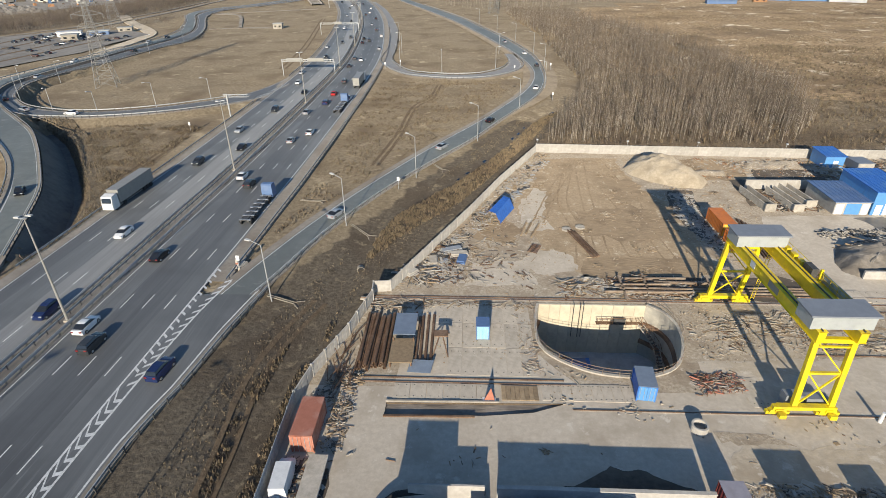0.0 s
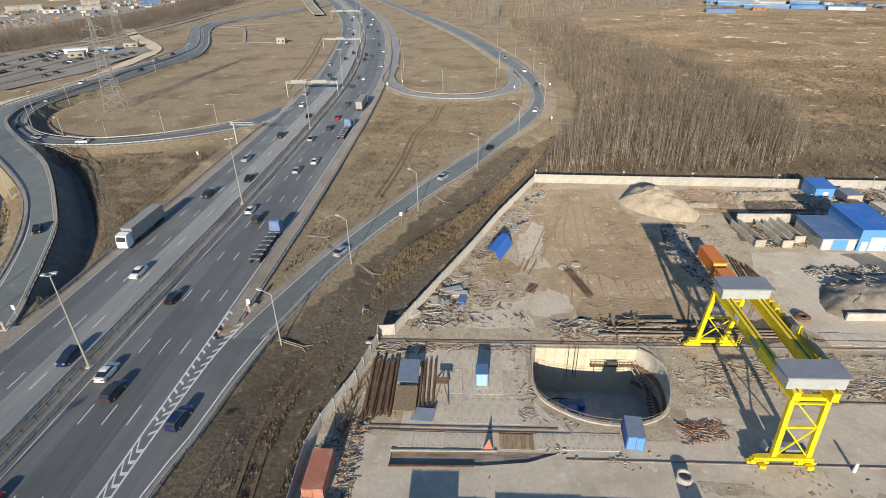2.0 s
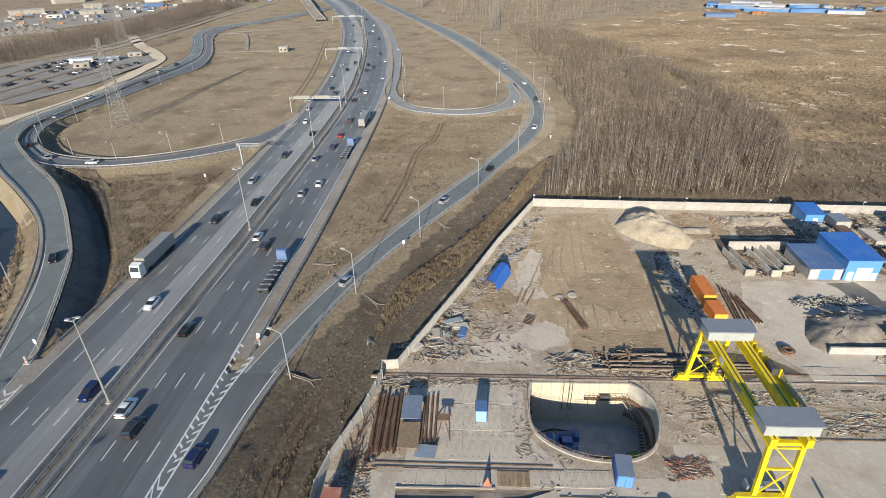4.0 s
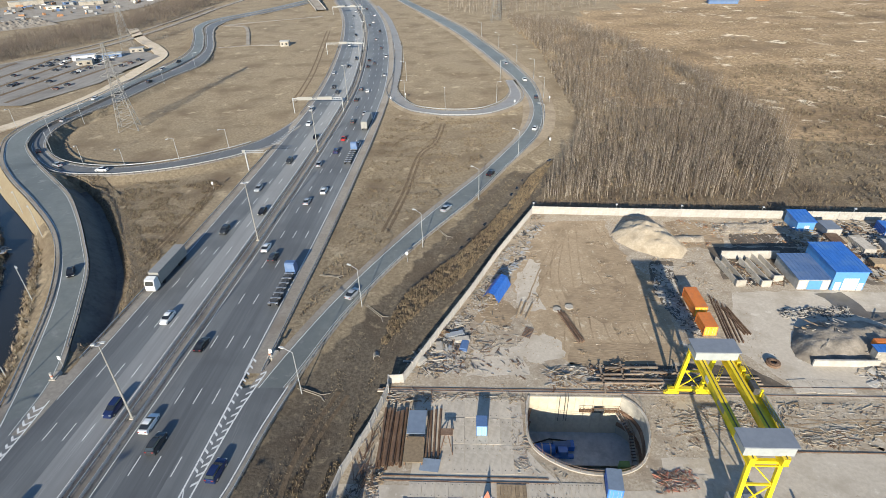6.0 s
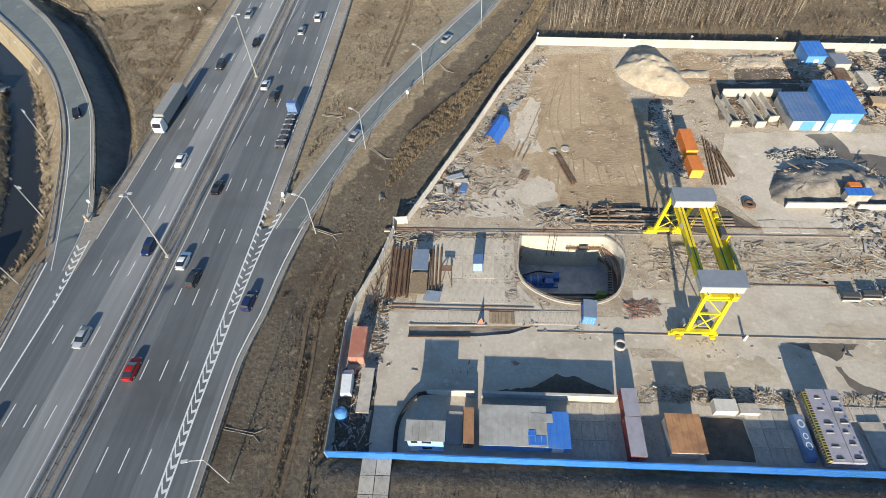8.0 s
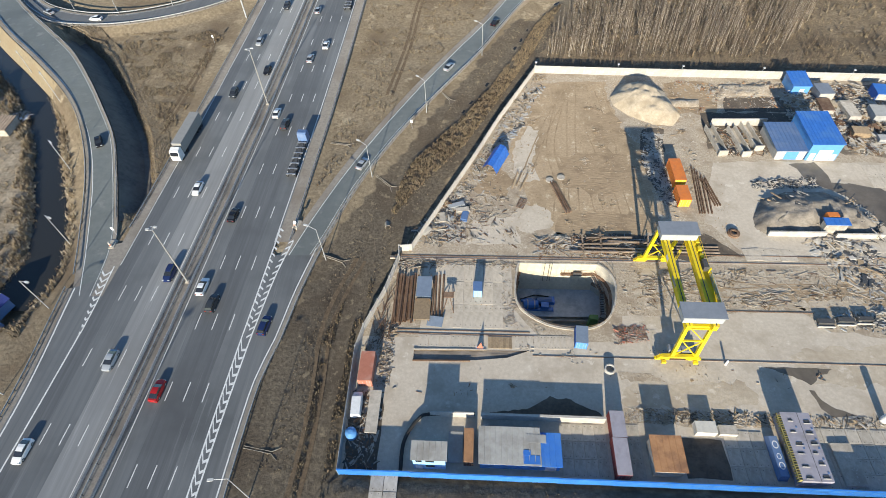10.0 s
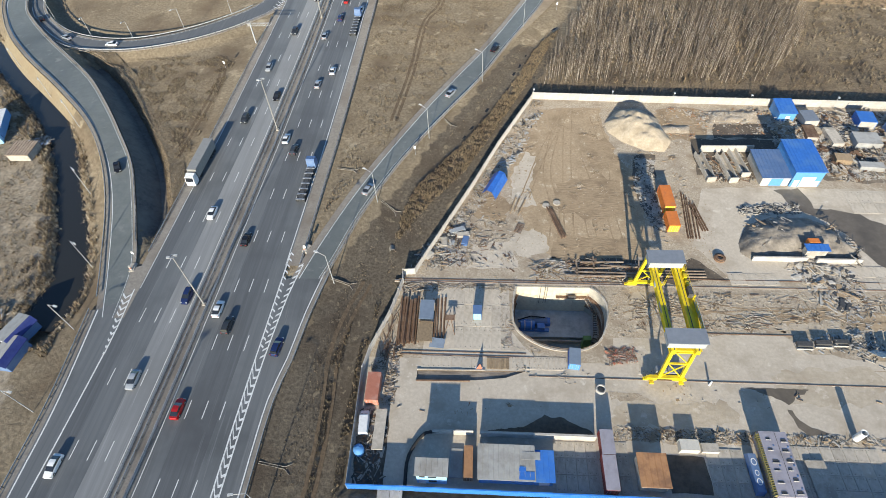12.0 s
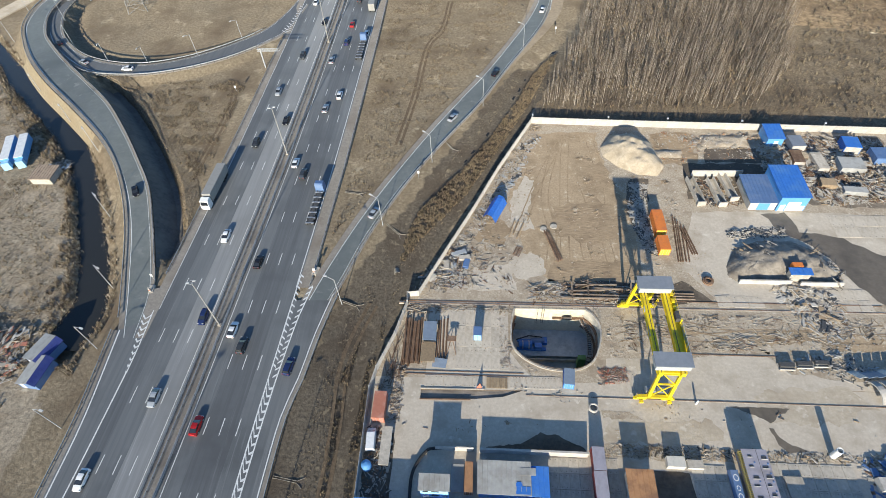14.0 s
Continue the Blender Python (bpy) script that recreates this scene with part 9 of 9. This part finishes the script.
for side, seed in ((WATER_W_R, 31), (WATER_W_L, 32)):
    c = even(side, 40)
    d = 1.0 if side is WATER_W_R else -1.0
    a, b = offset(c, -0.6 * d), offset(c, 3.4 * d)
    tufts("dry_reeds", "brown reeds crowding the water's edge", [(p[0], p[1]) for p in a] + [(p[0], p[1]) for p in b[::-1]], 2600, (0.4, 1.1), [REED, REED, SCRUB, GREY_REED], seed, 5, -0.6, 0.13, -2.2)

# ---- single slabs of the yard, laid unevenly ----
def slab_field(x0, y0, nx_, ny_, w, l, seed, skip=0.0, z=0.0, turn=0.0, mat=None):
    """Precast slabs with dark lifting pockets, laid side by side."""
    rnd = random.Random(seed)
    gg = Geo().box(0.035, w - 0.035, 0.035, l - 0.035, 0, 0.1, top=0.985)
    for k in range(2):
        for yy in (l * 0.12, l * 0.84):
            gg.box(w * (0.25 + 0.5 * k) - 0.06, w * (0.25 + 0.5 * k) + 0.06, yy, yy + 0.13, 0.1, 0.115, 1)
    me = gg.mesh("slab", [mat or SLAB, STEEL_DARK])
    for i in range(nx_):
        for j in range(ny_):
            if rnd.random() < skip:
                continue
            part("slab", me, None, yard, at=pose(x0 + i * w, y0 + j * l, z + rnd.uniform(-0.03, 0.03), rnd.uniform(-0.4, 0.4), rnd.uniform(-0.4, 0.4), turn + rnd.uniform(-0.4, 0.4)))


slab_field(18.6, 27.2, 4, 3, 1.95, 3.0, 1, 0.0, 0.0)
slab_field(29.9, 27.2, 1, 3, 2.2, 3.1, 2)
slab_field(45.9, 27.0, 3, 3, 2.2, 3.0, 3)
slab_field(60.3, 27.0, 8, 4, 2.0, 2.5, 4, 0.06)
slab_field(-0.6, 54.8, 6, 1, 2.0, 5.6, 5, 0.0, -0.04, mat=APRON)
slab_field(-0.6, 60.4, 6, 1, 2.0, 5.6, 25, 0.0, -0.04, mat=APRON)
slab_field(-2.6, 66.0, 7, 1, 2.0, 4.6, 26, 0.0, -0.04, mat=APRON)
slab_field(-7.2, 50.5, 6, 1, 2.1, 2.7, 6, 0.0, -0.03, mat=APRON)
slab_field(11.4, 50.6, 9, 1, 1.25, 3.0, 7, 0.0, -0.03, mat=APRON)
slab_field(-13.0, 13.0, 2, 5, 2.3, 2.7, 8, 0.0, 0.0)
slab_field(84.0, 72.6, 4, 2, 3.0, 3.2, 9, 0.2, -0.03, mat=APRON)
slab_field(61.0, 72.9, 4, 1, 3.6, 3.4, 27, 0.15, -0.03, 4, APRON)
slab_field(36.6, 50.2, 2, 1, 1.6, 5.4, 28, 0.0, -0.03, 6, APRON)
slab_field(96.5, 95.5, 5, 2, 3.0, 4.0, 10, 0.1, -0.04, mat=APRON)
